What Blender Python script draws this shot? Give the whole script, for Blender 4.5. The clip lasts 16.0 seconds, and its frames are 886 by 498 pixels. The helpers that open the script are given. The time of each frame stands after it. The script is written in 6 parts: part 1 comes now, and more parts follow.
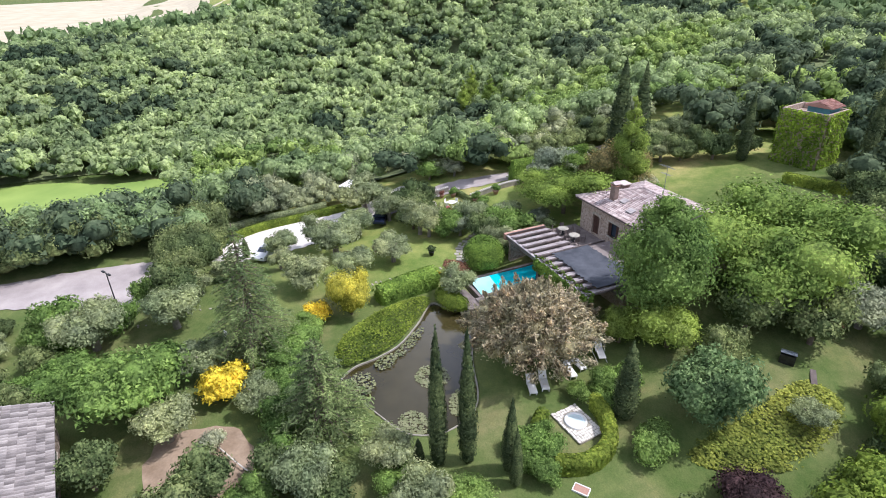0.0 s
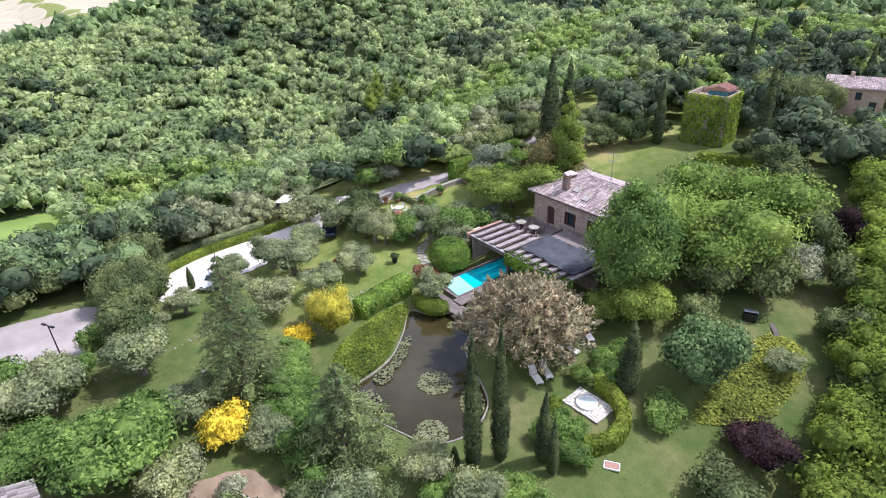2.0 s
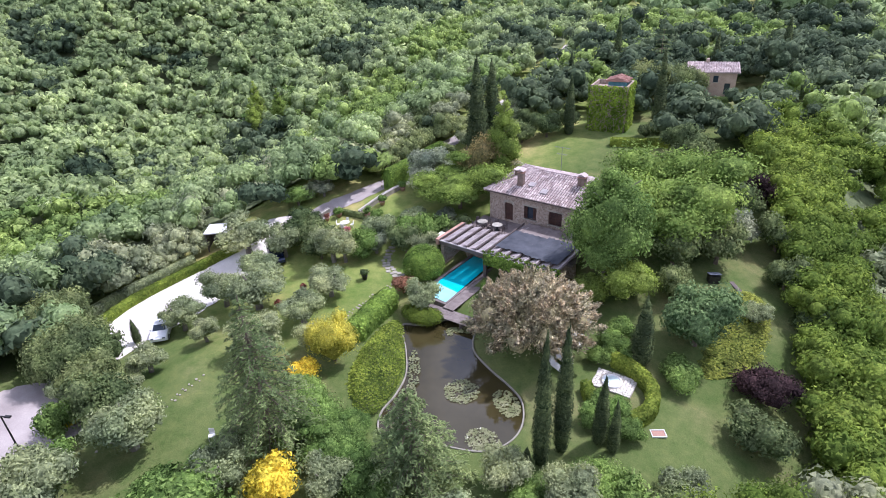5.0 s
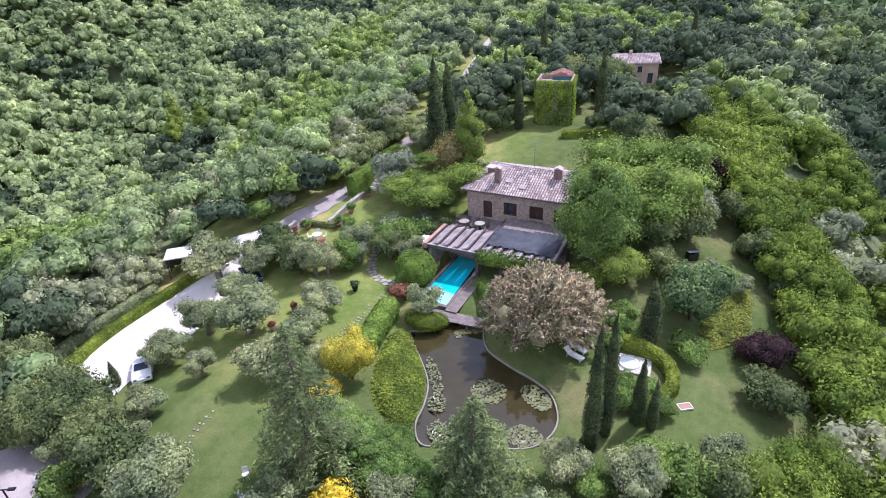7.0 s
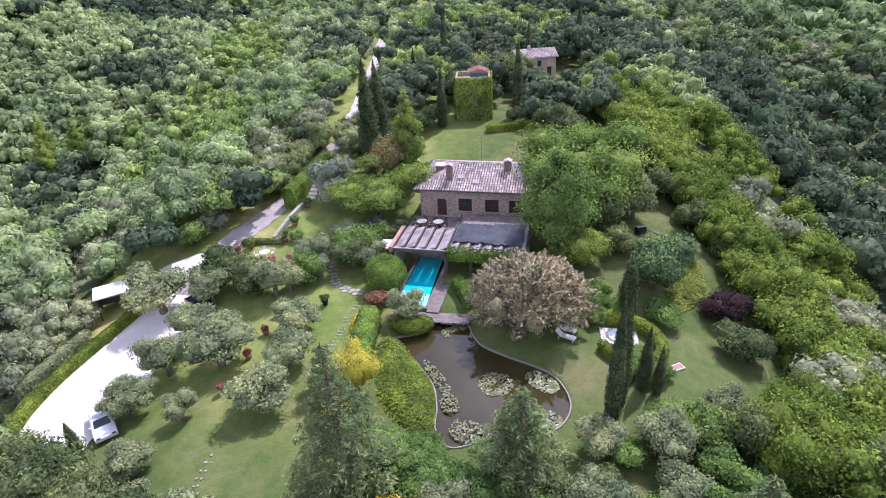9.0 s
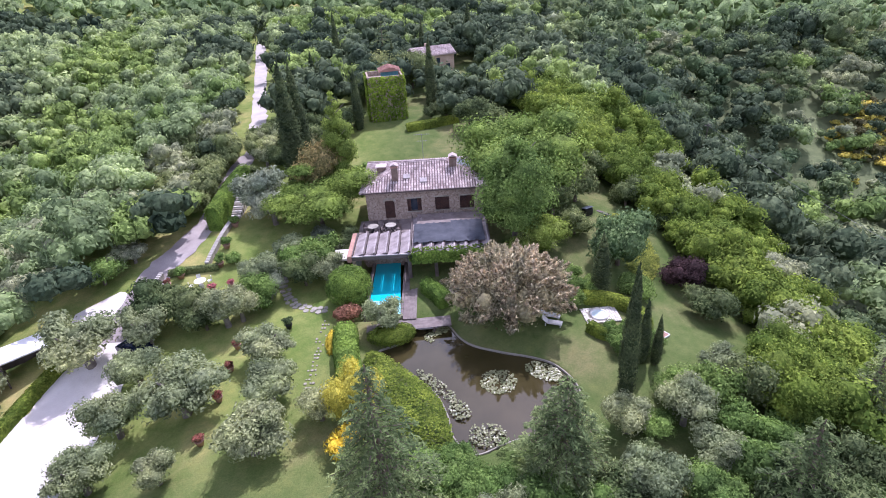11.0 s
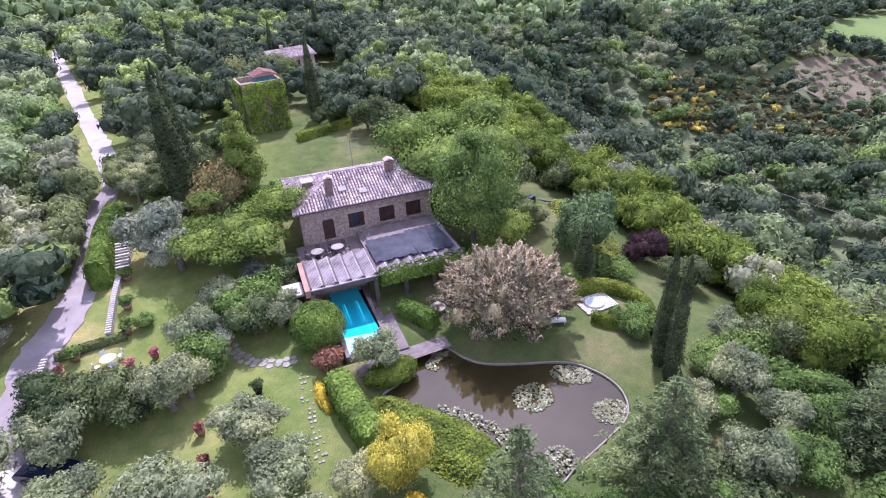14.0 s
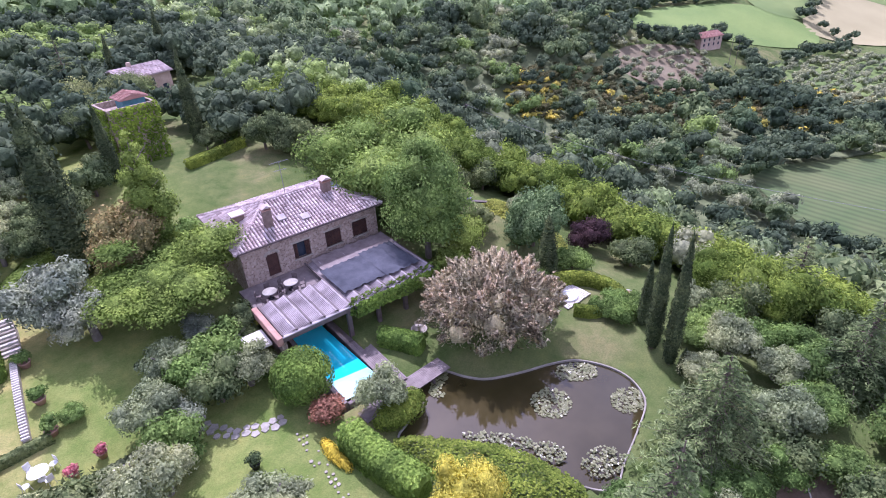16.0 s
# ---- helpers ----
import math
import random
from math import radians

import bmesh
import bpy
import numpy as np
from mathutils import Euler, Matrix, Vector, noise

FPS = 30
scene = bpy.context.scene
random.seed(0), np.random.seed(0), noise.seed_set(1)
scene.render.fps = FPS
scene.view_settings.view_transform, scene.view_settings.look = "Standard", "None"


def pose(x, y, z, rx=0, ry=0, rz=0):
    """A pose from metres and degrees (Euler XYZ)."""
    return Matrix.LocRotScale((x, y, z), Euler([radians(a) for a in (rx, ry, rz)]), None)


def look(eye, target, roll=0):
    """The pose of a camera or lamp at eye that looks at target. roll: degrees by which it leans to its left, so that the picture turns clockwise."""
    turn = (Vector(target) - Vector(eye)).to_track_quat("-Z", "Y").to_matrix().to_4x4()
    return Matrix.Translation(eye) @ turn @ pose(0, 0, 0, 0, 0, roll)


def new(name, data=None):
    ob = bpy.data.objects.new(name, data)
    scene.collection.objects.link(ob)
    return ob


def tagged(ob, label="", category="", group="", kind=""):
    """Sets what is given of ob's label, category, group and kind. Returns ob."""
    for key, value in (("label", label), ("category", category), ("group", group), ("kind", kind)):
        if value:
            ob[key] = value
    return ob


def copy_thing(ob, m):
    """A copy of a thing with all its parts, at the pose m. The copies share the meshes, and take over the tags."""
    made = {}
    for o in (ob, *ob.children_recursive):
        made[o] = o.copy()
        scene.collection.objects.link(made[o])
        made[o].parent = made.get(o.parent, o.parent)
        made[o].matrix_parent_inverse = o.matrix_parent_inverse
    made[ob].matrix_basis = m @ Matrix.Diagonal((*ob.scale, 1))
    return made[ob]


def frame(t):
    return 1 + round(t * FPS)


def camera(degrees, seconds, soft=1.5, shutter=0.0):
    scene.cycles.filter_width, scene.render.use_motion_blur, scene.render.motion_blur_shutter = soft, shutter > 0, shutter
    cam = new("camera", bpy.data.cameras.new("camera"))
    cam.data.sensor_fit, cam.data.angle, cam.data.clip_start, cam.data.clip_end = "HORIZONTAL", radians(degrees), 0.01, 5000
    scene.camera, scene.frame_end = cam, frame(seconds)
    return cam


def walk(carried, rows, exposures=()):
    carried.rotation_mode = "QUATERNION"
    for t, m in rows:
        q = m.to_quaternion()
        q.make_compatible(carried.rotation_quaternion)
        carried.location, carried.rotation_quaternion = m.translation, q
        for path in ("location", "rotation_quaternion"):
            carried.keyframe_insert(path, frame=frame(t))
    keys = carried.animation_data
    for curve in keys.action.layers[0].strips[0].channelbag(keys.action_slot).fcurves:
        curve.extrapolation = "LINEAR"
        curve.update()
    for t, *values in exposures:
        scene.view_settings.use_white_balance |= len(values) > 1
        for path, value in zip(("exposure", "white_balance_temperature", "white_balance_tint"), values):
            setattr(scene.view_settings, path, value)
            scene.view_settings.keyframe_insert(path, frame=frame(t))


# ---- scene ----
cam = camera(77.2, 16.0, 0.95)
PATH = [
    (0, (47.934, -38.75, 31.51), (46.306, -38.035, 30.594), -1.3),
    (0.5, (47.028, -40.506, 31.661), (45.432, -39.724, 30.745), -1.5),
    (1, (46.061, -42.24, 31.816), (44.507, -41.378, 30.898), -1.7),
    (1.5, (44.991, -43.934, 31.954), (43.493, -42.98, 31.033), -2.0),
    (2, (43.804, -45.529, 32.094), (42.367, -44.489, 31.17), -2.2),
    (2.5, (42.507, -47.044, 32.226), (41.131, -45.926, 31.3), -2.4),
    (3, (41.106, -48.53, 32.293), (39.787, -47.346, 31.366), -2.5),
    (3.5, (39.594, -49.961, 32.351), (38.332, -48.716, 31.425), -2.6),
    (4, (38.081, -51.237, 32.449), (36.874, -49.938, 31.522), -2.6),
    (6.5, (29.205, -57.071, 33.283), (28.303, -55.557, 32.337), -3.1),
    (7, (27.205, -57.915, 33.395), (26.381, -56.36, 32.445), -3.2),
    (7.5, (25.19, -58.779, 33.442), (24.457, -57.181, 32.49), -3.3),
    (8, (23.042, -59.538, 33.469), (22.402, -57.902, 32.514), -3.3),
    (8.5, (20.915, -60.191, 33.424), (20.371, -58.521, 32.467), -3.4),
    (9, (18.706, -60.675, 33.309), (18.264, -58.977, 32.348), -3.5),
    (11.5, (7.744, -58.918, 32.036), (7.819, -57.172, 31.063), -3.9),
    (12, (5.706, -57.77, 31.761), (5.873, -56.033, 30.784), -3.9),
    (12.5, (3.796, -56.352, 31.424), (4.056, -54.629, 30.443), -3.9),
    (13, (1.804, -54.845, 31.117), (2.167, -53.143, 30.131), -3.8),
    (13.5, (-0.22, -53.294, 30.879), (0.235, -51.616, 29.89), -3.7),
    (14, (-2.208, -51.682, 30.708), (-1.648, -50.039, 29.715), -3.7),
    (14.5, (-4.183, -49.961, 30.63), (-3.505, -48.367, 29.631), -3.7),
    (15, (-6.125, -48.139, 30.627), (-5.33, -46.602, 29.624), -3.7),
    (15.5, (-8.043, -46.187, 30.712), (-7.132, -44.719, 29.704), -3.6),
    (16, (-9.865, -44.087, 30.859), (-8.844, -42.697, 29.846), -3.5),
]
walk(cam, [(t, look(eye, target, roll)) for t, eye, target, roll in PATH],
     [(0, -0.06, 5780, 17), (4, 0.0, 5600, 23), (9, 0.02, 5520, 30), (12.5, 0.09, 5450, 37), (16, 0.21, 5320, 45)])

# ---- light ----
SUN_AZ, SUN_EL = 66.0, 57.0          # degrees: from +x towards +y, and above the horizon
world = bpy.data.worlds.new("sky")
scene.world = world
world.use_nodes = True
wn, wl = world.node_tree.nodes, world.node_tree.links
sky = wn.new("ShaderNodeTexSky")
sky.sky_type, sky.sun_disc = "NISHITA", False
sky.sun_elevation, sky.sun_rotation = radians(SUN_EL), radians(90 - SUN_AZ)
sky.air_density, sky.dust_density = 1.2, 2.5
coord = wn.new("ShaderNodeTexCoord")
cloud = wn.new("ShaderNodeTexNoise")
cloud.inputs["Scale"].default_value, cloud.inputs["Detail"].default_value = 2.6, 6.0
cover = wn.new("ShaderNodeValToRGB")
cover.color_ramp.elements[0].position, cover.color_ramp.elements[1].position = 0.40, 0.66
blend = wn.new("ShaderNodeMix")
blend.data_type = "RGBA"
blend.inputs[7].default_value = (13.0, 13.2, 13.6, 1)
wl.new(coord.outputs["Generated"], cloud.inputs["Vector"])
wl.new(cloud.outputs["Fac"], cover.inputs["Fac"])
wl.new(cover.outputs["Color"], blend.inputs[0])
wl.new(sky.outputs["Color"], blend.inputs[6])
wl.new(blend.outputs[2], wn["Background"].inputs["Color"])
wn["Background"].inputs["Strength"].default_value = 0.13
sun = new("sun", bpy.data.lights.new("sun", "SUN"))
sun.data.energy, sun.data.angle, sun.data.color = 4.9, radians(1.2), (1.0, 0.95, 0.87)
sun.matrix_world = look((math.cos(radians(SUN_AZ)) * 50, math.sin(radians(SUN_AZ)) * 50, math.tan(radians(SUN_EL)) * 50), (0, 0, 0))

# ---- materials ----


def tree_of(name):
    m = bpy.data.materials.new(name)
    m.use_nodes = True
    n, l = m.node_tree.nodes, m.node_tree.links
    return m, n, l, n["Principled BSDF"]


def noise_node(n, l, scale, detail=4.0, world_space=True, rough=0.55):
    at = n.new("ShaderNodeNewGeometry" if world_space else "ShaderNodeTexCoord")
    t = n.new("ShaderNodeTexNoise")
    t.inputs["Scale"].default_value, t.inputs["Detail"].default_value, t.inputs["Roughness"].default_value = scale, detail, rough
    l.new(at.outputs["Position" if world_space else "Object"], t.inputs["Vector"])
    return t.outputs["Fac"]


def ramp(n, l, fac, stops):
    r = n.new("ShaderNodeValToRGB")
    e = r.color_ramp.elements
    while len(e) < len(stops):
        e.new(0.5)
    for k, (at, c) in enumerate(stops):
        e[k].position, e[k].color = at, (*c, 1)
    l.new(fac, r.inputs["Fac"])
    return r.outputs["Color"]


def mixed(n, l, a, b, fac, kind="MIX"):
    m = n.new("ShaderNodeMix")
    m.data_type, m.blend_type = "RGBA", kind
    for socket, v in ((m.inputs[0], fac), (m.inputs[6], a), (m.inputs[7], b)):
        if isinstance(v, (int, float)):
            socket.default_value = v
        elif isinstance(v, tuple):
            socket.default_value = (*v, 1)
        else:
            l.new(v, socket)
    return m.outputs[2]


def bump(n, l, bsdf, fac, strength, distance):
    b = n.new("ShaderNodeBump")
    b.inputs["Strength"].default_value, b.inputs["Distance"].default_value = strength, distance
    l.new(fac, b.inputs["Height"])
    l.new(b.outputs["Normal"], bsdf.inputs["Normal"])


def plain(name, a, b, scale=3.0, rough=0.7, metal=0.0, relief=0.0, fine=40.0):
    """A surface that wanders between two colours at a coarse and a fine scale."""
    m, n, l, s = tree_of(name)
    f1, f2 = noise_node(n, l, scale), noise_node(n, l, fine, 3.0)
    c = ramp(n, l, f1, [(0.3, a), (0.7, b)])
    c = mixed(n, l, c, ramp(n, l, f2, [(0.3, (0.82, 0.82, 0.82)), (0.7, (1.12, 1.12, 1.12))]), 0.6, "MULTIPLY")
    l.new(c, s.inputs["Base Color"])
    s.inputs["Roughness"].default_value, s.inputs["Metallic"].default_value = rough, metal
    if relief:
        bump(n, l, s, f2, 0.6, relief)
    return m


GREYING = 0.10                       # share of grey put into the leaf colours to imitate haze


def foliage(name, dark, light, through_light=0.3, tint=None, big=0.12, fine=6.0):
    """Leaves: each leaf its own shade, each plant and each patch of it its own tone, some light passing through."""
    m, n, l, s = tree_of(name)
    g = n.new("ShaderNodeNewGeometry")
    soft = [tuple(GREYING * (0.3 * c[0] + 0.6 * c[1] + 0.1 * c[2]) + (1 - GREYING) * v for v in c) for c in (dark, light)]
    c = ramp(n, l, g.outputs["Random Per Island"], [(0.0, soft[0]), (1.0, soft[1])])
    f = noise_node(n, l, big, 3.0)
    c = mixed(n, l, c, ramp(n, l, f, [(0.35, (0.66, 0.72, 0.66)), (0.65, tint or (1.28, 1.22, 1.05))]), 1.0, "MULTIPLY")
    c = mixed(n, l, c, ramp(n, l, noise_node(n, l, big * 4.5, 2.0), [(0.36, (0.70, 0.72, 0.74)), (0.64, (1.28, 1.26, 1.16))]), 1.0, "MULTIPLY")
    sprig = noise_node(n, l, fine, 3.0, True, 0.65)      # sprigs and gaps finer than the leaves are modelled
    c = mixed(n, l, c, ramp(n, l, sprig, [(0.34, (0.68, 0.71, 0.68)), (0.5, (1.04, 1.05, 1.03)), (0.68, (1.42, 1.4, 1.34))]), 1.0, "MULTIPLY")
    info = n.new("ShaderNodeObjectInfo")
    c = mixed(n, l, c, ramp(n, l, info.outputs["Random"], [(0.0, (0.84, 0.88, 0.86)), (1.0, (1.16, 1.1, 1.08))]), 1.0, "MULTIPLY")
    l.new(c, s.inputs["Base Color"])
    s.inputs["Roughness"].default_value = 0.75
    s.inputs["Specular IOR Level"].default_value = 0.05
    tr = n.new("ShaderNodeBsdfTranslucent")
    l.new(c, tr.inputs["Color"])
    mx = n.new("ShaderNodeMixShader")
    mx.inputs[0].default_value = through_light
    l.new(s.outputs[0], mx.inputs[1])
    l.new(tr.outputs[0], mx.inputs[2])
    l.new(mx.outputs[0], n["Material Output"].inputs["Surface"])
    return m


OLIVE = foliage("olive_leaves", (0.195, 0.235, 0.125), (0.45, 0.50, 0.31), 0.42)
SILVER = foliage("silver_leaves", (0.21, 0.245, 0.18), (0.46, 0.50, 0.41), 0.4)
DARKLEAF = foliage("dark_leaves", (0.064, 0.10, 0.04), (0.19, 0.24, 0.11))
GREEN = foliage("green_leaves", (0.085, 0.16, 0.036), (0.235, 0.36, 0.10), 0.36)
BRIGHT = foliage("bright_leaves", (0.12, 0.19, 0.028), (0.30, 0.40, 0.08))
WALNUT = foliage("walnut_leaves", (0.12, 0.205, 0.035), (0.31, 0.42, 0.095))
CHESTNUT = foliage("chestnut_leaves", (0.06, 0.12, 0.05), (0.19, 0.29, 0.14))
CLIPPED = foliage("clipped_leaves", (0.08, 0.155, 0.024), (0.205, 0.325, 0.055))
TOWERIVY = foliage("tower_ivy_leaves", (0.13, 0.22, 0.02), (0.36, 0.49, 0.05), 0.45)
IVY = foliage("ivy_leaves", (0.09, 0.15, 0.015), (0.26, 0.33, 0.04))
YELLOW = foliage("yellow_leaves", (0.30, 0.30, 0.03), (0.62, 0.55, 0.07))
GOLD = foliage("broom_flowers", (0.50, 0.39, 0.01), (0.88, 0.69, 0.02))
PURPLE = foliage("plum_leaves", (0.03, 0.02, 0.026), (0.085, 0.05, 0.065))
CYPRESS = foliage("cypress_leaves", (0.03, 0.052, 0.026), (0.10, 0.13, 0.06), 0.12)
CONIFER = foliage("conifer_needles", (0.085, 0.13, 0.05), (0.235, 0.305, 0.135), 0.2)
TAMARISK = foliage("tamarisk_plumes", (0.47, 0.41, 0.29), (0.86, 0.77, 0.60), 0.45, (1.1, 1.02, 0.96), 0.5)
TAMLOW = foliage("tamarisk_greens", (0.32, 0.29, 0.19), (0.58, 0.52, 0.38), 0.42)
ROSY = foliage("red_leaves", (0.16, 0.09, 0.06), (0.42, 0.20, 0.15))
FLOWER = foliage("red_flowers", (0.12, 0.09, 0.05), (0.46, 0.13, 0.14))
PINKFL = foliage("pink_flowers", (0.45, 0.10, 0.18), (0.80, 0.28, 0.36))
PALE = foliage("pale_leaves", (0.25, 0.27, 0.18), (0.60, 0.60, 0.48))
WOOD_A = foliage("forest_oak_leaves", (0.18, 0.255, 0.112), (0.41, 0.51, 0.26), 0.42, (1.2, 1.18, 1.08), 0.05, 2.2)
BROOM = foliage("far_broom_flowers", (0.34, 0.31, 0.05), (0.60, 0.53, 0.09), 0.3, None, 0.12, 2.5)
# WOOD_E and WOOD_B are tinted bluer to stand in for distance haze
WOOD_E = foliage("haze_tinted_scrub_leaves", (0.085, 0.14, 0.075), (0.225, 0.30, 0.165), 0.34, (1.35, 1.22, 0.95), 0.05, 2.2)
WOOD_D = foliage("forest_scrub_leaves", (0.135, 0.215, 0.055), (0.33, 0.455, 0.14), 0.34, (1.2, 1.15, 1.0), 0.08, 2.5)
WOOD_B = foliage("haze_tinted_holm_leaves", (0.052, 0.083, 0.055), (0.138, 0.183, 0.12), 0.3, (1.3, 1.25, 1.05), 0.05, 2.2)
WOOD_C = foliage("forest_olive_leaves", (0.175, 0.21, 0.125), (0.43, 0.475, 0.315), 0.42, (1.2, 1.15, 1.05), 0.06, 2.5)
LAUREL = foliage("laurel_leaves", (0.09, 0.155, 0.02), (0.25, 0.34, 0.05), 0.36)
BEDLEAF = foliage("bed_creeper_leaves", (0.14, 0.185, 0.03), (0.35, 0.385, 0.07))
SCREEN = foliage("screen_oak_leaves", (0.105, 0.145, 0.055), (0.29, 0.34, 0.155), 0.38)
HEATH = foliage("heath_leaves", (0.10, 0.11, 0.05), (0.23, 0.22, 0.11), 0.3, (1.2, 1.05, 0.95), 0.06, 2.2)
RUSSET = foliage("russet_leaves", (0.14, 0.15, 0.055), (0.38, 0.33, 0.15), 0.3, (1.2, 1.05, 0.95), 0.5)
BARK = plain("bark", (0.10, 0.075, 0.05), (0.20, 0.16, 0.12), 2.0, 0.9, 0, 0.03, 12)
GREYBARK = plain("grey_bark", (0.14, 0.12, 0.10), (0.27, 0.24, 0.20), 2.0, 0.9, 0, 0.03, 12)


def ground_material():
    m, n, l, s = tree_of("grass_and_earth")
    a, b, c = noise_node(n, l, 0.11, 5.0), noise_node(n, l, 0.6, 5.0, True, 0.7), noise_node(n, l, 9.0, 4.0, True, 0.7)
    grass = ramp(n, l, a, [(0.3, (0.085, 0.125, 0.036)), (0.52, (0.125, 0.155, 0.055)), (0.76, (0.24, 0.215, 0.11))])
    dry = ramp(n, l, b, [(0.35, (0.62, 0.78, 0.6)), (0.55, (1.0, 1.0, 1.0)), (0.8, (1.5, 1.3, 1.25))])
    c1 = mixed(n, l, grass, dry, 0.8, "MULTIPLY")
    c2 = mixed(n, l, c1, ramp(n, l, c, [(0.25, (0.65, 0.68, 0.6)), (0.75, (1.3, 1.28, 1.2))]), 0.8, "MULTIPLY")
    where, parts_ = n.new("ShaderNodeNewGeometry"), n.new("ShaderNodeSeparateXYZ")
    mown = n.new("ShaderNodeMapRange")               # the mown upper lawns are drier than the lower garden
    mown.interpolation_type = "SMOOTHSTEP"
    mown.inputs["From Min"].default_value, mown.inputs["From Max"].default_value = 6.0, -8.0
    l.new(where.outputs["Position"], parts_.inputs[0])
    l.new(parts_.outputs["X"], mown.inputs["Value"])
    upper, both = n.new("ShaderNodeMapRange"), n.new("ShaderNodeMath")
    upper.interpolation_type, both.operation = "SMOOTHSTEP", "MULTIPLY"
    upper.inputs["From Min"].default_value, upper.inputs["From Max"].default_value = -39.0, -24.0
    l.new(parts_.outputs["Y"], upper.inputs["Value"])
    l.new(mown.outputs["Result"], both.inputs[0])
    l.new(upper.outputs["Result"], both.inputs[1])
    c2 = mixed(n, l, c2, mixed(n, l, c2, (2.0, 1.8, 1.62), 1.0, "MULTIPLY"), both.outputs[0])
    l.new(c2, s.inputs["Base Color"])
    s.inputs["Roughness"].default_value = 0.95
    s.inputs["Specular IOR Level"].default_value = 0.1
    bump(n, l, s, c, 0.8, 0.06)
    return m


GROUND = ground_material()
FLOOR = plain("undergrowth", (0.08, 0.11, 0.04), (0.18, 0.21, 0.09), 0.3, 0.95, 0, 0.05, 3)
SOIL = plain("bare_earth", (0.20, 0.14, 0.09), (0.36, 0.27, 0.19), 0.5, 0.95, 0, 0.04, 5)
GRAVEL = plain("pale_gravel", (0.66, 0.60, 0.55), (0.86, 0.81, 0.76), 0.35, 0.95, 0, 0.02, 14)
TRACK = plain("packed_drive", (0.30, 0.26, 0.25), (0.44, 0.39, 0.37), 0.4, 0.95, 0, 0.02, 10)
PALETRACK = plain("pale_packed_earth", (0.40, 0.36, 0.33), (0.58, 0.53, 0.49), 0.3, 0.95, 0, 0.02, 8)
STONE = plain("pale_stone", (0.25, 0.225, 0.18), (0.46, 0.42, 0.35), 1.4, 0.9, 0, 0.03, 9)
FLAG = plain("flagstone", (0.24, 0.225, 0.19), (0.44, 0.41, 0.35), 1.0, 0.85, 0, 0.02, 8)
KERB = plain("pond_edging", (0.22, 0.205, 0.165), (0.38, 0.35, 0.29), 0.8, 0.85, 0, 0.02, 12)
TERRA = plain("terracotta", (0.33, 0.18, 0.135), (0.48, 0.29, 0.225), 1.0, 0.85, 0, 0.01, 14)
DECKWOOD = plain("weathered_deck", (0.15, 0.12, 0.11), (0.27, 0.23, 0.215), 1.2, 0.8, 0, 0.01, 20)
CANE = plain("cane_matting", (0.20, 0.17, 0.17), (0.42, 0.37, 0.365), 0.9, 0.85, 0, 0.02, 25)
CANE_PALE = plain("pale_cane_edge", (0.32, 0.285, 0.28), (0.48, 0.44, 0.43), 0.9, 0.85, 0, 0.02, 25)
BEAM = plain("dark_beam", (0.085, 0.065, 0.06), (0.15, 0.12, 0.11), 1.5, 0.75, 0, 0.01, 18)
SHUTTER = plain("shutter_wood", (0.045, 0.02, 0.014), (0.085, 0.04, 0.028), 2.0, 0.6, 0, 0.01, 30)
NET = plain("shade_net", (0.055, 0.06, 0.072), (0.105, 0.112, 0.13), 0.8, 0.95, 0, 0.01, 30)
NET.node_tree.nodes["Principled BSDF"].inputs["Specular IOR Level"].default_value = 0.08
WHITE = plain("white_paint", (0.74, 0.73, 0.70), (0.84, 0.83, 0.81), 2.0, 0.55, 0, 0, 30)
CREAM = plain("cream_render", (0.60, 0.56, 0.50), (0.72, 0.68, 0.62), 1.2, 0.85, 0, 0.005, 20)
IRON = plain("dark_iron", (0.03, 0.03, 0.03), (0.06, 0.06, 0.06), 3.0, 0.5, 0.8)
PANELM = plain("grey_roof_panel", (0.16, 0.18, 0.22), (0.26, 0.29, 0.34), 0.8, 0.35, 0.1)
TEAL = plain("teal_paint", (0.05, 0.16, 0.19), (0.08, 0.24, 0.27), 2.0, 0.6)
CARWHITE = plain("white_car_paint", (0.70, 0.71, 0.73), (0.78, 0.79, 0.80), 0.5, 0.25)
CARBLUE = plain("dark_blue_car_paint", (0.012, 0.018, 0.05), (0.02, 0.03, 0.075), 0.5, 0.2, 0.3)
CARGLASS = plain("car_glass", (0.02, 0.03, 0.045), (0.04, 0.055, 0.075), 0.5, 0.08)
RUBBER = plain("rubber", (0.015, 0.015, 0.015), (0.03, 0.03, 0.03), 3.0, 0.85)
WIRE = plain("grey_wire", (0.16, 0.165, 0.17), (0.24, 0.245, 0.25), 3.0, 0.5, 0.3)


def roof_material(name, a, b, c):
    m, n, l, s = tree_of(name)
    g = n.new("ShaderNodeNewGeometry")
    col = ramp(n, l, g.outputs["Random Per Island"], [(0.0, a), (0.45, b), (1.0, c)])
    f, f2 = noise_node(n, l, 0.7, 4.0), noise_node(n, l, 16.0, 3.0)
    col = mixed(n, l, col, ramp(n, l, f, [(0.3, (0.72, 0.70, 0.70)), (0.7, (1.18, 1.15, 1.12))]), 0.9, "MULTIPLY")
    l.new(mixed(n, l, col, ramp(n, l, f2, [(0.3, (0.8, 0.8, 0.8)), (0.7, (1.15, 1.15, 1.15))]), 0.7, "MULTIPLY"), s.inputs["Base Color"])
    s.inputs["Roughness"].default_value = 0.9
    return m


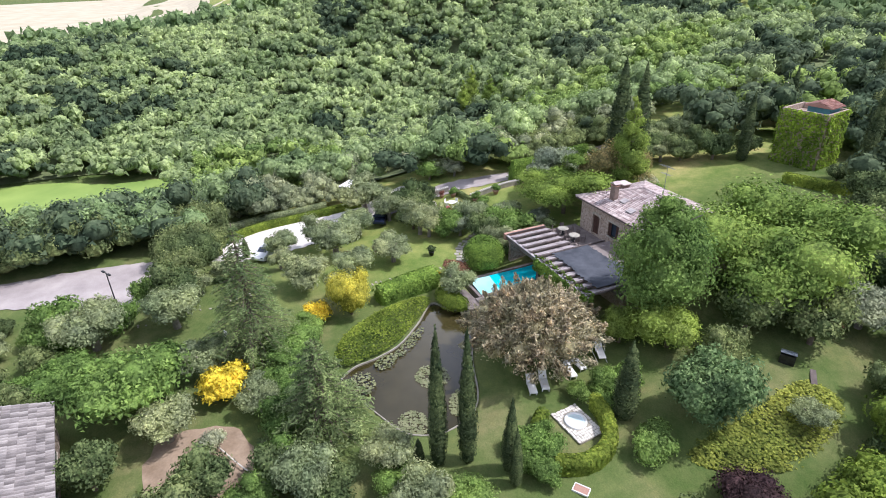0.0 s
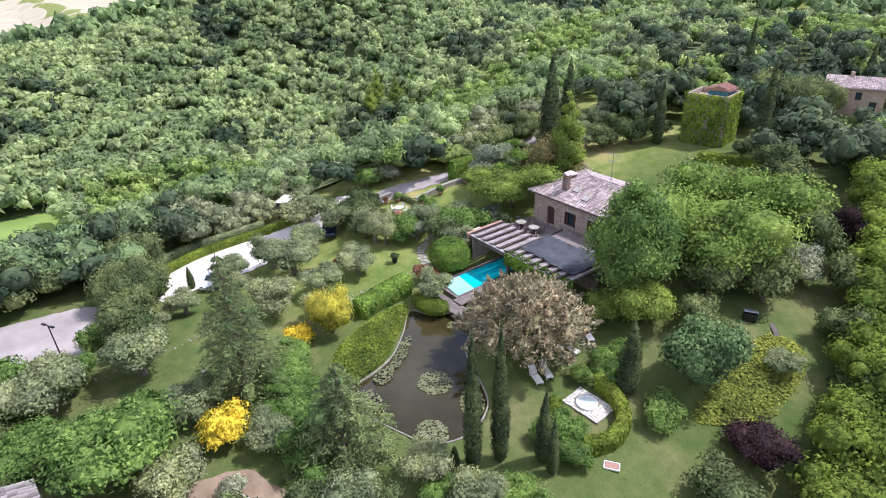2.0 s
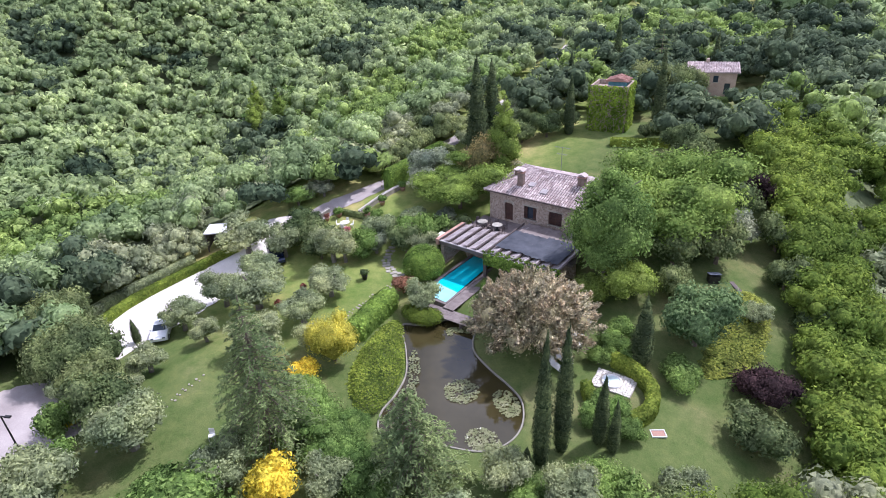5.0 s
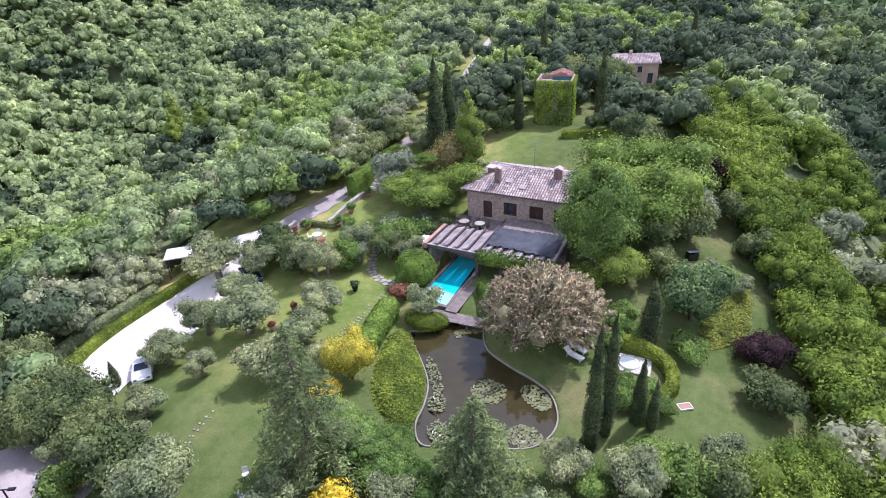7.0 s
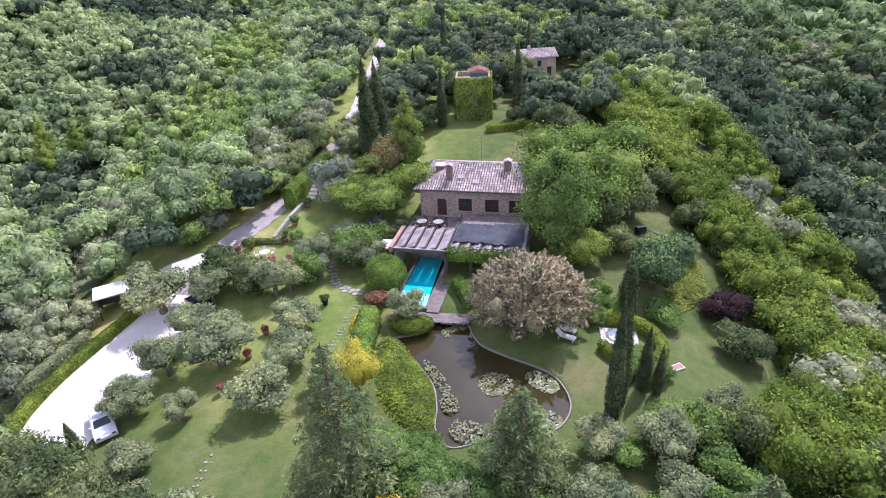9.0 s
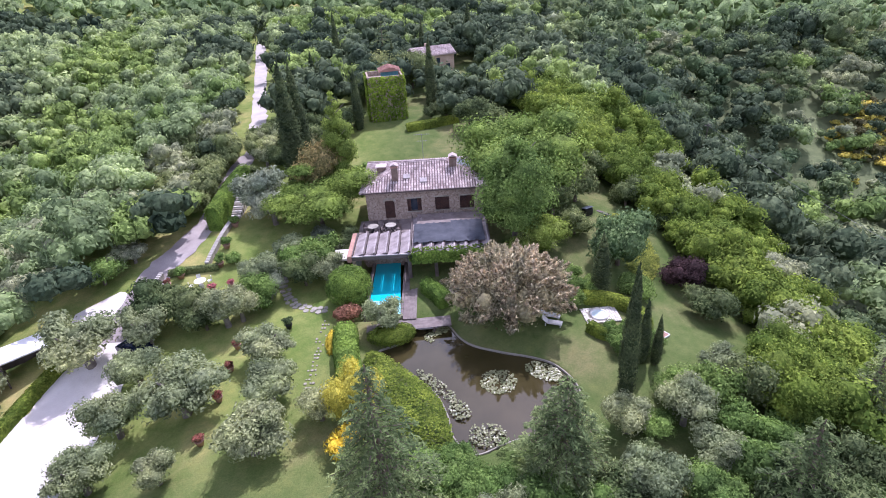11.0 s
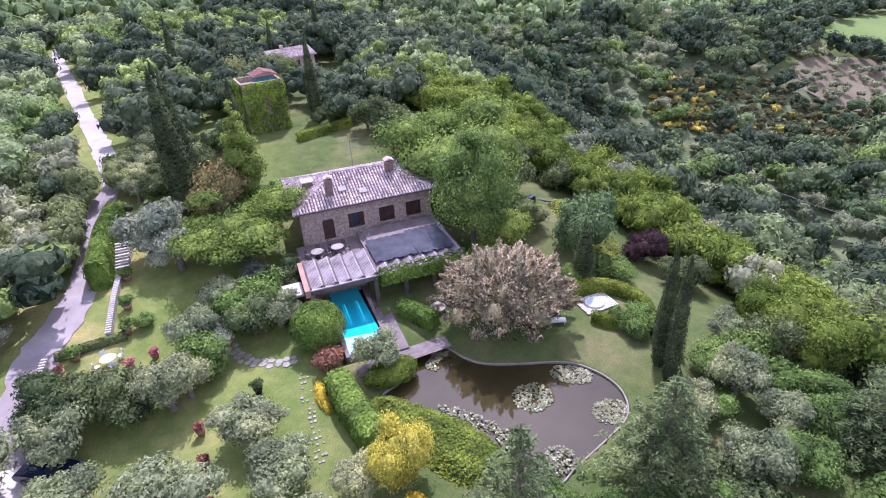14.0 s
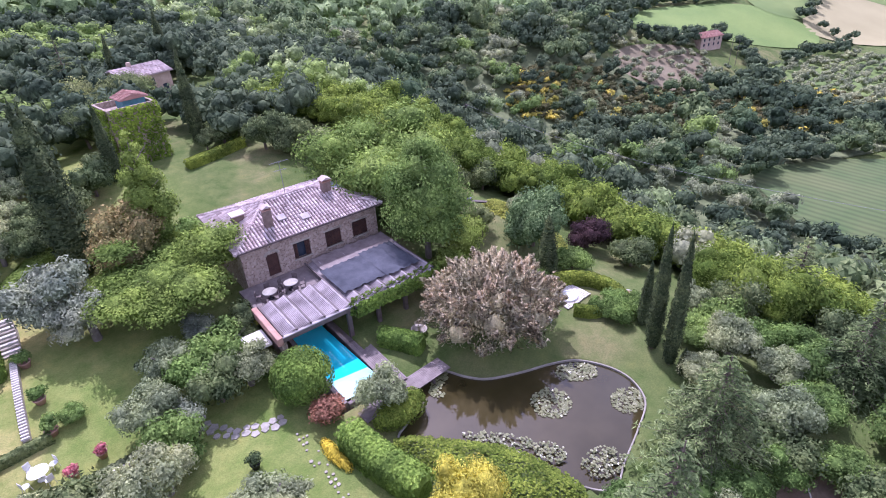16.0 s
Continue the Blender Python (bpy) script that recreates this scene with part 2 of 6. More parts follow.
TILES = roof_material("aged_clay_tiles", (0.30, 0.235, 0.225), (0.46, 0.38, 0.365), (0.62, 0.54, 0.52))
# dark board colour stands in for shade in the gaps between tile rows
TILE_GAP_SHADE = plain("painted_tile_gap_shade", (0.10, 0.075, 0.07), (0.17, 0.13, 0.12), 1.0, 0.9)
TILES_GREY = roof_material("grey_clay_tiles", (0.15, 0.135, 0.13), (0.27, 0.245, 0.235), (0.38, 0.35, 0.335))
TILES_RED = roof_material("red_clay_tiles", (0.24, 0.11, 0.085), (0.36, 0.19, 0.15), (0.45, 0.27, 0.22))


def masonry():
    m, n, l, s = tree_of("rubble_wall")
    at = n.new("ShaderNodeNewGeometry")
    v = n.new("ShaderNodeTexVoronoi")
    v.inputs["Scale"].default_value = 5.6
    e = n.new("ShaderNodeTexVoronoi")
    e.feature = "DISTANCE_TO_EDGE"
    e.inputs["Scale"].default_value = 5.6
    l.new(at.outputs["Position"], v.inputs["Vector"])
    l.new(at.outputs["Position"], e.inputs["Vector"])
    bw = n.new("ShaderNodeRGBToBW")
    l.new(v.outputs["Color"], bw.inputs[0])
    c = ramp(n, l, bw.outputs[0], [(0.1, (0.22, 0.155, 0.115)), (0.5, (0.35, 0.265, 0.205)), (0.9, (0.48, 0.39, 0.32))])
    joint = ramp(n, l, e.outputs["Distance"], [(0.0, (0, 0, 0)), (0.06, (1, 1, 1))])
    l.new(mixed(n, l, (0.42, 0.37, 0.31), c, joint), s.inputs["Base Color"])
    s.inputs["Roughness"].default_value = 0.92
    bump(n, l, s, joint, 0.5, 0.03)
    return m


MASONRY = masonry()


def water(name, colour, rough, deep):
    """Still water: a glossy dielectric face over a coloured depth."""
    m, n, l, s = tree_of(name)
    f = noise_node(n, l, 0.25, 3.0)
    l.new(ramp(n, l, f, [(0.3, colour), (0.7, deep)]), s.inputs["Base Color"])
    s.inputs["Roughness"].default_value, s.inputs["IOR"].default_value = rough, 1.45
    s.inputs["Specular IOR Level"].default_value = 0.9
    bump(n, l, s, noise_node(n, l, 1.6, 3.0), 0.04, 0.05)
    return m


POND = water("pond_water", (0.036, 0.030, 0.010), 0.03, (0.058, 0.048, 0.020))
POOL = water("pool_water", (0.015, 0.52, 0.66), 0.05, (0.02, 0.60, 0.72))
# paler both for white steps and for sun glare put into the colour
SHALLOW_GLARE = water("glare_pale_pool_water", (0.30, 0.74, 0.80), 0.05, (0.50, 0.84, 0.87))
TUBWATER = water("tub_water", (0.55, 0.68, 0.68), 0.05, (0.62, 0.74, 0.73))


def field(name, a, b, scale, stripe=0.0):
    m, n, l, s = tree_of(name)
    c = ramp(n, l, noise_node(n, l, scale, 5.0), [(0.3, a), (0.7, b)])
    if stripe:
        w = n.new("ShaderNodeTexWave")
        w.inputs["Scale"].default_value, w.inputs["Distortion"].default_value = stripe, 1.0
        at = n.new("ShaderNodeNewGeometry")
        l.new(at.outputs["Position"], w.inputs["Vector"])
        c = mixed(n, l, c, ramp(n, l, w.outputs["Fac"], [(0.0, (0.75, 0.75, 0.7)), (1.0, (1.2, 1.2, 1.15))]), 0.8, "MULTIPLY")
    l.new(c, s.inputs["Base Color"])
    s.inputs["Roughness"].default_value = 0.95
    return m


MEADOW = field("meadow_grass", (0.17, 0.26, 0.05), (0.27, 0.36, 0.08), 0.08)
STUBBLE = field("pale_stubble", (0.42, 0.36, 0.24), (0.56, 0.49, 0.36), 0.02)
TANFIELD = field("tan_field", (0.27, 0.245, 0.11), (0.37, 0.335, 0.165), 0.02)
ROUGHLAND = field("rough_pasture", (0.05, 0.098, 0.024), (0.115, 0.135, 0.047), 0.06, 0.12)
CROP = field("green_crop", (0.10, 0.165, 0.035), (0.18, 0.24, 0.06), 0.03)
VINES = field("vineyard_rows", (0.12, 0.20, 0.04), (0.20, 0.275, 0.065), 0.03, 0.35)
PINKSOIL = field("ploughed_earth", (0.135, 0.115, 0.062), (0.215, 0.18, 0.105), 0.05)

# ---- building tools ----
rng = np.random.default_rng(7)


def ss(v, a, b):
    t = np.clip((np.asarray(v, float) - a) / (b - a), 0, 1)
    return t * t * (3 - 2 * t)


def ground(x, y):
    """Height of the land: a garden on a ridge between two wooded valleys."""
    x, y = np.asarray(x, float), np.asarray(y, float)
    ridge = 0.7 + 2.0 * ss(y, -14, 2) + 3.3 * ss(y, 4, 34) + 12.0 * ss(y, 40, 330)
    vl = -14 + 22 * ss(y, 0, 95) + 14 * ss(y, 100, 330)
    vr = -29 + 24 * ss(y, 50, 140) + 18 * ss(y, 140, 330) - 0.05 * (x - 95).clip(0, 200)
    west, east = ss(-x, 26, 82), ss(x, 24, 95)
    h = ridge * (1 - west) + vl * west
    h = h * (1 - east) + vr * east
    h = h + (20 + 10 * ss(y, -50, 60)) * ss(-x, 100, 205) * ss(y, -190, -60)
    h = h - 2.3 * ss(-x, 8, 19) * ss(-y, 10, 30) * (1 - ss(-y, 38, 48)) * (1 - ss(-x, 30, 50))
    h = h - 5.0 * np.exp(-((x + 60) / 13) ** 2) * ss(-y, 34, 56)
    fall = 60 * ss(y, -70, 40)
    return h - 75 * ss((-x - 175 - fall) / 420, 0, 1)


def level(x, y):
    return float(ground(x, y))


def mesh_of(name, verts, faces, material=None, smooth=False):
    me = bpy.data.meshes.new(name)
    me.from_pydata([tuple(v) for v in verts], [], [tuple(f) for f in faces])
    if material:
        me.materials.append(material)
    if smooth:
        me.polygons.foreach_set("use_smooth", [True] * len(me.polygons))
    me.update()
    return me


def big_mesh(name, verts, quads, tris, material):
    """A mesh from arrays of places, four-sided and three-sided faces."""
    me = bpy.data.meshes.new(name)
    normals, verts = (verts[:, 3:6], verts[:, :3]) if verts.shape[1] == 6 else (None, verts)
    me.vertices.add(len(verts))
    me.vertices.foreach_set("co", np.asarray(verts, np.float32).ravel())
    loops = np.concatenate([quads.ravel(), tris.ravel()]).astype(np.int32)
    starts = np.concatenate([np.arange(len(quads)) * 4, len(quads) * 4 + np.arange(len(tris)) * 3]).astype(np.int32)
    me.loops.add(len(loops))
    me.loops.foreach_set("vertex_index", loops)
    me.polygons.add(len(starts))
    me.polygons.foreach_set("loop_start", starts)
    me.materials.append(material)
    me.update(calc_edges=True)
    me.validate()
    if normals is not None:
        me.polygons.foreach_set("use_smooth", np.ones(len(me.polygons), bool))
        me.normals_split_custom_set_from_vertices(normals.astype(np.float32))
    return me


def part(name, shape, material, parent=None, label="", smooth=False):
    """Links a bmesh or a mesh as one object, under a thing or a part."""
    if isinstance(shape, bmesh.types.BMesh):
        me = bpy.data.meshes.new(name)
        shape.to_mesh(me)
        shape.free()
    else:
        me = shape
    if material and not me.materials:
        me.materials.append(material)
    if smooth:
        me.polygons.foreach_set("use_smooth", [True] * len(me.polygons))
    ob = new(name, me)
    ob.parent = parent
    return tagged(ob, label)


def thing(name, at, label, category, group="", turn=0.0):
    ob = new(name)
    ob.matrix_basis = pose(*at, 0, 0, turn)
    return tagged(ob, label, category, group)


def box(bm, x0, x1, y0, y1, z0, z1, bevel=0.0, turn=None):
    made = bmesh.ops.create_cube(bm, size=1.0)["verts"]
    for v in made:
        v.co = Vector((x0 + (v.co.x + 0.5) * (x1 - x0), y0 + (v.co.y + 0.5) * (y1 - y0), z0 + (v.co.z + 0.5) * (z1 - z0)))
    if bevel:
        edges = list({e for v in made for e in v.link_edges})
        made = bmesh.ops.bevel(bm, geom=edges, offset=bevel, segments=2, affect="EDGES")["verts"]
    if turn is not None:
        bmesh.ops.transform(bm, matrix=turn, verts=[v for v in made if v.is_valid])
    return bm


def boxed(*args, **kw):
    return box(bmesh.new(), *args, **kw)


def tube(bm, a, b, ra, rb=None, sides=8):
    a, b = Vector(a), Vector(b)
    turn = (b - a).to_track_quat("Z", "Y").to_matrix().to_4x4()
    bmesh.ops.create_cone(bm, cap_ends=True, segments=sides, radius1=ra, radius2=ra if rb is None else rb, depth=(b - a).length,
                          matrix=Matrix.Translation((a + b) / 2) @ turn)
    return bm


def lathe(bm, profile, sides=16, at=(0, 0, 0)):
    rings = []
    for r, z in profile:
        rings.append([bm.verts.new((at[0] + r * math.cos(k * math.tau / sides), at[1] + r * math.sin(k * math.tau / sides), at[2] + z)) for k in range(sides)])
    for a, b in zip(rings, rings[1:]):
        for k in range(sides):
            bm.faces.new((a[k], a[(k + 1) % sides], b[(k + 1) % sides], b[k]))
    return bm


def smooth_loop(points, n=8, closed=True):
    """A rounded line through points, n steps to each."""
    p = np.array(points, float)
    k, out = len(p), []
    for i in range(k if closed else k - 1):
        a, b, c, d = (p[(i + j) % k] if closed else p[min(max(i + j, 0), k - 1)] for j in (-1, 0, 1, 2))
        for t in np.arange(n) / n:
            out.append(0.5 * (2 * b + (c - a) * t + (2 * a - 5 * b + 4 * c - d) * t * t + (3 * b - a - 3 * c + d) * t ** 3))
    if not closed:
        out.append(p[-1])
    return np.array(out)


def fan_sheet(name, outline, lift, material, rings=10, edge=0.0, smooth_n=6):
    """A patch of ground cover inside an outline, laid over the land."""
    loop = smooth_loop(outline, smooth_n)
    if edge:
        loop = loop + rng.normal(0, edge, loop.shape)
    mid, n = loop.mean(0), len(loop)
    verts, faces = [(*mid, level(*mid) + lift)], []
    for r in range(1, rings + 1):
        p = mid + (loop - mid) * (r / rings)
        verts += [(x, y, h) for (x, y), h in zip(p, ground(p[:, 0], p[:, 1]) + lift)]
    for k in range(n):
        faces.append((0, 1 + k, 1 + (k + 1) % n))
        for r in range(rings - 1):
            a, b = 1 + r * n, 1 + (r + 1) * n
            faces.append((a + k, b + k, b + (k + 1) % n, a + (k + 1) % n))
    return part(name, mesh_of(name, verts, faces), material)


def ribbon(name, rows, lift, material, across=6, n=8, rough=0.12):
    """A road or path: rows of x, y, width, laid over the land."""
    p = smooth_loop(rows, n, False)
    d = np.gradient(p[:, :2], axis=0)
    d /= np.linalg.norm(d, axis=1)[:, None]
    side = np.stack([-d[:, 1], d[:, 0]], 1)
    verts, faces = [], []
    for k in range(len(p)):
        wob = rng.normal(0, rough, 2)
        for j in range(across + 1):
            s = (j / across - 0.5) * p[k, 2] + (wob[0] if j == 0 else wob[1] if j == across else 0)
            x, y = p[k, :2] + side[k] * s
            verts.append((x, y, level(x, y) + lift))
    for k in range(len(p) - 1):
        for j in range(across):
            a = k * (across + 1) + j
            faces.append((a, a + 1, a + across + 2, a + across + 1))
    return part(name, mesh_of(name, verts, faces), material)


# ---- leaves ----
ICO = bmesh.new()
bmesh.ops.create_icosphere(ICO, subdivisions=1, radius=1.0)
ICO_V = np.array([v.co[:] for v in ICO.verts])
ICO_F = np.array([[v.index for v in f.verts] for f in ICO.faces])
ICO.free()


def unit(n, r=rng):
    d = r.normal(size=(n, 3))
    return d / np.linalg.norm(d, axis=1)[:, None]


def leaf_quads(at, normal, size, slim=0.62, r=rng, hang=0.0):
    """Four-cornered leaves at places, facing normals, of given sizes. Returns vertices and faces."""
    n = len(at)
    a = np.cross(normal, unit(n, r))
    a[:, 2] -= hang
    a /= np.linalg.norm(a, axis=1)[:, None] + 1e-9
    b = np.cross(normal, a)
    b /= np.linalg.norm(b, axis=1)[:, None] + 1e-9
    s = (size * r.uniform(0.65, 1.35, n))[:, None]
    v = np.stack([at + a * s, at + b * s * slim + normal * s * 0.15, at - a * s, at - b * s * slim + normal * s * 0.15], 1)
    return v.reshape(-1, 3), np.arange(4 * n).reshape(-1, 4)


def leaf_tris(at, normal, size, slim=0.62, r=rng, hang=0.0):
    """Three-cornered leaves, as leaf_quads makes four-cornered ones."""
    n = len(at)
    a = np.cross(normal, unit(n, r))
    a[:, 2] -= hang
    a /= np.linalg.norm(a, axis=1)[:, None] + 1e-9
    b = np.cross(normal, a)
    b /= np.linalg.norm(b, axis=1)[:, None] + 1e-9
    s = (size * r.uniform(0.65, 1.35, n))[:, None]
    v = np.stack([at + a * s, at - a * s * 0.6 + b * s * slim, at - a * s * 0.6 - b * s * slim], 1)
    return v.reshape(-1, 3), np.arange(3 * n).reshape(-1, 3)


def crown_of(lumps, n, size, slim=0.62, tilt=0.75, core=0.8, r=rng, hang=0.0, rough=(0.74, 1.2), puff=0.5):
    """Leaves over a heap of rounded lumps (x, y, z, rx, ry, rz), with a dark heart in each lump.
    Rows of the first array are place and soft shading normal."""
    n, size = 2 * n, size * 0.76
    lumps = np.array(lumps, float)
    w = (lumps[:, 3] * lumps[:, 4] + lumps[:, 4] * lumps[:, 5] + lumps[:, 3] * lumps[:, 5])
    pick = r.choice(len(lumps), n, p=w / w.sum())
    d = unit(n, r)
    low = d[:, 2] < -0.35
    d[low, 2] *= -0.6
    at = lumps[pick, :3] + lumps[pick, 3:] * d * r.uniform(*rough, n)[:, None]
    out = d / lumps[pick, 3:]
    out /= np.linalg.norm(out, axis=1)[:, None]
    nor = out + unit(n, r) * tilt
    nor /= np.linalg.norm(nor, axis=1)[:, None] + 1e-9
    v, t = leaf_tris(at, nor, size, slim, r, hang)
    soft = out * puff + nor * (1.02 - puff) + (0, 0, 0.34)
    soft /= np.linalg.norm(soft, axis=1)[:, None] + 1e-9
    v, t = np.concatenate([v, np.repeat(soft, 3, 0)], 1), [t]
    if core:
        for k, lump in enumerate(lumps):
            jag = ICO_V * r.uniform(0.86, 1.08, (len(ICO_V), 1))
            t.append(ICO_F + len(v))
            v = np.concatenate([v, np.concatenate([lump[:3] + jag * lump[3:] * core, ICO_V], 1)])
    return v, np.zeros((0, 4), int), np.concatenate(t)


def heap(r, k=7, spread=0.55, lump=0.5, squash=0.8, top=0.25, tufts=1):
    """Lumps that make an uneven round crown of radius 1 about the origin."""
    out = [(0, 0, 0, 0.7, 0.7, 0.7 * squash)]
    for i in range(k):
        a = i * 2.399 + r.uniform(-0.4, 0.4)
        rad = spread * r.uniform(0.75, 1.15)
        s = lump * r.uniform(0.75, 1.2)
        out.append((rad * math.cos(a), rad * math.sin(a), r.uniform(-0.35, 0.45) * squash + top * (i % 3 == 0), s, s, s * squash))
    for x, y, z, s, _, q in [out[0]] * 2 * tufts + out[1:] * tufts:      # smaller tufts break the outline
        d = unit(1, r)[0]
        w = s * r.uniform(0.3, 0.5)
        out.append((x + d[0] * s * 0.8, y + d[1] * s * 0.8, z + (abs(d[2]) - 0.15) * q * 0.85, w, w, w * 0.85))
    return out


def limbs(bm, height, reach, trunk, forks, r, lean=0.15):
    """A tapered trunk that forks into limbs."""
    mid = Vector((r.uniform(-lean, lean), r.uniform(-lean, lean), height * 0.55))
    tube(bm, (0, 0, -0.35), mid, trunk, trunk * 0.75, 8)
    for k in range(forks):
        a = k * math.tau / forks + r.uniform(-0.4, 0.4)
        end = mid + Vector((math.cos(a) * reach, math.sin(a) * reach, height * r.uniform(0.4, 0.75)))
        bend = mid.lerp(end, 0.5) + Vector((r.uniform(-0.1, 0.1), r.uniform(-0.1, 0.1), 0.12)) * reach
        tube(bm, mid, bend, trunk * 0.6, trunk * 0.42, 6)
        tube(bm, bend, end, trunk * 0.42, trunk * 0.15, 6)
    return bm

# ---- land ----
POND_LINE = smooth_loop([(2.9, -20.4), (4.6, -19.2), (6.2, -16.9), (7.6, -16.0), (9.2, -16.7), (10.2, -18.6), (11.4, -20.0), (13.9, -21.2), (16.4, -22.1),
                         (18.2, -23.2), (19.4, -25.3), (19.5, -27.3), (18.4, -29.2), (15.8, -30.4), (13.0, -31.4), (10.8, -32.2), (9.4, -30.6),
                         (9.0, -28.4), (8.0, -25.8), (5.6, -23.0)], 8)


def inside(px, py, loop):
    """Whether places lie within a closed line."""
    px, py = np.asarray(px, float), np.asarray(py, float)
    hit = np.zeros(px.shape, bool)
    for (x0, y0), (x1, y1) in zip(loop, np.roll(loop, -1, 0)):
        if y0 != y1:
            hit ^= ((y0 > py) != (y1 > py)) & (px < (x1 - x0) * (py - y0) / (y1 - y0) + x0)
    return hit


def axis(lo, hi, step, fine_lo, fine_hi, fine, far):
    core = np.concatenate([np.arange(lo, fine_lo, step), np.arange(fine_lo, fine_hi, fine), np.arange(fine_hi, hi, step)])
    grow, s, out = [], step, 0.0
    while out < far:
        s *= 1.13
        out += s
        grow.append(out)
    grow = np.array(grow)
    return np.concatenate([lo - grow[::-1], core, hi + grow])


gx, gy = axis(-60, 60, 1.2, 1, 22, 0.3, 3600), axis(-62, 60, 1.2, -34, -14, 0.3, 3600)
X, Y = np.meshgrid(gx, gy, indexing="ij")
Z = ground(X, Y)
near_pond = (X > 0) & (X < 23) & (Y > -35) & (Y < -13)
gap = np.full(X.shape, 9.0)
gap[near_pond] = np.sqrt(((np.stack([X[near_pond], Y[near_pond]], 1)[:, None] - POND_LINE[None]) ** 2).sum(-1)).min(1)
in_pond = np.zeros(X.shape, bool)
in_pond[near_pond] = inside(X[near_pond], Y[near_pond], POND_LINE)
Z = np.where(in_pond, -0.9, 0.10 + (Z - 0.10) * ss(gap, 0.1, 3.0))
pool_cut = (X > 0.9) & (X < 5.4) & (Y > -16.2) & (Y < -4)
Z = np.where(pool_cut & ~in_pond, np.minimum(Z, -0.6), Z)
Z = Z + np.where(in_pond, 0, 1) * 0.05 * np.sin(X * 0.9 + 1.3 * np.sin(Y * 0.37)) * np.cos(Y * 0.8)
nx, ny = len(gx), len(gy)
idx = np.arange(nx * ny).reshape(nx, ny)
quads = np.stack([idx[:-1, :-1], idx[1:, :-1], idx[1:, 1:], idx[:-1, 1:]], -1).reshape(-1, 4)
land = big_mesh("ground", np.stack([X, Y, Z], -1).reshape(-1, 3), quads, np.zeros((0, 3), int), GROUND)
land.polygons.foreach_set("use_smooth", [True] * len(land.polygons))
tagged(new("ground", land), "grassy hillside ground with dry patches and bare earth", "ground", kind="structure")

# pond: water, edging
me = mesh_of("water", [(x, y, 0.0) for x, y in POND_LINE], [tuple(range(len(POND_LINE)))])
tagged(part("pond_water", me, POND), "still brown pond water reflecting the cloudy sky", "water", kind="structure")


def swept(loop, profile, closed=True):
    """A strip with a profile of (outward, up) along a line of x, y."""
    p = np.array(loop)
    d = np.roll(p, -1, 0) - np.roll(p, 1, 0) if closed else np.gradient(p, axis=0)
    d /= np.linalg.norm(d, axis=1)[:, None]
    out = np.stack([d[:, 1], -d[:, 0]], 1)
    verts = [(*(p[k] + out[k] * o), z) for k in range(len(p)) for o, z in profile]
    m, n = len(profile), len(p)
    faces = [(k * m + j, k * m + j + 1, ((k + 1) % n) * m + j + 1, ((k + 1) % n) * m + j)
             for k in range(n if closed else n - 1) for j in range(m - 1)]
    return verts, faces


v, f = swept(POND_LINE[::-1], [(-0.02, -0.5), (-0.02, 0.15), (0.01, 0.17), (0.085, 0.17), (0.11, 0.13), (0.11, -0.3)])
tagged(part("pond_edging", mesh_of("edging", v, f), KERB), "low pale concrete edging around the pond", "edging", kind="structure")

# drives, roads and fields
DRIVE = tagged(ribbon("gravel_drive", [(-20.5, -41, 4.5), (-23.3, -35, 8.0), (-24.0, -29, 8.8), (-23.4, -23, 7.2), (-24.4, -17.5, 7.4), (-26, -12.5, 7), (-27.6, -10.4, 4.5)], 0.07, GRAVEL),
               "bright white gravel parking drive", "driveway", kind="structure")
tagged(ribbon("drive_lane", [(-22.9, -16.5, 4.2), (-23.0, -11, 3.7), (-22.9, -6, 3.4), (-21.2, -1.5, 3.4), (-20.6, 4, 2.8), (-20.9, 10, 2.6), (-20.9, 18, 2.5), (-19.6, 24, 2.8)], 0.09, TRACK),
       "grey packed-earth lane climbing past the hedges", "road", kind="structure")
tagged(ribbon("upper_lane", [(-19.5, 23.6, 2.8), (-20.2, 28, 2.8), (-22.4, 37, 2.8), (-25.6, 50, 2.7), (-28.8, 62, 2.7), (-35.0, 87, 2.8), (-41.6, 112, 2.8), (-45, 130, 2.8)], 0.09, PALETRACK),
       "pale gravel lane climbing through the woods", "road", kind="structure")
tagged(ribbon("lower_yard", [(-13.2, -44.3, 9.5), (-14.0, -49.0, 11.0), (-16.2, -55, 8.5), (-17.8, -62, 6.0), (-19.5, -74, 6)], 0.08, TRACK), "grey asphalt yard below the garden", "road", kind="structure")
tagged(fan_sheet("earth_patch", [(12, -46), (17, -47), (21, -43), (20, -38.5), (16, -39.5), (12.5, -41.5)], 0.05, SOIL, 8, 0.15), "bare brown earth under the garden trees", "earth", kind="structure")
tagged(fan_sheet("meadow", [(-104, -88), (-68, -82), (-65, -62), (-69, -47), (-95, -46), (-99, -60), (-106, -74)], 0.12, MEADOW, 8), "bright green mown meadow beyond the trees", "meadow", kind="structure")
tagged(fan_sheet("east_field", [(117, -3), (140, 15), (175, -3), (182, -33), (140, -36), (111, -20)], 0.5, ROUGHLAND, 8), "rough green and brown field on the valley floor", "field", kind="structure")
tagged(fan_sheet("vineyard", [(222, 118), (270, 136), (330, 120), (345, 88), (318, 76), (262, 98)], 0.4, VINES, 10), "striped green vineyard on the far slope", "vineyard", kind="structure")
tagged(fan_sheet("stubble_field", [(345, 92), (420, 110), (470, 60), (420, 30), (352, 66)], 0.4, TANFIELD, 10), "pale tan harvested field far off", "field", kind="structure")
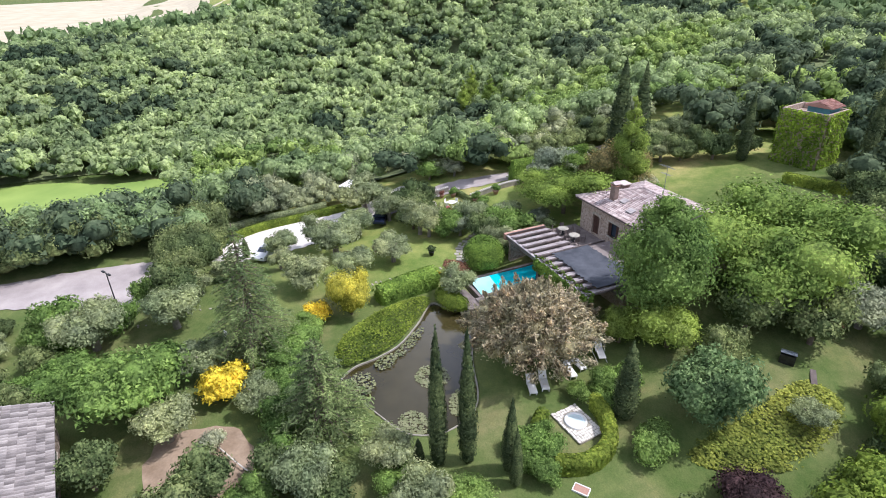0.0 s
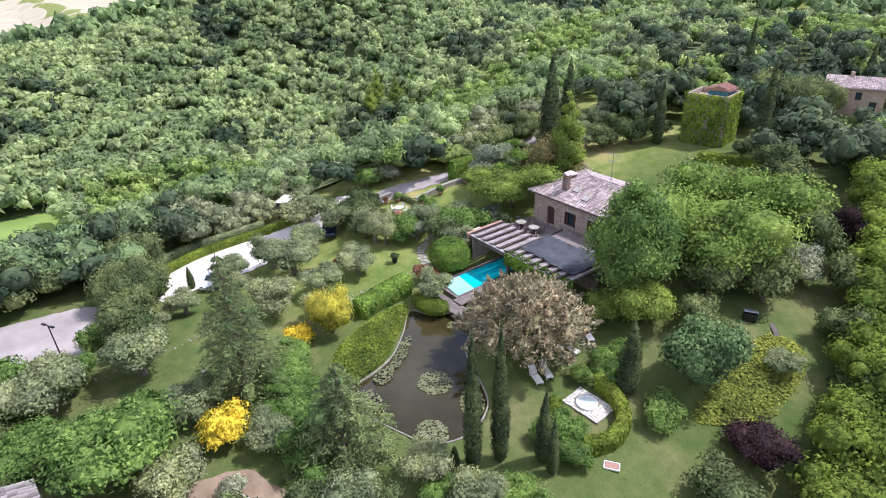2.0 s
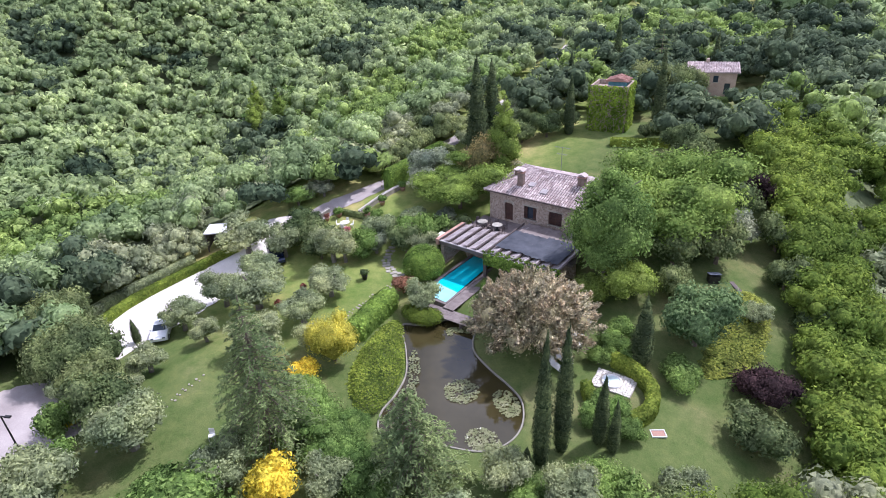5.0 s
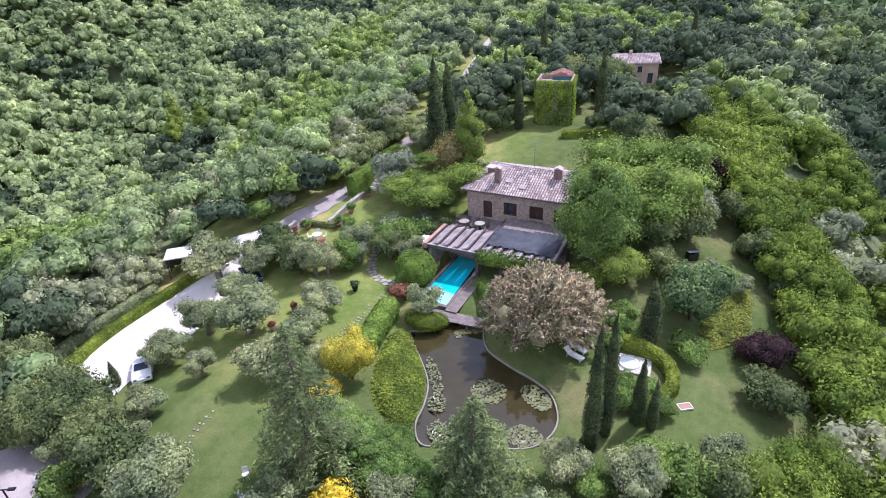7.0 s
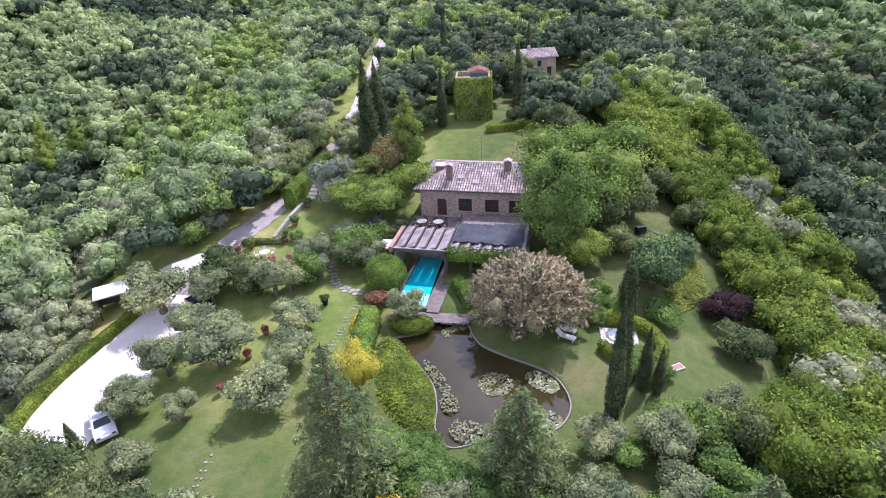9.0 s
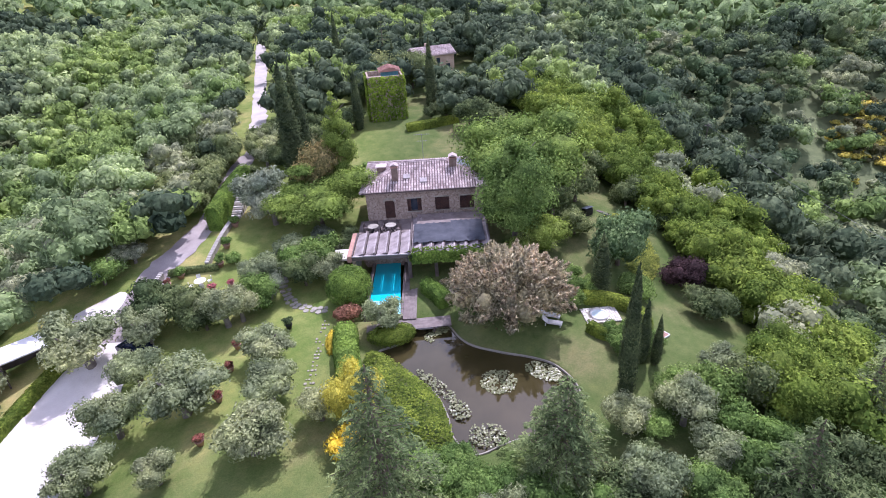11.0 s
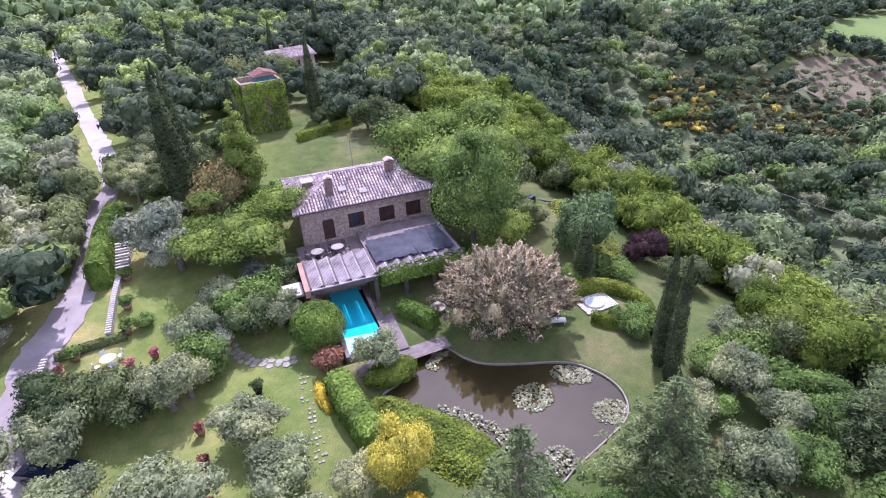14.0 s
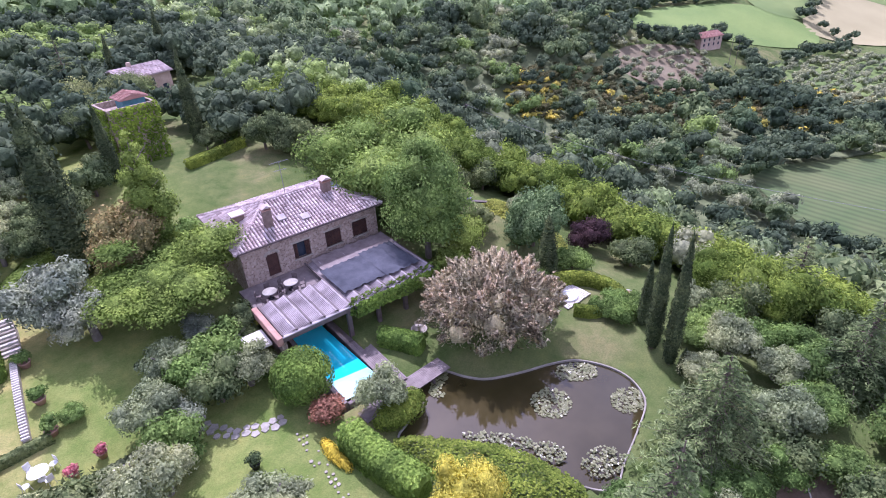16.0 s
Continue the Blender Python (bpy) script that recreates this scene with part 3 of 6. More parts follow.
tagged(fan_sheet("far_crop", [(350, 130), (520, 190), (560, 110), (470, 75), (420, 112), (350, 96)], 0.5, CROP, 10), "green far-off crop field", "field", kind="structure")
tagged(fan_sheet("orchard_meadow", [(232, 48), (262, 72), (330, 60), (330, 8), (215, -6), (212, 20)], 0.5, CROP, 10), "yellow-green grass under the far olive rows", "meadow", kind="structure")
tagged(fan_sheet("orchard_earth", [(182, 96), (204, 104), (232, 98), (236, 84), (216, 72), (196, 70), (184, 80)], 0.3, PINKSOIL, 8), "pinkish bare earth round a far farmhouse", "earth", kind="structure")
tagged(fan_sheet("west_fields", [(-720, -420), (-700, 120), (-1500, 500), (-2900, 300), (-2900, -900), (-1400, -800)], 1.0, STUBBLE, 14), "sunlit pale fields in the far valley", "field", kind="structure")
tagged(fan_sheet("east_woodland_floor", [(46, -70), (40, -10), (34, 14), (28, 40), (34, 130), (110, 140), (178, 105), (180, 66), (225, 60), (232, 5), (184, 0), (150, 14), (116, 6), (106, -18), (140, -40), (190, -50), (130, -75)], 0.3, FLOOR, 60), "dark brushy ground under the valley trees", "ground", kind="structure")
tagged(fan_sheet("west_woodland_floor", [(-36, -40), (-37, -10), (-36, 30), (-48, 120), (-120, 150), (-210, 140), (-215, 0), (-210, -60), (-140, -110), (-112, -92), (-108, -66), (-98, -42), (-80, -44), (-70, -60), (-45, -70)], 0.3, FLOOR, 60), "dark leaf-strewn ground under the western woods", "ground", kind="structure")

# ---- villa ----
HX0, HX1, HY0, HY1, BASE, EAVE = 0.55, 14.25, -0.4, 8.7, 1.8, 7.4


def wall_with_holes(length, z0, z1, thick, holes):
    """A wall along x from 0 to length, its outer face at y = 0, with openings (x0, x1, z0, z1) cut through."""
    xs = sorted({0, length, *(h[0] for h in holes), *(h[1] for h in holes)})
    zs = sorted({z0, z1, *(h[2] for h in holes), *(h[3] for h in holes)})
    bm = bmesh.new()
    for xa, xb in zip(xs, xs[1:]):
        for za, zb in zip(zs, zs[1:]):
            if not any(h[0] <= (xa + xb) / 2 <= h[1] and h[2] <= (za + zb) / 2 <= h[3] for h in holes):
                box(bm, xa, xb, 0, thick, za, zb)
    bmesh.ops.remove_doubles(bm, verts=bm.verts, dist=1e-4)
    inner = [f for f in bm.faces if sum(1 for g in bm.faces if g is not f and (g.calc_center_median() - f.calc_center_median()).length < 1e-4)]
    bmesh.ops.delete(bm, geom=inner, context="FACES_ONLY")
    return bm


def roof_tiling(name, slopes, pitch, tile, material, parent):
    """Rows of half-round tiles down each slope. A slope: eave corner, along, up, and a function that says how far up a row reaches."""
    verts, faces = [], []
    for corner, along, up, length, reach in slopes:
        corner, along, up = Vector(corner), Vector(along).normalized(), Vector(up).normalized()
        nor = along.cross(up).normalized()
        if nor.z < 0:
            nor = -nor
        for k in range(int(length / pitch)):
            s = (k + 0.5) * pitch
            lo, hi = reach(s)
            z = lo
            while z < hi - 0.08:
                e = min(z + tile, hi)
                at, r0, r1 = len(verts), pitch * 0.42, pitch * 0.35
                jog = random.uniform(-0.012, 0.012)
                for q, (d, r) in enumerate(((z, r0), (e + 0.05, r1))):
                    for a in (0, 60, 120, 180):
                        verts.append(corner + along * (s + jog + r * math.cos(radians(a))) + up * d + nor * (r * 1.0 * math.sin(radians(a)) + (0.035 if q == 0 else 0.0)))
                faces += [(at + j, at + j + 1, at + 5 + j, at + 4 + j) for j in range(3)] + [(at, at + 1, at + 2, at + 3)]
                z = e
    return tagged(part(name, mesh_of(name, verts, faces), material, parent), kind="stuff")


def hip_roof(parent, x0, x1, y0, y1, z, rise, run, tiles, pitch=0.31, tile=0.46, label=""):
    """A hipped roof over a rectangle: shade-dark boards below, tile rows above, ridge tiles along hips and ridge."""
    ym, t = (y0 + y1) / 2, 0.12
    a = [(x0, y0, z), (x1, y0, z), (x1, y1, z), (x0, y1, z), (x0 + run, ym, z + rise), (x1 - run, ym, z + rise)]
    verts = a + [(x, y, h - t) for x, y, h in a]
    faces = [(0, 1, 5, 4), (1, 2, 5), (2, 3, 4, 5), (3, 0, 4), (6, 10, 11, 7), (7, 11, 8), (8, 11, 10, 9), (9, 10, 6), (0, 6, 7, 1), (1, 7, 8, 2), (2, 8, 9, 3), (3, 9, 6, 0)]
    roof = part("roof", mesh_of("roof", verts, faces), TILE_GAP_SHADE, parent, label)
    half, w = (y1 - y0) / 2, x1 - x0
    su, sr = math.hypot(half, rise), math.hypot(run, rise)
    lift = 0.015
    roof_tiling("roof_tiling", [
        ((x0, y0, z + lift), (1, 0, 0), (0, half, rise), w, lambda s: (0, su * min(1, s / run, (w - s) / run))),
        ((x0, y1, z + lift), (1, 0, 0), (0, -half, rise), w, lambda s: (0, su * min(1, s / run, (w - s) / run))),
        ((x0, y0, z + lift), (0, 1, 0), (run, 0, rise), 2 * half, lambda s: (0, sr * min(s, 2 * half - s) / half)),
        ((x1, y0, z + lift), (0, 1, 0), (-run, 0, rise), 2 * half, lambda s: (0, sr * min(s, 2 * half - s) / half))], pitch, tile, tiles, roof)
    bm = bmesh.new()
    for p, q in ((0, 4), (1, 5), (2, 5), (3, 4), (4, 5)):
        p, q = Vector(a[p]), Vector(a[q])
        n = int((q - p).length / 0.42)
        for k in range(n):
            tube(bm, p.lerp(q, k / n) + Vector((0, 0, 0.07)), p.lerp(q, (k + 1.08) / n) + Vector((0, 0, 0.04)), 0.17, 0.14, 8)
    part("ridge_tiles", bm, tiles, roof)
    return roof


villa = thing("villa", (0, 0, 0), "two-storey stone villa with a low hipped clay tile roof", "house")
OPEN = [(2.65, 3.8, 3.95, 6.2), (5.3, 6.95, 4.75, 6.35), (8.55, 10.2, 4.75, 6.35), (11.45, 13.1, 4.75, 6.35)]
front = part("front_wall", wall_with_holes(HX1 - HX0, BASE, EAVE, 0.45, [(a - HX0, b - HX0, c, d) for a, b, c, d in OPEN]), MASONRY, villa)
front.location = (HX0, HY0, 0)
for nm, args in (("back_wall", (HX0, HX1, HY1 - 0.45, HY1, BASE, EAVE)), ("side_wall", (HX0, HX0 + 0.45, HY0 + 0.45, HY1 - 0.45, BASE, EAVE)), ("side_wall", (HX1 - 0.45, HX1, HY0 + 0.45, HY1 - 0.45, BASE, EAVE))):
    part(nm, boxed(*args), MASONRY, villa)
part("upper_floor", boxed(HX0 + 0.5, HX1 - 0.5, HY0 + 0.5, HY1 - 0.5, 3.6, 3.8), DECKWOOD, villa)
part("cornice", boxed(HX0 - 0.08, HX1 + 0.08, HY0 - 0.08, HY1 + 0.08, EAVE - 0.16, EAVE - 0.02), CREAM, villa)
hip_roof(villa, 0.0, 14.8, -0.95, 9.25, EAVE + 0.1, 1.7, 5.0, TILES, label="low hipped roof of weathered pinkish clay tiles")


def shutter(parent, x0, x1, z0, z1, y):
    frame_bm = bmesh.new()
    for args in ((x0, x0 + 0.07), (x1 - 0.07, x1)):
        box(frame_bm, *args, y, y + 0.05, z0, z1)
    for args in ((z0, z0 + 0.08), (z1 - 0.08, z1), ((z0 + z1) / 2 - 0.04, (z0 + z1) / 2 + 0.04)):
        box(frame_bm, x0 + 0.07, x1 - 0.07, y + 0.004, y + 0.046, *args)
    leaf = part("shutter", frame_bm, SHUTTER, parent)
    slats = bmesh.new()
    z = z0 + 0.12
    while z < z1 - 0.1:
        box(slats, x0 + 0.07, x1 - 0.07, y + 0.01, y + 0.035, z, z + 0.05, turn=None)
        z += 0.075
    part("louvres", slats, SHUTTER, leaf)
    return leaf


for k, (a, b, c, d) in enumerate(OPEN):
    if k == 0:
        door = part("door", boxed(a, b, HY0 + 0.2, HY0 + 0.27, c, d, bevel=0.01), SHUTTER, villa, "dark brown arched double door")
        for m in range(2):
            for q in range(3):
                part("door_panel", boxed(a + 0.09 + m * 0.56, a + 0.5 + m * 0.56, HY0 + 0.17, HY0 + 0.2, c + 0.12 + q * 0.66, c + 0.66 + q * 0.66, bevel=0.012), SHUTTER, door)
        arch = bmesh.new()
        for q in range(9):
            t = radians(180 * (q + 0.5) / 9)
            box(arch, -0.09, 0.09, -0.02, 0.3, -0.13, 0.13, turn=Matrix.Translation(((a + b) / 2 + 0.62 * math.cos(t), HY0 - 0.02, d - 0.05 + 0.34 * math.sin(t))) @ Matrix.Rotation(math.pi / 2 - t, 4, "Y"))
        part("door_arch", arch, STONE, villa, "pale stone arch over the door")
    else:
        window = part("window", boxed(a, b, HY0 + 0.28, HY0 + 0.3, c, d), CARGLASS, villa, "deep-set dark window with brown shutters")
        part("window_sill", boxed(a - 0.12, b + 0.12, HY0 - 0.12, HY0 + 0.2, c - 0.1, c, bevel=0.015), STONE, window)
        part("window_lintel", boxed(a - 0.15, b + 0.15, HY0 - 0.03, HY0 + 0.25, d, d + 0.18, bevel=0.01), STONE, window)
        mid = a + (b - a) * (0.5 if k > 1 else 0.7)
        shutter(window, a + 0.02, a + (b - a) * (0.5 if k > 1 else 0.25), c + 0.02, d - 0.02, HY0 + 0.1)
        shutter(window, mid + 0.02, b - 0.02, c + 0.02, d - 0.02, HY0 + 0.1)


CHIMNEY = plain("chimney_brick", (0.15, 0.105, 0.085), (0.27, 0.20, 0.165), 2.0, 0.9, 0, 0.02, 14)


def chimney(x, y, z0, z1, w):
    body = part("chimney", boxed(x - w, x + w, y - w * 0.8, y + w * 0.8, z0, z1 - 0.35, bevel=0.02), CHIMNEY, villa, "brown brick chimney with a small tiled cap")
    part("chimney_ledge", boxed(x - w - 0.07, x + w + 0.07, y - w * 0.8 - 0.07, y + w * 0.8 + 0.07, z1 - 0.36, z1 - 0.28, bevel=0.02), TERRA, body)
    for sx in (-1, 1):
        for sy in (-1, 1):
            part("cap_post", boxed(x + sx * w * 0.75 - 0.06, x + sx * w * 0.75 + 0.06, y + sy * w * 0.55 - 0.06, y + sy * w * 0.55 + 0.06, z1 - 0.28, z1 - 0.1), TERRA, body)
    top = [(x - w - 0.1, y - w - 0.05, z1 - 0.1), (x + w + 0.1, y - w - 0.05, z1 - 0.1), (x + w + 0.1, y + w + 0.05, z1 - 0.1), (x - w - 0.1, y + w + 0.05, z1 - 0.1), (x, y - w - 0.05, z1 + 0.15), (x, y + w + 0.05, z1 + 0.15)]
    part("chimney_cap", mesh_of("chimney_cap", top, [(0, 1, 4), (2, 3, 5), (1, 2, 5, 4), (3, 0, 4, 5), (3, 2, 1, 0)]), TILES, body)


chimney(4.05, 1.0, 7.9, 10.15, 0.36)
chimney(10.9, 2.9, 8.5, 10.2, 0.42)
dormer = part("roof_vent", boxed(1.75, 2.75, 3.4, 4.3, 7.7, 8.95, bevel=0.02), CHIMNEY, villa, "small brick roof vent with a tiled lid")
part("vent_lid", boxed(1.6, 2.9, 3.25, 4.45, 8.95, 9.07, bevel=0.02), TILES, dormer)
part("vent_opening", boxed(1.72, 1.76, 3.55, 4.15, 8.35, 8.85), IRON, dormer)
tilt = math.atan2(1.7, 5.0)
sky_panel = boxed(-1.2, 1.2, -1.0, 1.0, 0, 0.09, bevel=0.01, turn=pose(12.6, 4.6, 8.33, 0, math.degrees(tilt), 0))
part("roof_panel", sky_panel, PANELM, villa, "grey-blue glazed panel on the roof slope")
for x, y in ((5.4, 1.35), (7.35, 0.55)):
    part("skylight", boxed(-0.4, 0.4, -0.35, 0.35, 0, 0.16, bevel=0.01, turn=pose(x, y, 7.6 + 1.7 * (y + 0.95) / 5.1, math.degrees(math.atan2(1.7, 5.1)), 0, 0)), CANE_PALE, villa, "pale skylight lying on the tiles")
aerial = thing("roof_aerial", (7.4, 4.6, 8.25), "thin metal television aerial on the villa roof", "aerial")
part("mast", tube(bmesh.new(), (0, 0, -0.2), (0, 0, 4.2), 0.035, 0.025, 6), WIRE, aerial)
for h, w in ((4.1, 0.9), (3.3, 0.6)):
    bm = bmesh.new()
    tube(bm, (-w, 0, h), (w, 0, h), 0.02, 0.02, 5)
    for k in range(7):
        tube(bm, (-w + k * w / 3, -0.25, h), (-w + k * w / 3, 0.25, h), 0.012, 0.012, 4)
    part("aerial_array", bm, WIRE, aerial)

# terrace, pergola
TZ = 3.8
terrace = thing("terrace", (0, 0, 0), "raised paved terrace in front of the villa over a dark portico", "terrace")
terrace["kind"] = "structure"
part("terrace_slab", boxed(-0.35, 14.4, -6.2, -0.41, 3.45, TZ, bevel=0.02), DECKWOOD, terrace)
part("portico_back_wall", boxed(-0.35, 14.4, -5.6, -5.2, 0.5, 3.44), MASONRY, terrace)
part("portico_side_wall", boxed(-0.35, 0.05, -9.4, -5.61, 0.5, 4.0), MASONRY, terrace)
part("portico_floor", boxed(4.75, 14.4, -9.6, -5.61, 0.3, 0.85), DECKWOOD, terrace)
# pillars coloured dark to stand in for the shade inside the portico
for x in (5.6, 8.4, 11.2, 14.1):
    part("portico_pillar", boxed(x - 0.18, x + 0.18, -9.45, -9.09, 0.85, 4.2, bevel=0.02), BEAM, terrace)
part("terracotta_border", boxed(-0.75, -0.3, -9.9, -4.6, 3.7, 4.42, bevel=0.03), TERRA, terrace, "terracotta-tiled low parapet edge")
part("white_landing", boxed(-2.6, -0.8, -8.6, -6.4, 3.2, 3.45, bevel=0.03), CREAM, terrace, "pale stone landing")
pergola = thing("pergola", (0, 0, 0), "wide pergola roofed with pale cane mats between dark rails", "pergola")
part("front_beam", boxed(-0.3, 14.3, -9.75, -9.55, 3.8, 4.22, bevel=0.015), BEAM, pergola, "dark fascia boards along the pergola front")
part("fascia_trim", boxed(-0.3, 14.3, -9.82, -9.54, 4.224, 4.32, bevel=0.01), CANE_PALE, pergola, "pale capping strip on the fascia")
part("rear_beam", boxed(-0.3, 14.3, -4.75, -4.55, 4.0, 4.24, bevel=0.015), BEAM, pergola)
n_bay = 12
for k in range(n_bay + 1):
    x = -0.2 + k * 14.4 / n_bay
    y1 = -4.7 if x < 5.6 else -1.1
    part("rail", boxed(x - 0.06, x + 0.06, -9.7, y1, 4.33, 4.5, bevel=0.01), BEAM, pergola)
for k in range(n_bay):
    x0, x1 = -0.2 + k * 14.4 / n_bay + 0.08, -0.2 + (k + 1) * 14.4 / n_bay - 0.08
    y1 = -4.75 if x0 < 5.6 else -1.2
    rows, cols = 10 if y1 < -4 else 16, 4
    verts, faces = [], []
    for i in range(rows + 1):
        for j in range(cols + 1):
            u, w = i / rows, j / cols
            sag = 0.34 * w - 0.26 - 0.03 * math.sin(9 * u + k)
            verts.append((x0 + (x1 - x0) * w, -9.65 + (y1 + 9.65) * u, 4.43 + sag))
    for i in range(rows):
        for j in range(cols):
            a = i * (cols + 1) + j
            faces.append((a, a + 1, a + cols + 2, a + cols + 1))
    mat_ob = part("cane_mat", mesh_of("cane_mat", verts, faces), CANE, pergola)
    slats = bmesh.new()
    m = int((x1 - x0) / 0.11)
    for j in range(m):
        w = (j + 0.5) / m
        box(slats, x0 + (x1 - x0) * w - 0.03, x0 + (x1 - x0) * w + 0.03, -9.6, y1, 4.445 + 0.34 * w - 0.26, 4.475 + 0.34 * w - 0.26)
    part("cane_slats", slats, CANE, mat_ob)
    part("mat_edge", boxed(x1 - 0.14, x1 - 0.02, -9.62, y1, 4.50, 4.53), CANE_PALE, mat_ob)


def cloth(name, x0, x1, y0, y1, z, scallop, wave, material, label):
    verts, faces, nx_, ny_ = [], [], 40, 16
    for i in range(nx_ + 1):
        for j in range(ny_ + 1):
            u, w = i / nx_, j / ny_
            edge = scallop * abs(math.sin(u * math.pi * 6))
            y = y0 + (y1 - y0) * w + (edge if j == 0 else 0) - (edge if j == ny_ else 0)
            verts.append((x0 + (x1 - x0) * u, y, z + wave * math.sin(u * 19) * math.cos(w * 5) - 0.05 * math.sin(math.pi * w)))
    for i in range(nx_):
        for j in range(ny_):
            a = i * (ny_ + 1) + j
            faces.append((a, a + ny_ + 1, a + ny_ + 2, a + 1))
    return tagged(part(name, mesh_of(name, verts, faces), material, smooth=True), label, "shade net")


cloth("shade_net", 6.1, 10.5, -8.2, -3.5, 4.63, 0.16, 0.05, NET, "dark grey shade net stretched over the pergola")
cloth("shade_net", 10.2, 13.7, -8.5, -3.2, 4.68, 0.22, 0.05, NET, "dark grey shade net overlapping its neighbour over the pergola")
cloth("shade_net", 6.4, 14.2, -3.95, -0.9, 4.6, 0.35, 0.03, DECKWOOD, "brownish scalloped shade mat beside the villa wall")


def round_table(x, y):
    t = thing("round_table", (x, y, TZ), "round stone garden table on the terrace", "table", "terrace tables")
    part("tabletop", lathe(bmesh.new(), [(0.0, 0.70), (0.6, 0.70), (0.64, 0.73), (0.6, 0.77), (0.0, 0.77)], 20), FLAG, t, smooth=True)
    part("pedestal", lathe(bmesh.new(), [(0.3, 0), (0.3, 0.06), (0.1, 0.12), (0.08, 0.6), (0.2, 0.7)], 12), IRON, t, smooth=True)
    for k in range(5):
        a = k * math.tau / 5 + x
        c = thing("garden_chair", (x + 0.98 * math.cos(a), y + 0.98 * math.sin(a), TZ), "brown wicker garden chair on the terrace", "chair", "terrace chairs", math.degrees(a) - 90)
        part("seat", boxed(-0.24, 0.24, -0.24, 0.24, 0.40, 0.46, bevel=0.02), BEAM, c)
        part("backrest", boxed(-0.24, 0.24, 0.2, 0.25, 0.47, 0.9, bevel=0.02), BEAM, c)
        for sx in (-0.2, 0.2):
            for sy in (-0.2, 0.2):
                part("leg", boxed(sx - 0.02, sx + 0.02, sy - 0.02, sy + 0.02, 0, 0.4), BEAM, c)


round_table(1.4, -3.4)
round_table(3.4, -3.3)

# pool and deck
PZ = 0.85
part_pool = thing("swimming_pool", (0, 0, 0), "narrow turquoise swimming pool beside the terrace", "pool")
part_pool["kind"] = "structure"
me = mesh_of("pool_surface", [(1.52, -12.9, PZ), (4.64, -13.3, PZ), (4.3, -5.2, PZ), (1.6, -5.2, PZ)], [(0, 1, 2, 3)])
part("pool_surface", me, POOL, part_pool)
me = mesh_of("shallow_end", [(1.5, -15.3, PZ), (4.75, -15.5, PZ), (4.64, -13.3, PZ), (1.52, -12.9, PZ)], [(0, 1, 2, 3)])
part("shallow_end", me, SHALLOW_GLARE, part_pool, "pale shallow water over white steps, with sun glare painted in")
for nm, args in (("pool_wall", (1.15, 1.5, -15.7, -5.2, -0.7, PZ + 0.12)), ("pool_wall", (4.76, 5.0, -15.6, -5.62, -0.7, PZ + 0.08)), ("pool_wall", (1.51, 5.0, -15.95, -15.62, -0.7, PZ + 0.08))):
    part(nm, boxed(*args, bevel=0.02), DECKWOOD, part_pool)
deck = thing("pool_deck", (0, 0, 0), "dark weathered timber deck and footbridge by the pond", "deck")
deck["kind"] = "structure"
for k in range(9):
    part("plank", boxed(5.02 + k * 0.145, 5.15 + k * 0.145, -16.4, -9.7, 0.80, 0.86 + 0.004 * (k % 3)), DECKWOOD, deck)
for k in range(11):
    part("plank", boxed(1.6, 9.6, -17.9 + k * 0.145, -17.77 + k * 0.145, 0.66, 0.72 + 0.004 * (k % 3), turn=Matrix.Translation((5, -17, 0)) @ Matrix.Rotation(radians(4), 4, "Z") @ Matrix.Translation((-5, 17, 0))), DECKWOOD, deck)
for x in (3.0, 5.5, 8.0):
    part("deck_post", boxed(x - 0.1, x + 0.1, -17.6, -16.6, -0.9, 0.65), BEAM, deck)

# tower covered in ivy
TX0, TX1, TY0, TY1, T0, T1 = -1.9, 4.0, 33.6, 39.0, 5.2, 12.6
tower = thing("ivy_tower", (0, 0, 0), "square tower clad in bright ivy with a small hut on top", "tower")
part("tower_wall", boxed(TX0, TX1, TY0, TY1, T0, T1, bevel=0.05), MASONRY, tower)
for args in ((TX0, TX1, TY0, TY0 + 0.3), (TX0, TX1, TY1 - 0.3, TY1), (TX0, TX0 + 0.3, TY0 + 0.31, TY1 - 0.31), (TX1 - 0.3, TX1, TY0 + 0.31, TY1 - 0.31)):
    part("parapet", boxed(*args, T1 + 0.003, T1 + 0.75, bevel=0.02), MASONRY, tower)
hut = part("hut", boxed(0.6, 3.4, 35.0, 37.6, T1 + 0.004, T1 + 1.25), TEAL, tower, "teal hut with a red tiled roof on the tower")
verts = [(0.2, 34.6, T1 + 1.25), (3.8, 34.6, T1 + 1.25), (3.8, 38.0, T1 + 1.25), (0.2, 38.0, T1 + 1.25), (2.0, 34.6, T1 + 1.85), (2.0, 38.0, T1 + 1.85)]
part("hut_roof", mesh_of("hut_roof", verts, [(0, 1, 4), (2, 3, 5), (1, 2, 5, 4), (3, 0, 4, 5), (3, 2, 1, 0)]), TILES_RED, hut)
roof_tiling("hut_tiles", [((0.2, 34.6, T1 + 1.27), (0, 1, 0), (1.8, 0, 0.6), 3.4, lambda s: (0, 1.9)), ((3.8, 34.6, T1 + 1.27), (0, 1, 0), (-1.8, 0, 0.6), 3.4, lambda s: (0, 1.9))], 0.28, 0.45, TILES_RED, hut)


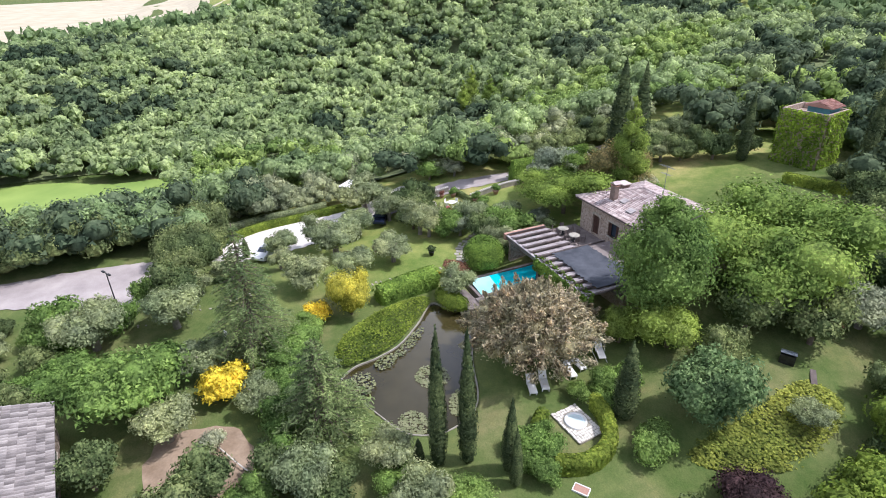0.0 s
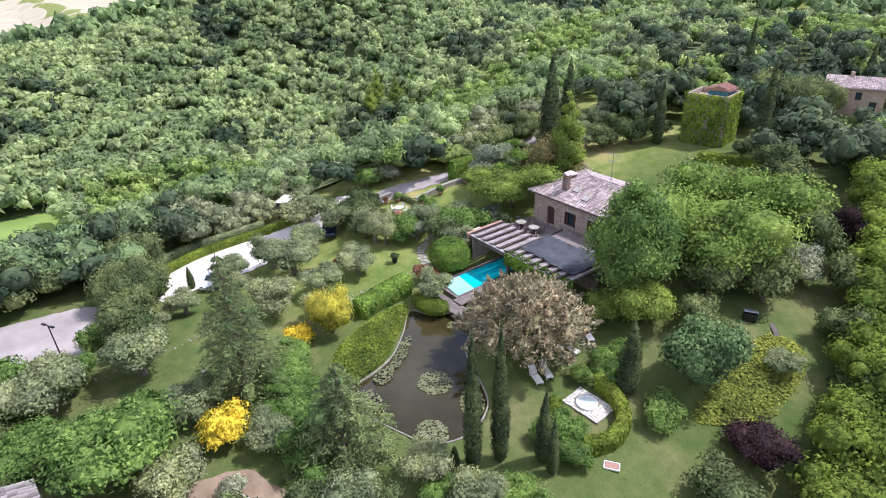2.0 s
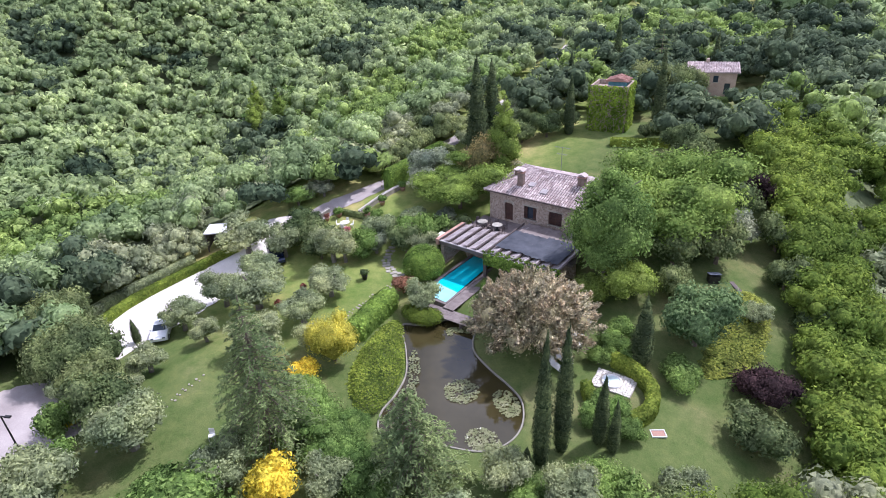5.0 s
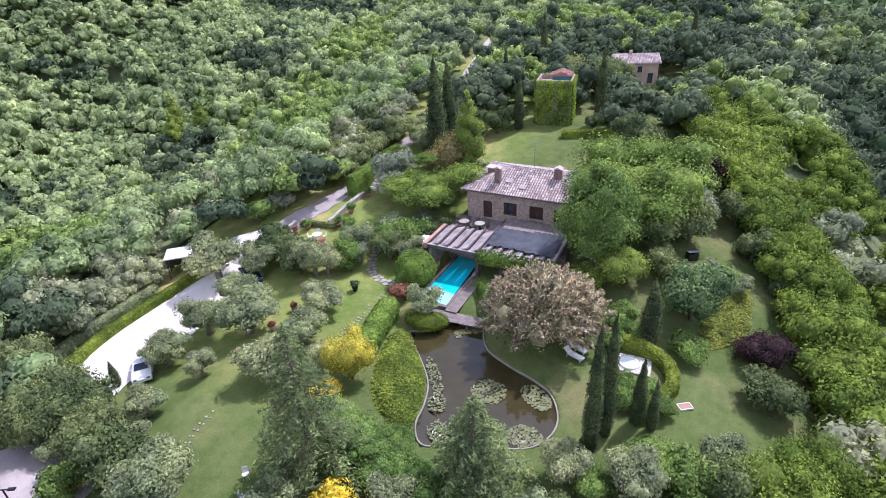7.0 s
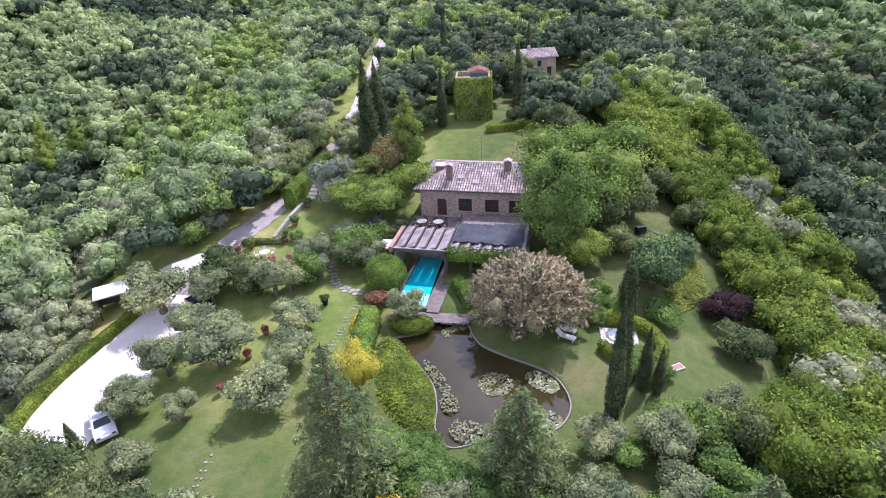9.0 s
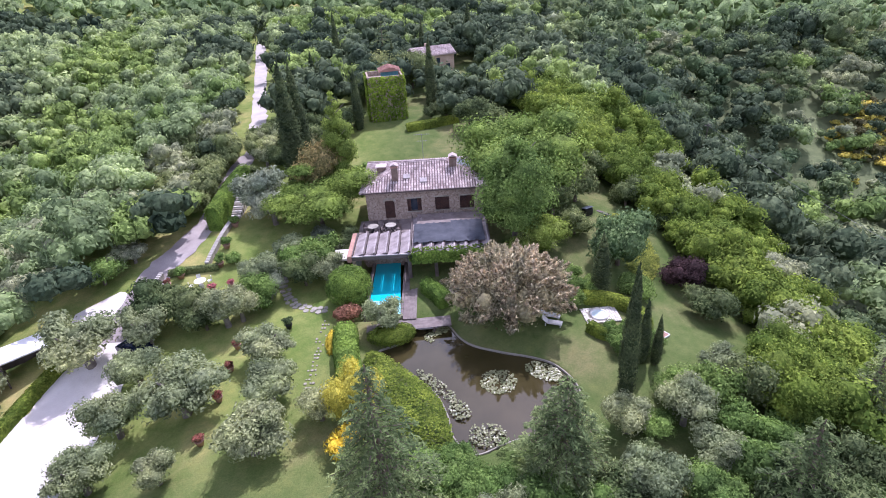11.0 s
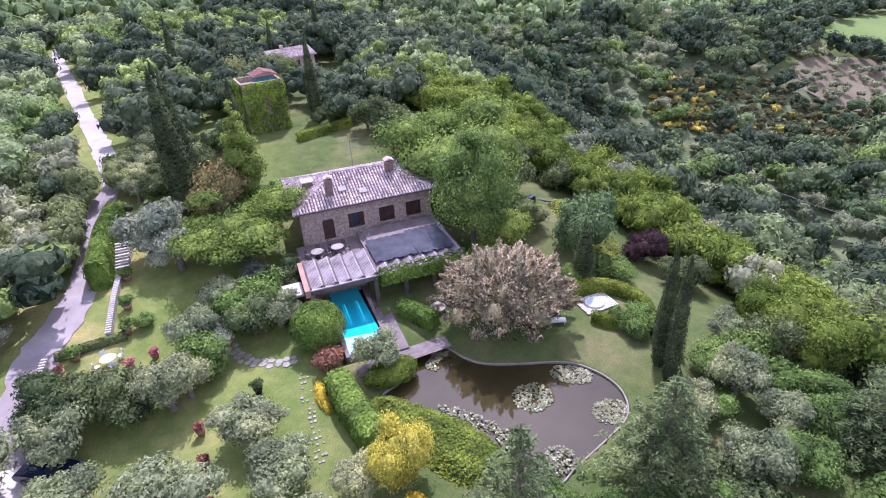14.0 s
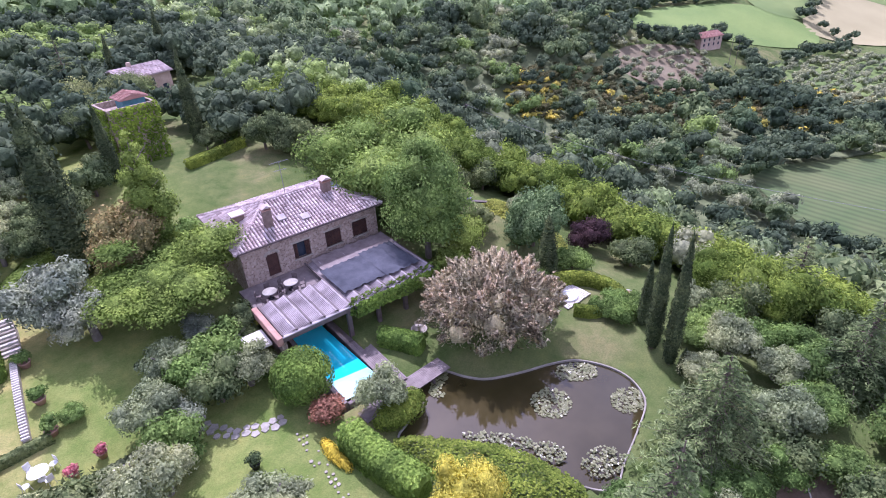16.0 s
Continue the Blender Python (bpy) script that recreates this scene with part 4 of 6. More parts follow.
def wall_leaves(x0, x1, y0, y1, z0, z1, n, size, r):
    """Leaves over the four sides of a block."""
    w, d = x1 - x0, y1 - y0
    s, face = r.uniform(0, 1, n), r.choice(4, n, p=np.array([w, w, d, d]) / (2 * (w + d)))
    z = r.uniform(z0, z1, n)
    px = np.choose(face, [x0 + w * s, x0 + w * s, np.full(n, x0), np.full(n, x1)])
    py = np.choose(face, [np.full(n, y0), np.full(n, y1), y0 + d * s, y0 + d * s])
    nor = np.choose(face[:, None], [np.tile(v, (n, 1)) for v in ((0, -1.0, 0.35), (0, 1.0, 0.35), (-1.0, 0, 0.35), (1.0, 0, 0.35))])
    at = np.stack([px, py, z], 1) + nor * r.uniform(0.02, 0.4, n)[:, None]
    nor = nor + unit(n, r) * 0.55
    nor /= np.linalg.norm(nor, axis=1)[:, None]
    return leaf_quads(at, nor, size, 0.75, r)


v, q = wall_leaves(TX0, TX1, TY0, TY1, T0 - 0.2, T1 + 0.7, 7000, 0.17, rng)
part("ivy", big_mesh("ivy", v, q, np.zeros((0, 3), int), TOWERIVY), TOWERIVY, tower)
tower.matrix_basis = Matrix.Translation((-1.8, 33.5, 0)) @ Matrix.Rotation(radians(9), 4, "Z") @ Matrix.Translation((1.8, -33.5, 0))
v, q = wall_leaves(6.0, 14.5, -9.95, -9.6, 3.2, 4.55, 2600, 0.14, rng)
hang = tagged(part("hanging_ivy", big_mesh("ivy", v, q, np.zeros((0, 3), int), CLIPPED), CLIPPED), "dense green creeper hanging along the pergola edge", "creeper")

# ---- garden plants ----


def plant(name, label, category, trunk_bm, bark, crown, leaf, at, scale, group="", turn=None, more=()):
    """A tree or shrub: trunk and crown under one Empty at its foot. more: further crowns (name, arrays, material)."""
    ob = new(name)
    ob.matrix_basis = pose(*at, 0, 0, random.uniform(0, 360) if turn is None else turn) @ Matrix.Diagonal((*scale, 1))
    tagged(ob, label, category, group)
    if trunk_bm:
        part("trunk", trunk_bm, bark, ob)
    for nm, (v, q, t), m in (("crown", crown, leaf), *more):
        part(nm, big_mesh(nm, v, q, t, m), m, ob)
    return ob


def repeat(models, places, base=1.0, sink=0.0, stretch=(0.9, 1.15)):
    """Copies of model plants at places (x, y, radius); the models themselves take the first places."""
    poses = []
    for x, y, r in places:
        s = r / base
        poses.append(pose(x, y, level(x, y) - sink, 0, 0, random.uniform(0, 360)) @ Matrix.Diagonal((s, s, s * random.uniform(*stretch), 1)))
    for k in range(len(models), len(places)):
        copy_thing(models[k % len(models)], poses[k])
    for model, m in zip(models, poses):
        model.matrix_basis = m


def olive_model(leaf, label, n=2300, size=0.072):
    lumps = [(x * 0.95, y * 0.95, z * 0.85 + 0.82, a * 0.92, b * 0.92, c * 0.92) for x, y, z, a, b, c in heap(rng, 9, 0.62, 0.42, 0.8)]
    bm = limbs(bmesh.new(), 0.95, 0.4, 0.13, 4, rng, 0.12)
    return plant("olive_tree", label, "olive tree", bm, GREYBARK, crown_of(lumps, n, size, 0.5, 0.7), leaf, (0, 0, 0), (1, 1, 1), "garden olives")


OLIVES = [(-24.0, -19.2, 3.5), (-18.2, -21.9, 2.2), (-12.2, -26.5, 3.2), (-17.6, -27.3, 2.3), (-5.0, -31.5, 2.6), (-5.1, -26.2, 2.2), (-6.4, -21.2, 2.2), (-12.0, -15.6, 2.4),
          (-19.2, -17.2, 2.2), (-10.2, -9.3, 2.1), (-8.0, -5.4, 1.9), (-0.6, -28.6, 1.7), (-3.2, -9.3, 2.0), (-10.9, -14.8, 1.9),
          (-17.7, -32.4, 2.1), (-11.4, -33.2, 1.4), (-11.6, -38.9, 1.8), (-2.6, -51.3, 3.0), (5.6, -42.4, 2.0), (12.4, -45.2, 2.2), (12.2, -38.6, 1.7), (21.7, -31.5, 1.7),
          (31.3, -3.2, 1.3), (-3.0, -44.4, 2.8), (3.5, -17.6, 1.9)]
repeat([olive_model(OLIVE, "grey-green olive tree with a rounded open crown on the lawn") for _ in range(4)], [(x, y, 1.12 * r) for x, y, r in OLIVES])
SILVERS = [(-13.6, 6.0, 3.6), (-11.4, 2.6, 3.2), (-26.2, -4.1, 1.8), (26.5, 9.5, 2.7), (-9.0, -11.3, 1.8), (14.7, -42.4, 1.2)]
repeat([olive_model(SILVER, "silvery shrub-like olive tree with pale leaves") for _ in range(2)], SILVERS)


def bush_model(name, label, category, leaf, n=1500, size=0.1, squash=0.85, k=8, lift=0.7, slim=0.62, trunk=0.09, group="", spread=0.55, lump=0.5, tilt=0.75, more=()):
    lumps = [(x, y, z + lift, a, b, c) for x, y, z, a, b, c in heap(rng, k, spread, lump, squash)]
    bm = limbs(bmesh.new(), lift, 0.3, trunk, 4, rng, 0.05)
    return plant(name, label, category, bm, BARK, crown_of(lumps, n, size, slim, tilt), leaf, (0, 0, 0), (1, 1, 1), group, 0.0, more)


repeat([bush_model("evergreen_tree", "dense dark evergreen tree with a rounded crown", "tree", DARKLEAF, 1900, 0.08) for _ in range(3)],
       [(-16.3, -13.9, 2.8), (-19.9, -14.4, 2.3), (-14.2, -15.6, 2.2), (-5.6, -9.6, 2.3), (-21.3, -10.6, 1.5), (30.5, 10.9, 2.6), (32.6, 4.4, 2.2), (35.8, -0.6, 1.8),
        (14.8, -49.9, 2.1), (18.7, -43.2, 2.1), (-7.9, -44.0, 2.4), (26.0, 4.1, 2.9), (34.5, -16.5, 2.4), (-1.5, -4.2, 1.5), (22.6, 0.6, 2.7), (24.2, -3.6, 2.0), (25.0, 15.0, 2.9), (14.5, 28.0, 2.7), (17.2, 25.4, 2.9), (18.8, 21.6, 2.6), (10.8, 33.4, 2.4), (-6.4, 27.6, 2.6), (-9.2, 24.4, 2.4), (-4.6, 31.8, 2.2)])
repeat([bush_model("screen_tree", "tall grey-green oak in a clump by the yard", "tree", SCREEN, 2600, 0.07, 0.95, 11, 0.85, 0.6)], [(-20.8, -40.6, 2.7)])
repeat([bush_model("laurel_tree", "large rounded laurel tree with glossy mid-green leaves", "tree", LAUREL, 4600, 0.05, 0.9, 14, 0.75, 0.6)], [(34.8, -29.6, 3.3), (36.6, -24.2, 2.6)])
repeat([bush_model("magnolia_tree", "glossy green magnolia-like tree in the garden", "tree", GREEN, 2000, 0.09) for _ in range(2)], [(-9.6, -12.9, 2.0), (-28.3, -7.3, 2.4), (-6.2, -54.0, 2.4), (2.3, -45.5, 1.5), (-1.4, 12.4, 2.0)])
repeat([bush_model("round_shrub", "rounded green garden shrub", "shrub", GREEN, 1600, 0.088, 0.9, 6, 0.7) for _ in range(2)],
       [(-4.3, -6.4, 2.5), (-6.7, -7.0, 2.4), (-9.8, -46.9, 1.7), (-4.9, -49.2, 1.8), (28.0, -14.2, 1.7), (21.6, -13.2, 1.3), (21.9, -11.2, 1.3), (25.3, -21.5, 1.4), (24.0, -22.4, 1.3), (26.9, -22.3, 1.1), (25.9, -22.9, 1.1), (23.6, -20.7, 0.9)])
repeat([bush_model("leafy_tree", "green spreading tree with fresh leaves", "tree", GREEN, 2900, 0.057, 0.6, 12, 0.62) for _ in range(2)],
       [(7.4, -48.0, 4.6), (3.0, -53.3, 2.7), (15.1, -37.2, 2.0), (6.7, -35.3, 2.4), (9.9, -36.4, 2.1), (-14.5, -5.2, 0.9), (18.8, -38.6, 1.8), (26.6, -28.5, 2.0), (23.6, -31.5, 1.6)])
repeat([bush_model("acacia_tree", "flat-topped bright green acacia tree beside the lawn", "tree", BRIGHT, 9500, 0.036, 0.42, 14, 0.72, 0.5, 0.05, "", 0.68, 0.36)], [(-5.4, 1.6, 6.2)], 1.0, 0.0, (0.82, 0.83))
repeat([bush_model("brown_shrub", "tall shrub with russet-green foliage", "shrub", RUSSET, 3600, 0.06, 1.0, 11, 0.85)], [(-6.2, 8.2, 3.6), (-6.6, 13.2, 2.4)], 1.0, 0.0, (1.15, 1.2))
repeat([bush_model("yellow_tree", "vivid yellow-leaved garden tree", "tree", YELLOW, 5200, 0.06, 1.25, 15, 1.0, 0.4, 0.09, "", 0.6, 0.36)], [(2.0, -28.6, 2.25)], 1.0, 0.8, (1.28, 1.29))
repeat([bush_model("lavender_bush", "low grey lavender-like bush beside the villa's terrace", "shrub", SILVER, 1300, 0.09, 0.7)], [(-4.6, -2.9, 1.5), (-2.9, -4.6, 1.2), (-5.2, 14.6, 1.6)])
repeat([bush_model("broom_bush", "broom bush covered in orange-yellow flowers", "shrub", GOLD, 900, 0.13, 0.85, 6, 0.7, 0.45)], [(1.6, -32.0, 1.35), (9.0, -41.0, 2.0), (-9.8, -46.1, 0.8)])
repeat([bush_model("plum_tree", "dark purple-leaved plum tree", "tree", PURPLE, 3000, 0.065)], [(33.8, -11.4, 2.2), (27.8, 19.5, 2.4)])
repeat([bush_model("oleander_bush", "red-tinged flowering shrub by the pool", "shrub", ROSY, 1100, 0.12)], [(-0.2, -16.2, 1.35), (25.7, 6.5, 1.1)])
repeat([bush_model("horse_chestnut", "horse chestnut tree with broad blue-green leaves", "tree", CHESTNUT, 5200, 0.062, 1.15, 15, 0.85, 0.7, 0.09, "", 0.58, 0.42)], [(27.7, -9.0, 3.1)])
repeat([bush_model("small_tree", "yellow-green small tree at the villa's corner", "tree", BRIGHT, 2800, 0.06, 0.9, 8, 0.8)], [(20.4, -5.8, 2.7), (17.6, -8.6, 1.8), (-0.9, -2.4, 0.9)])
repeat([bush_model("walnut_tree", "large spreading walnut tree with light green crown", "tree", WALNUT, 11000, 0.033, 0.72, 18, 0.72, 0.6, 0.045, "", 0.62, 0.4)], [(19.8, 6.8, 8.0)], 1.0, 0.8, (0.93, 0.94))


def tall_model(name, label, leaf, height, radius, n, size, lean_top=0.35):
    """A tall leafy tree: lumps stacked round a straight trunk."""
    lumps = []
    for k in range(16):
        u = k / 15
        w = radius * (0.55 + 0.6 * math.sin(math.pi * min(1, u * 1.05) ** 0.8)) * (1 - lean_top * u)
        a = k * 2.4
        lumps.append((math.cos(a) * w * 0.5, math.sin(a) * w * 0.5, height * (0.22 + 0.72 * u), w * 0.62, w * 0.62, w * 0.7))
    bm = bmesh.new()
    tube(bm, (0, 0, -0.3), (0, 0, height * 0.9), radius * 0.09, radius * 0.02, 8)
    for k in range(9):
        a, z = k * 2.4, height * (0.2 + 0.07 * k)
        tube(bm, (0, 0, z), (math.cos(a) * radius * 0.6, math.sin(a) * radius * 0.6, z + radius * 0.5), radius * 0.035, radius * 0.01, 5)
    return plant(name, label, "tree", bm, GREYBARK, crown_of(lumps, n, size, 0.65), leaf, (0, 0, 0), (1, 1, 1), "", 0.0)


lime = tall_model("lime_tree", "tall lime tree with a dense green crown beside the villa", GREEN, 12.4, 4.0, 10000, 0.19)
lime.location = (17.3, -4.6, level(17.3, -4.6))
young = tall_model("poplar_tree", "slender young tree with sparse light leaves", BRIGHT, 14.5, 2.5, 4200, 0.18, 0.6)
young.location = (-3.6, 9.6, level(-3.6, 9.6))
for x, y, h in ((-93, 33, 15), (-88, 36, 12), (-90, 29, 13)):
    m = copy_thing(young, pose(x, y, level(x, y), 0, 0, 40) @ Matrix.Diagonal((0.95, 0.95, h / 14.5, 1)))
    m["label"] = "tall poplar standing above the woods"


def tamarisk():
    """A dome of feathery plumes that lean outwards, each a spray of thin leaves along its axis."""
    lumps = []
    for k in range(26):
        a = k * 2.399
        rad = 4.0 * math.sqrt((k + 0.5) / 26)
        lumps.append((rad * math.cos(a), rad * math.sin(a), 1.5 + 2.6 * math.cos(rad / 4.6 * 1.3) + random.uniform(-0.5, 0.3), 1.15, 1.15, 1.2))
    V = []
    for k in range(150):
        a = k * 2.399 + random.uniform(-0.2, 0.2)
        rad = 5.0 * math.sqrt((k + 0.5) / 150) * random.uniform(0.92, 1.06)
        foot = np.array((rad * math.cos(a) * 0.86, rad * math.sin(a) * 0.86, 1.3 + 3.0 * math.cos(min(1.0, rad / 5.2) * 1.4) + random.uniform(-0.35, 0.35)))
        axis_ = np.array((math.cos(a) * rad * 0.2, math.sin(a) * rad * 0.2, 1.05 - 0.11 * rad)) + rng.normal(0, 0.22, 3)
        axis_ /= np.linalg.norm(axis_)
        reach, m = random.uniform(1.0, 1.8), 190
        t = rng.uniform(0, 1, m) ** 0.8
        at = foot + axis_ * (t * reach)[:, None] + rng.normal(0, 1, (m, 3)) * (0.36 * (1.08 - t))[:, None]
        lie = axis_ * 1.0 + rng.normal(0, 0.5, (m, 3)) - (0, 0, 0.25)
        lie /= np.linalg.norm(lie, axis=1)[:, None]
        wide = np.cross(lie, unit(m))
        wide /= np.linalg.norm(wide, axis=1)[:, None] + 1e-9
        s_ = rng.uniform(0.10, 0.2, m)[:, None]
        nor = axis_ * 0.4 + unit(m) * 0.5 + np.array((math.cos(a) * 0.3, math.sin(a) * 0.3, 0.45))
        nor /= np.linalg.norm(nor, axis=1)[:, None]
        tri_ = np.stack([at + lie * s_, at - lie * s_ * 0.7 + wide * s_ * 0.34, at - lie * s_ * 0.7 - wide * s_ * 0.34], 1).reshape(-1, 3)
        V.append(np.concatenate([tri_, np.repeat(nor, 3, 0)], 1))
    V = np.concatenate(V)
    plumes = (V, np.zeros((0, 4), int), np.arange(len(V)).reshape(-1, 3))
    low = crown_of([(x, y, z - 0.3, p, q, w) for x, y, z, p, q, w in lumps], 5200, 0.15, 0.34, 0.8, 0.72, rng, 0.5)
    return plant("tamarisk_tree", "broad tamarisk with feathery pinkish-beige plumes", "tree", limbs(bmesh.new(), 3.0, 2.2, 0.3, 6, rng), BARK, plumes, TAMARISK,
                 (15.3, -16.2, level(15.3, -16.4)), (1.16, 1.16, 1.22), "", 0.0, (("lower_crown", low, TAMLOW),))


tamarisk()


def cypress_model():
    lumps = []
    for k in range(30):
        u = k / 29
        w = 0.5 * (math.sin(math.pi * (0.12 + 0.88 * u) ** 0.75) ** 0.75 + 0.10) * (1 - 0.25 * u)
        lumps.append((random.uniform(-0.03, 0.03), random.uniform(-0.03, 0.03), 0.4 + 9.1 * u, w, w, 0.55))
    at = crown_of(lumps, 2600, 0.11, 0.4, 0.5, 0.94, rng, -1.2, (0.88, 1.1))
    bm = bmesh.new()
    tube(bm, (0, 0, -0.3), (0, 0, 1.2), 0.14, 0.12, 8)
    return plant("cypress_tree", "tall slim dark green Italian cypress", "cypress", bm, BARK, at, CYPRESS, (0, 0, 0), (1, 1, 1), "cypresses", 0.0)


cyp = [cypress_model() for _ in range(2)]
CYPS = [(22.6, -28.3, 11.6, 1.3), (23.2, -26.4, 11.2, 1.35), (24.5, -13.9, 7.0, 1.9), (25.2, -24.2, 6.4, 1.15), (22.2, -29.6, 2.6, 0.8), (-10.6, 13.6, 16.8, 3.4), (-10.0, 16.6, 15.6, 3.0),
        (-3.6, 30.0, 9.8, 1.8), (8.4, 36.8, 13.0, 2.0), (-19.9, -36.4, 3.0, 0.9), (-15.2, 54.6, 9.0, 1.8), (-8.0, 66.6, 8.2, 1.6), (0.3, 63.9, 8.6, 1.6), (17.8, 88, 12, 2.6), (6.4, 79, 10.2, 1.8), (-12.9, 73.2, 13.6, 2.0), (26.3, -24.4, 5.0, 0.9)]
for k, (x, y, h, w) in reversed(list(enumerate(CYPS))):
    m = pose(x, y, level(x, y), 0, 0, k * 77) @ Matrix.Diagonal((w, w, h / 9.9, 1))
    if k < 2:
        cyp[k].matrix_basis = m
    else:
        copy_thing(cyp[k % 2], m)


def conifer(label, at, height, radius, droop, tiers, n_leaf):
    """A layered conifer: whorls of drooping boughs, each a spray of needles."""
    bm, V, Q = bmesh.new(), [], []
    tube(bm, (0, 0, -0.3), (0, 0, height), 0.24, 0.03, 8)
    count = 0
    for i in range(tiers):
        u = (i + 0.6) / tiers
        z, w = height * (0.08 + 0.9 * u), radius * (1 - u) ** 0.8 + 0.25
        m = 8 if u < 0.7 else 6
        for j in range(m):
            a = j * math.tau / m + i * 0.9 + random.uniform(-0.25, 0.25)
            L = w * random.uniform(0.75, 1.15)
            tip = Vector((math.cos(a) * L, math.sin(a) * L, z - droop * L))
            tube(bm, (0, 0, z), tip, 0.05, 0.012, 4)
            k = max(14, int(2.6 * n_leaf * L / radius))
            t = rng.uniform(0.15, 1.05, k) ** 0.8
            side = rng.normal(0, 0.20, k) * L * (1.25 - t)
            p = np.stack([math.cos(a) * L * t - math.sin(a) * side, math.sin(a) * L * t + math.cos(a) * side, z - droop * L * t ** 1.5 + rng.normal(0.05, 0.07, k) - np.abs(side) * 0.25], 1)
            nor = np.tile((0.2 * math.cos(a), 0.2 * math.sin(a), 1.0), (k, 1)) + unit(k) * 0.45
            nor /= np.linalg.norm(nor, axis=1)[:, None]
            v, q = leaf_quads(p, nor, 0.19, 0.24)
            V.append(v)
            Q.append(q + count)
            count += len(v)
    crown = (np.concatenate(V), np.concatenate(Q), np.zeros((0, 3), int))
    return plant("cedar_tree", label, "conifer", bm, BARK, crown, CONIFER, (*at, level(*at)), (1, 1, 1), "", 0.0)


conifer("broad cedar with layered grey-green boughs", (16.4, -34.8), 8.6, 4.0, 0.18, 16, 40)
conifer("slender deodar with drooping light green boughs", (5.2, -38.0), 13.2, 4.5, 0.42, 21, 36)
conifer("dark conifer among the slope trees", (30.0, -38.0), 8.0, 2.8, 0.25, 13, 26)
conifer("dark conifer among the slope trees", (40.0, -30.0), 9.0, 3.2, 0.25, 13, 26)
conifer("cedar standing behind the tower", (-2.0, 69.0), 12.0, 4.5, 0.1, 12, 30)


def mound(name, label, category, lumps, n, size, leaf, at, slim=0.7, tilt=0.45, core=0.93):
    """A clipped bush or hedge: close leaves over smooth lumps."""
    v, q, t = crown_of(lumps, n, size, slim, tilt, core, rng, 0.0, (0.9, 1.07))
    ob = part(name, big_mesh(name, v, q, t, leaf), leaf)
    ob.location = (*at, level(*at))
    return tagged(ob, label, category)


mound("clipped_ball", "large clipped ball of glossy green laurel", "shrub", [(0, 0, 1.7, 2.25, 2.25, 2.2)], 3200, 0.14, CLIPPED, (-0.4, -12.6))


def hedge(label, line, width, height, leaf, density=34, size=0.13):
    """A clipped hedge with a rounded top along a line."""
    p = smooth_loop(line, 6, False)
    seg = np.linalg.norm(np.diff(p, axis=0), axis=1)
    d = np.gradient(p, axis=0)
    d /= np.linalg.norm(d, axis=1)[:, None]
    side = np.stack([-d[:, 1], d[:, 0]], 1)
    prof = [(-1, -0.15), (-1.0, 0.55), (-0.86, 0.84), (-0.5, 0.98), (0, 1.02), (0.5, 0.98), (0.86, 0.84), (1.0, 0.55), (1, -0.15)]
    verts, faces, m = [], [], len(prof)
    zed = ground(p[:, 0], p[:, 1])
    for k in range(len(p)):
        for o, z in prof:
            w, h = (0.55, 0.7) if k in (0, len(p) - 1) else (0.94, 0.96)
            verts.append((*(p[k] + side[k] * o * width / 2 * w), zed[k] + z * height * h))
    for k in range(len(p) - 1):
        faces += [(k * m + j, k * m + j + 1, (k + 1) * m + j + 1, (k + 1) * m + j) for j in range(m - 1)]
    faces += [tuple(range(m)), tuple(range((len(p) - 1) * m, len(p) * m))]
    thing_ = new("hedge")
    tagged(thing_, label, "hedge")
    part("hedge_body", mesh_of("hedge_body", verts, faces), leaf, thing_)
    girth = width + 2 * height
    n = int(seg.sum() * girth * density)
    pick = rng.choice(len(seg), n, p=seg / seg.sum())
    u = rng.uniform(0, 1, n)[:, None]
    base = p[pick] * (1 - u) + p[pick + 1] * u
    t = rng.uniform(0, m - 1, n)
    j = np.minimum(t.astype(int), m - 2)
    f = (t - j)[:, None]
    pr = np.array(prof)
    o = (pr[j] * (1 - f) + pr[j + 1] * f) * (width / 2, height)
    at = np.concatenate([base + side[pick] * o[:, :1], (ground(base[:, 0], base[:, 1]) + o[:, 1])[:, None]], 1)
    nor = np.concatenate([side[pick] * (o[:, :1] / (width / 2)), (o[:, 1] / height)[:, None] ** 3], 1) + unit(n) * 0.5
    nor /= np.linalg.norm(nor, axis=1)[:, None]
    v, q = leaf_quads(at, nor, size, 0.7)
    part("hedge_leaves", big_mesh("hedge_leaves", v, q, np.zeros((0, 3), int), leaf), leaf, thing_)
    return thing_


hedge("thick rounded clipped hedge above the pond", [(-0.1, -18.6), (0.3, -21.5), (1.3, -25.6)], 2.2, 1.9, CLIPPED)
hedge("long low clipped hedge along the gravel drive", [(-25.6, -38.5), (-27.6, -34), (-28.4, -29), (-27.9, -24.5), (-27.0, -20.5), (-26.6, -19)], 1.1, 1.1, IVY)
hedge("second low hedge outside the drive", [(-29.0, -38.5), (-30.6, -33), (-31.0, -28), (-30.4, -23.5)], 1.3, 1.2, OLIVE)
hedge("tall clipped hedge between the lane and the lawn", [(-18.7, 1.6), (-18.9, 6), (-18.9, 10.5), (-18.2, 14.5)], 2.0, 3.1, CLIPPED)
hedge("clipped hedge on the bank beside the lane", [(-17.3, 12.6), (-15.0, 15.6), (-12.8, 18.0)], 2.2, 1.2, BRIGHT)
hedge("low bright hedge at the foot of the ivy tower", [(4.2, 28.4), (8, 29.5), (12.6, 31.2)], 1.5, 1.2, IVY)
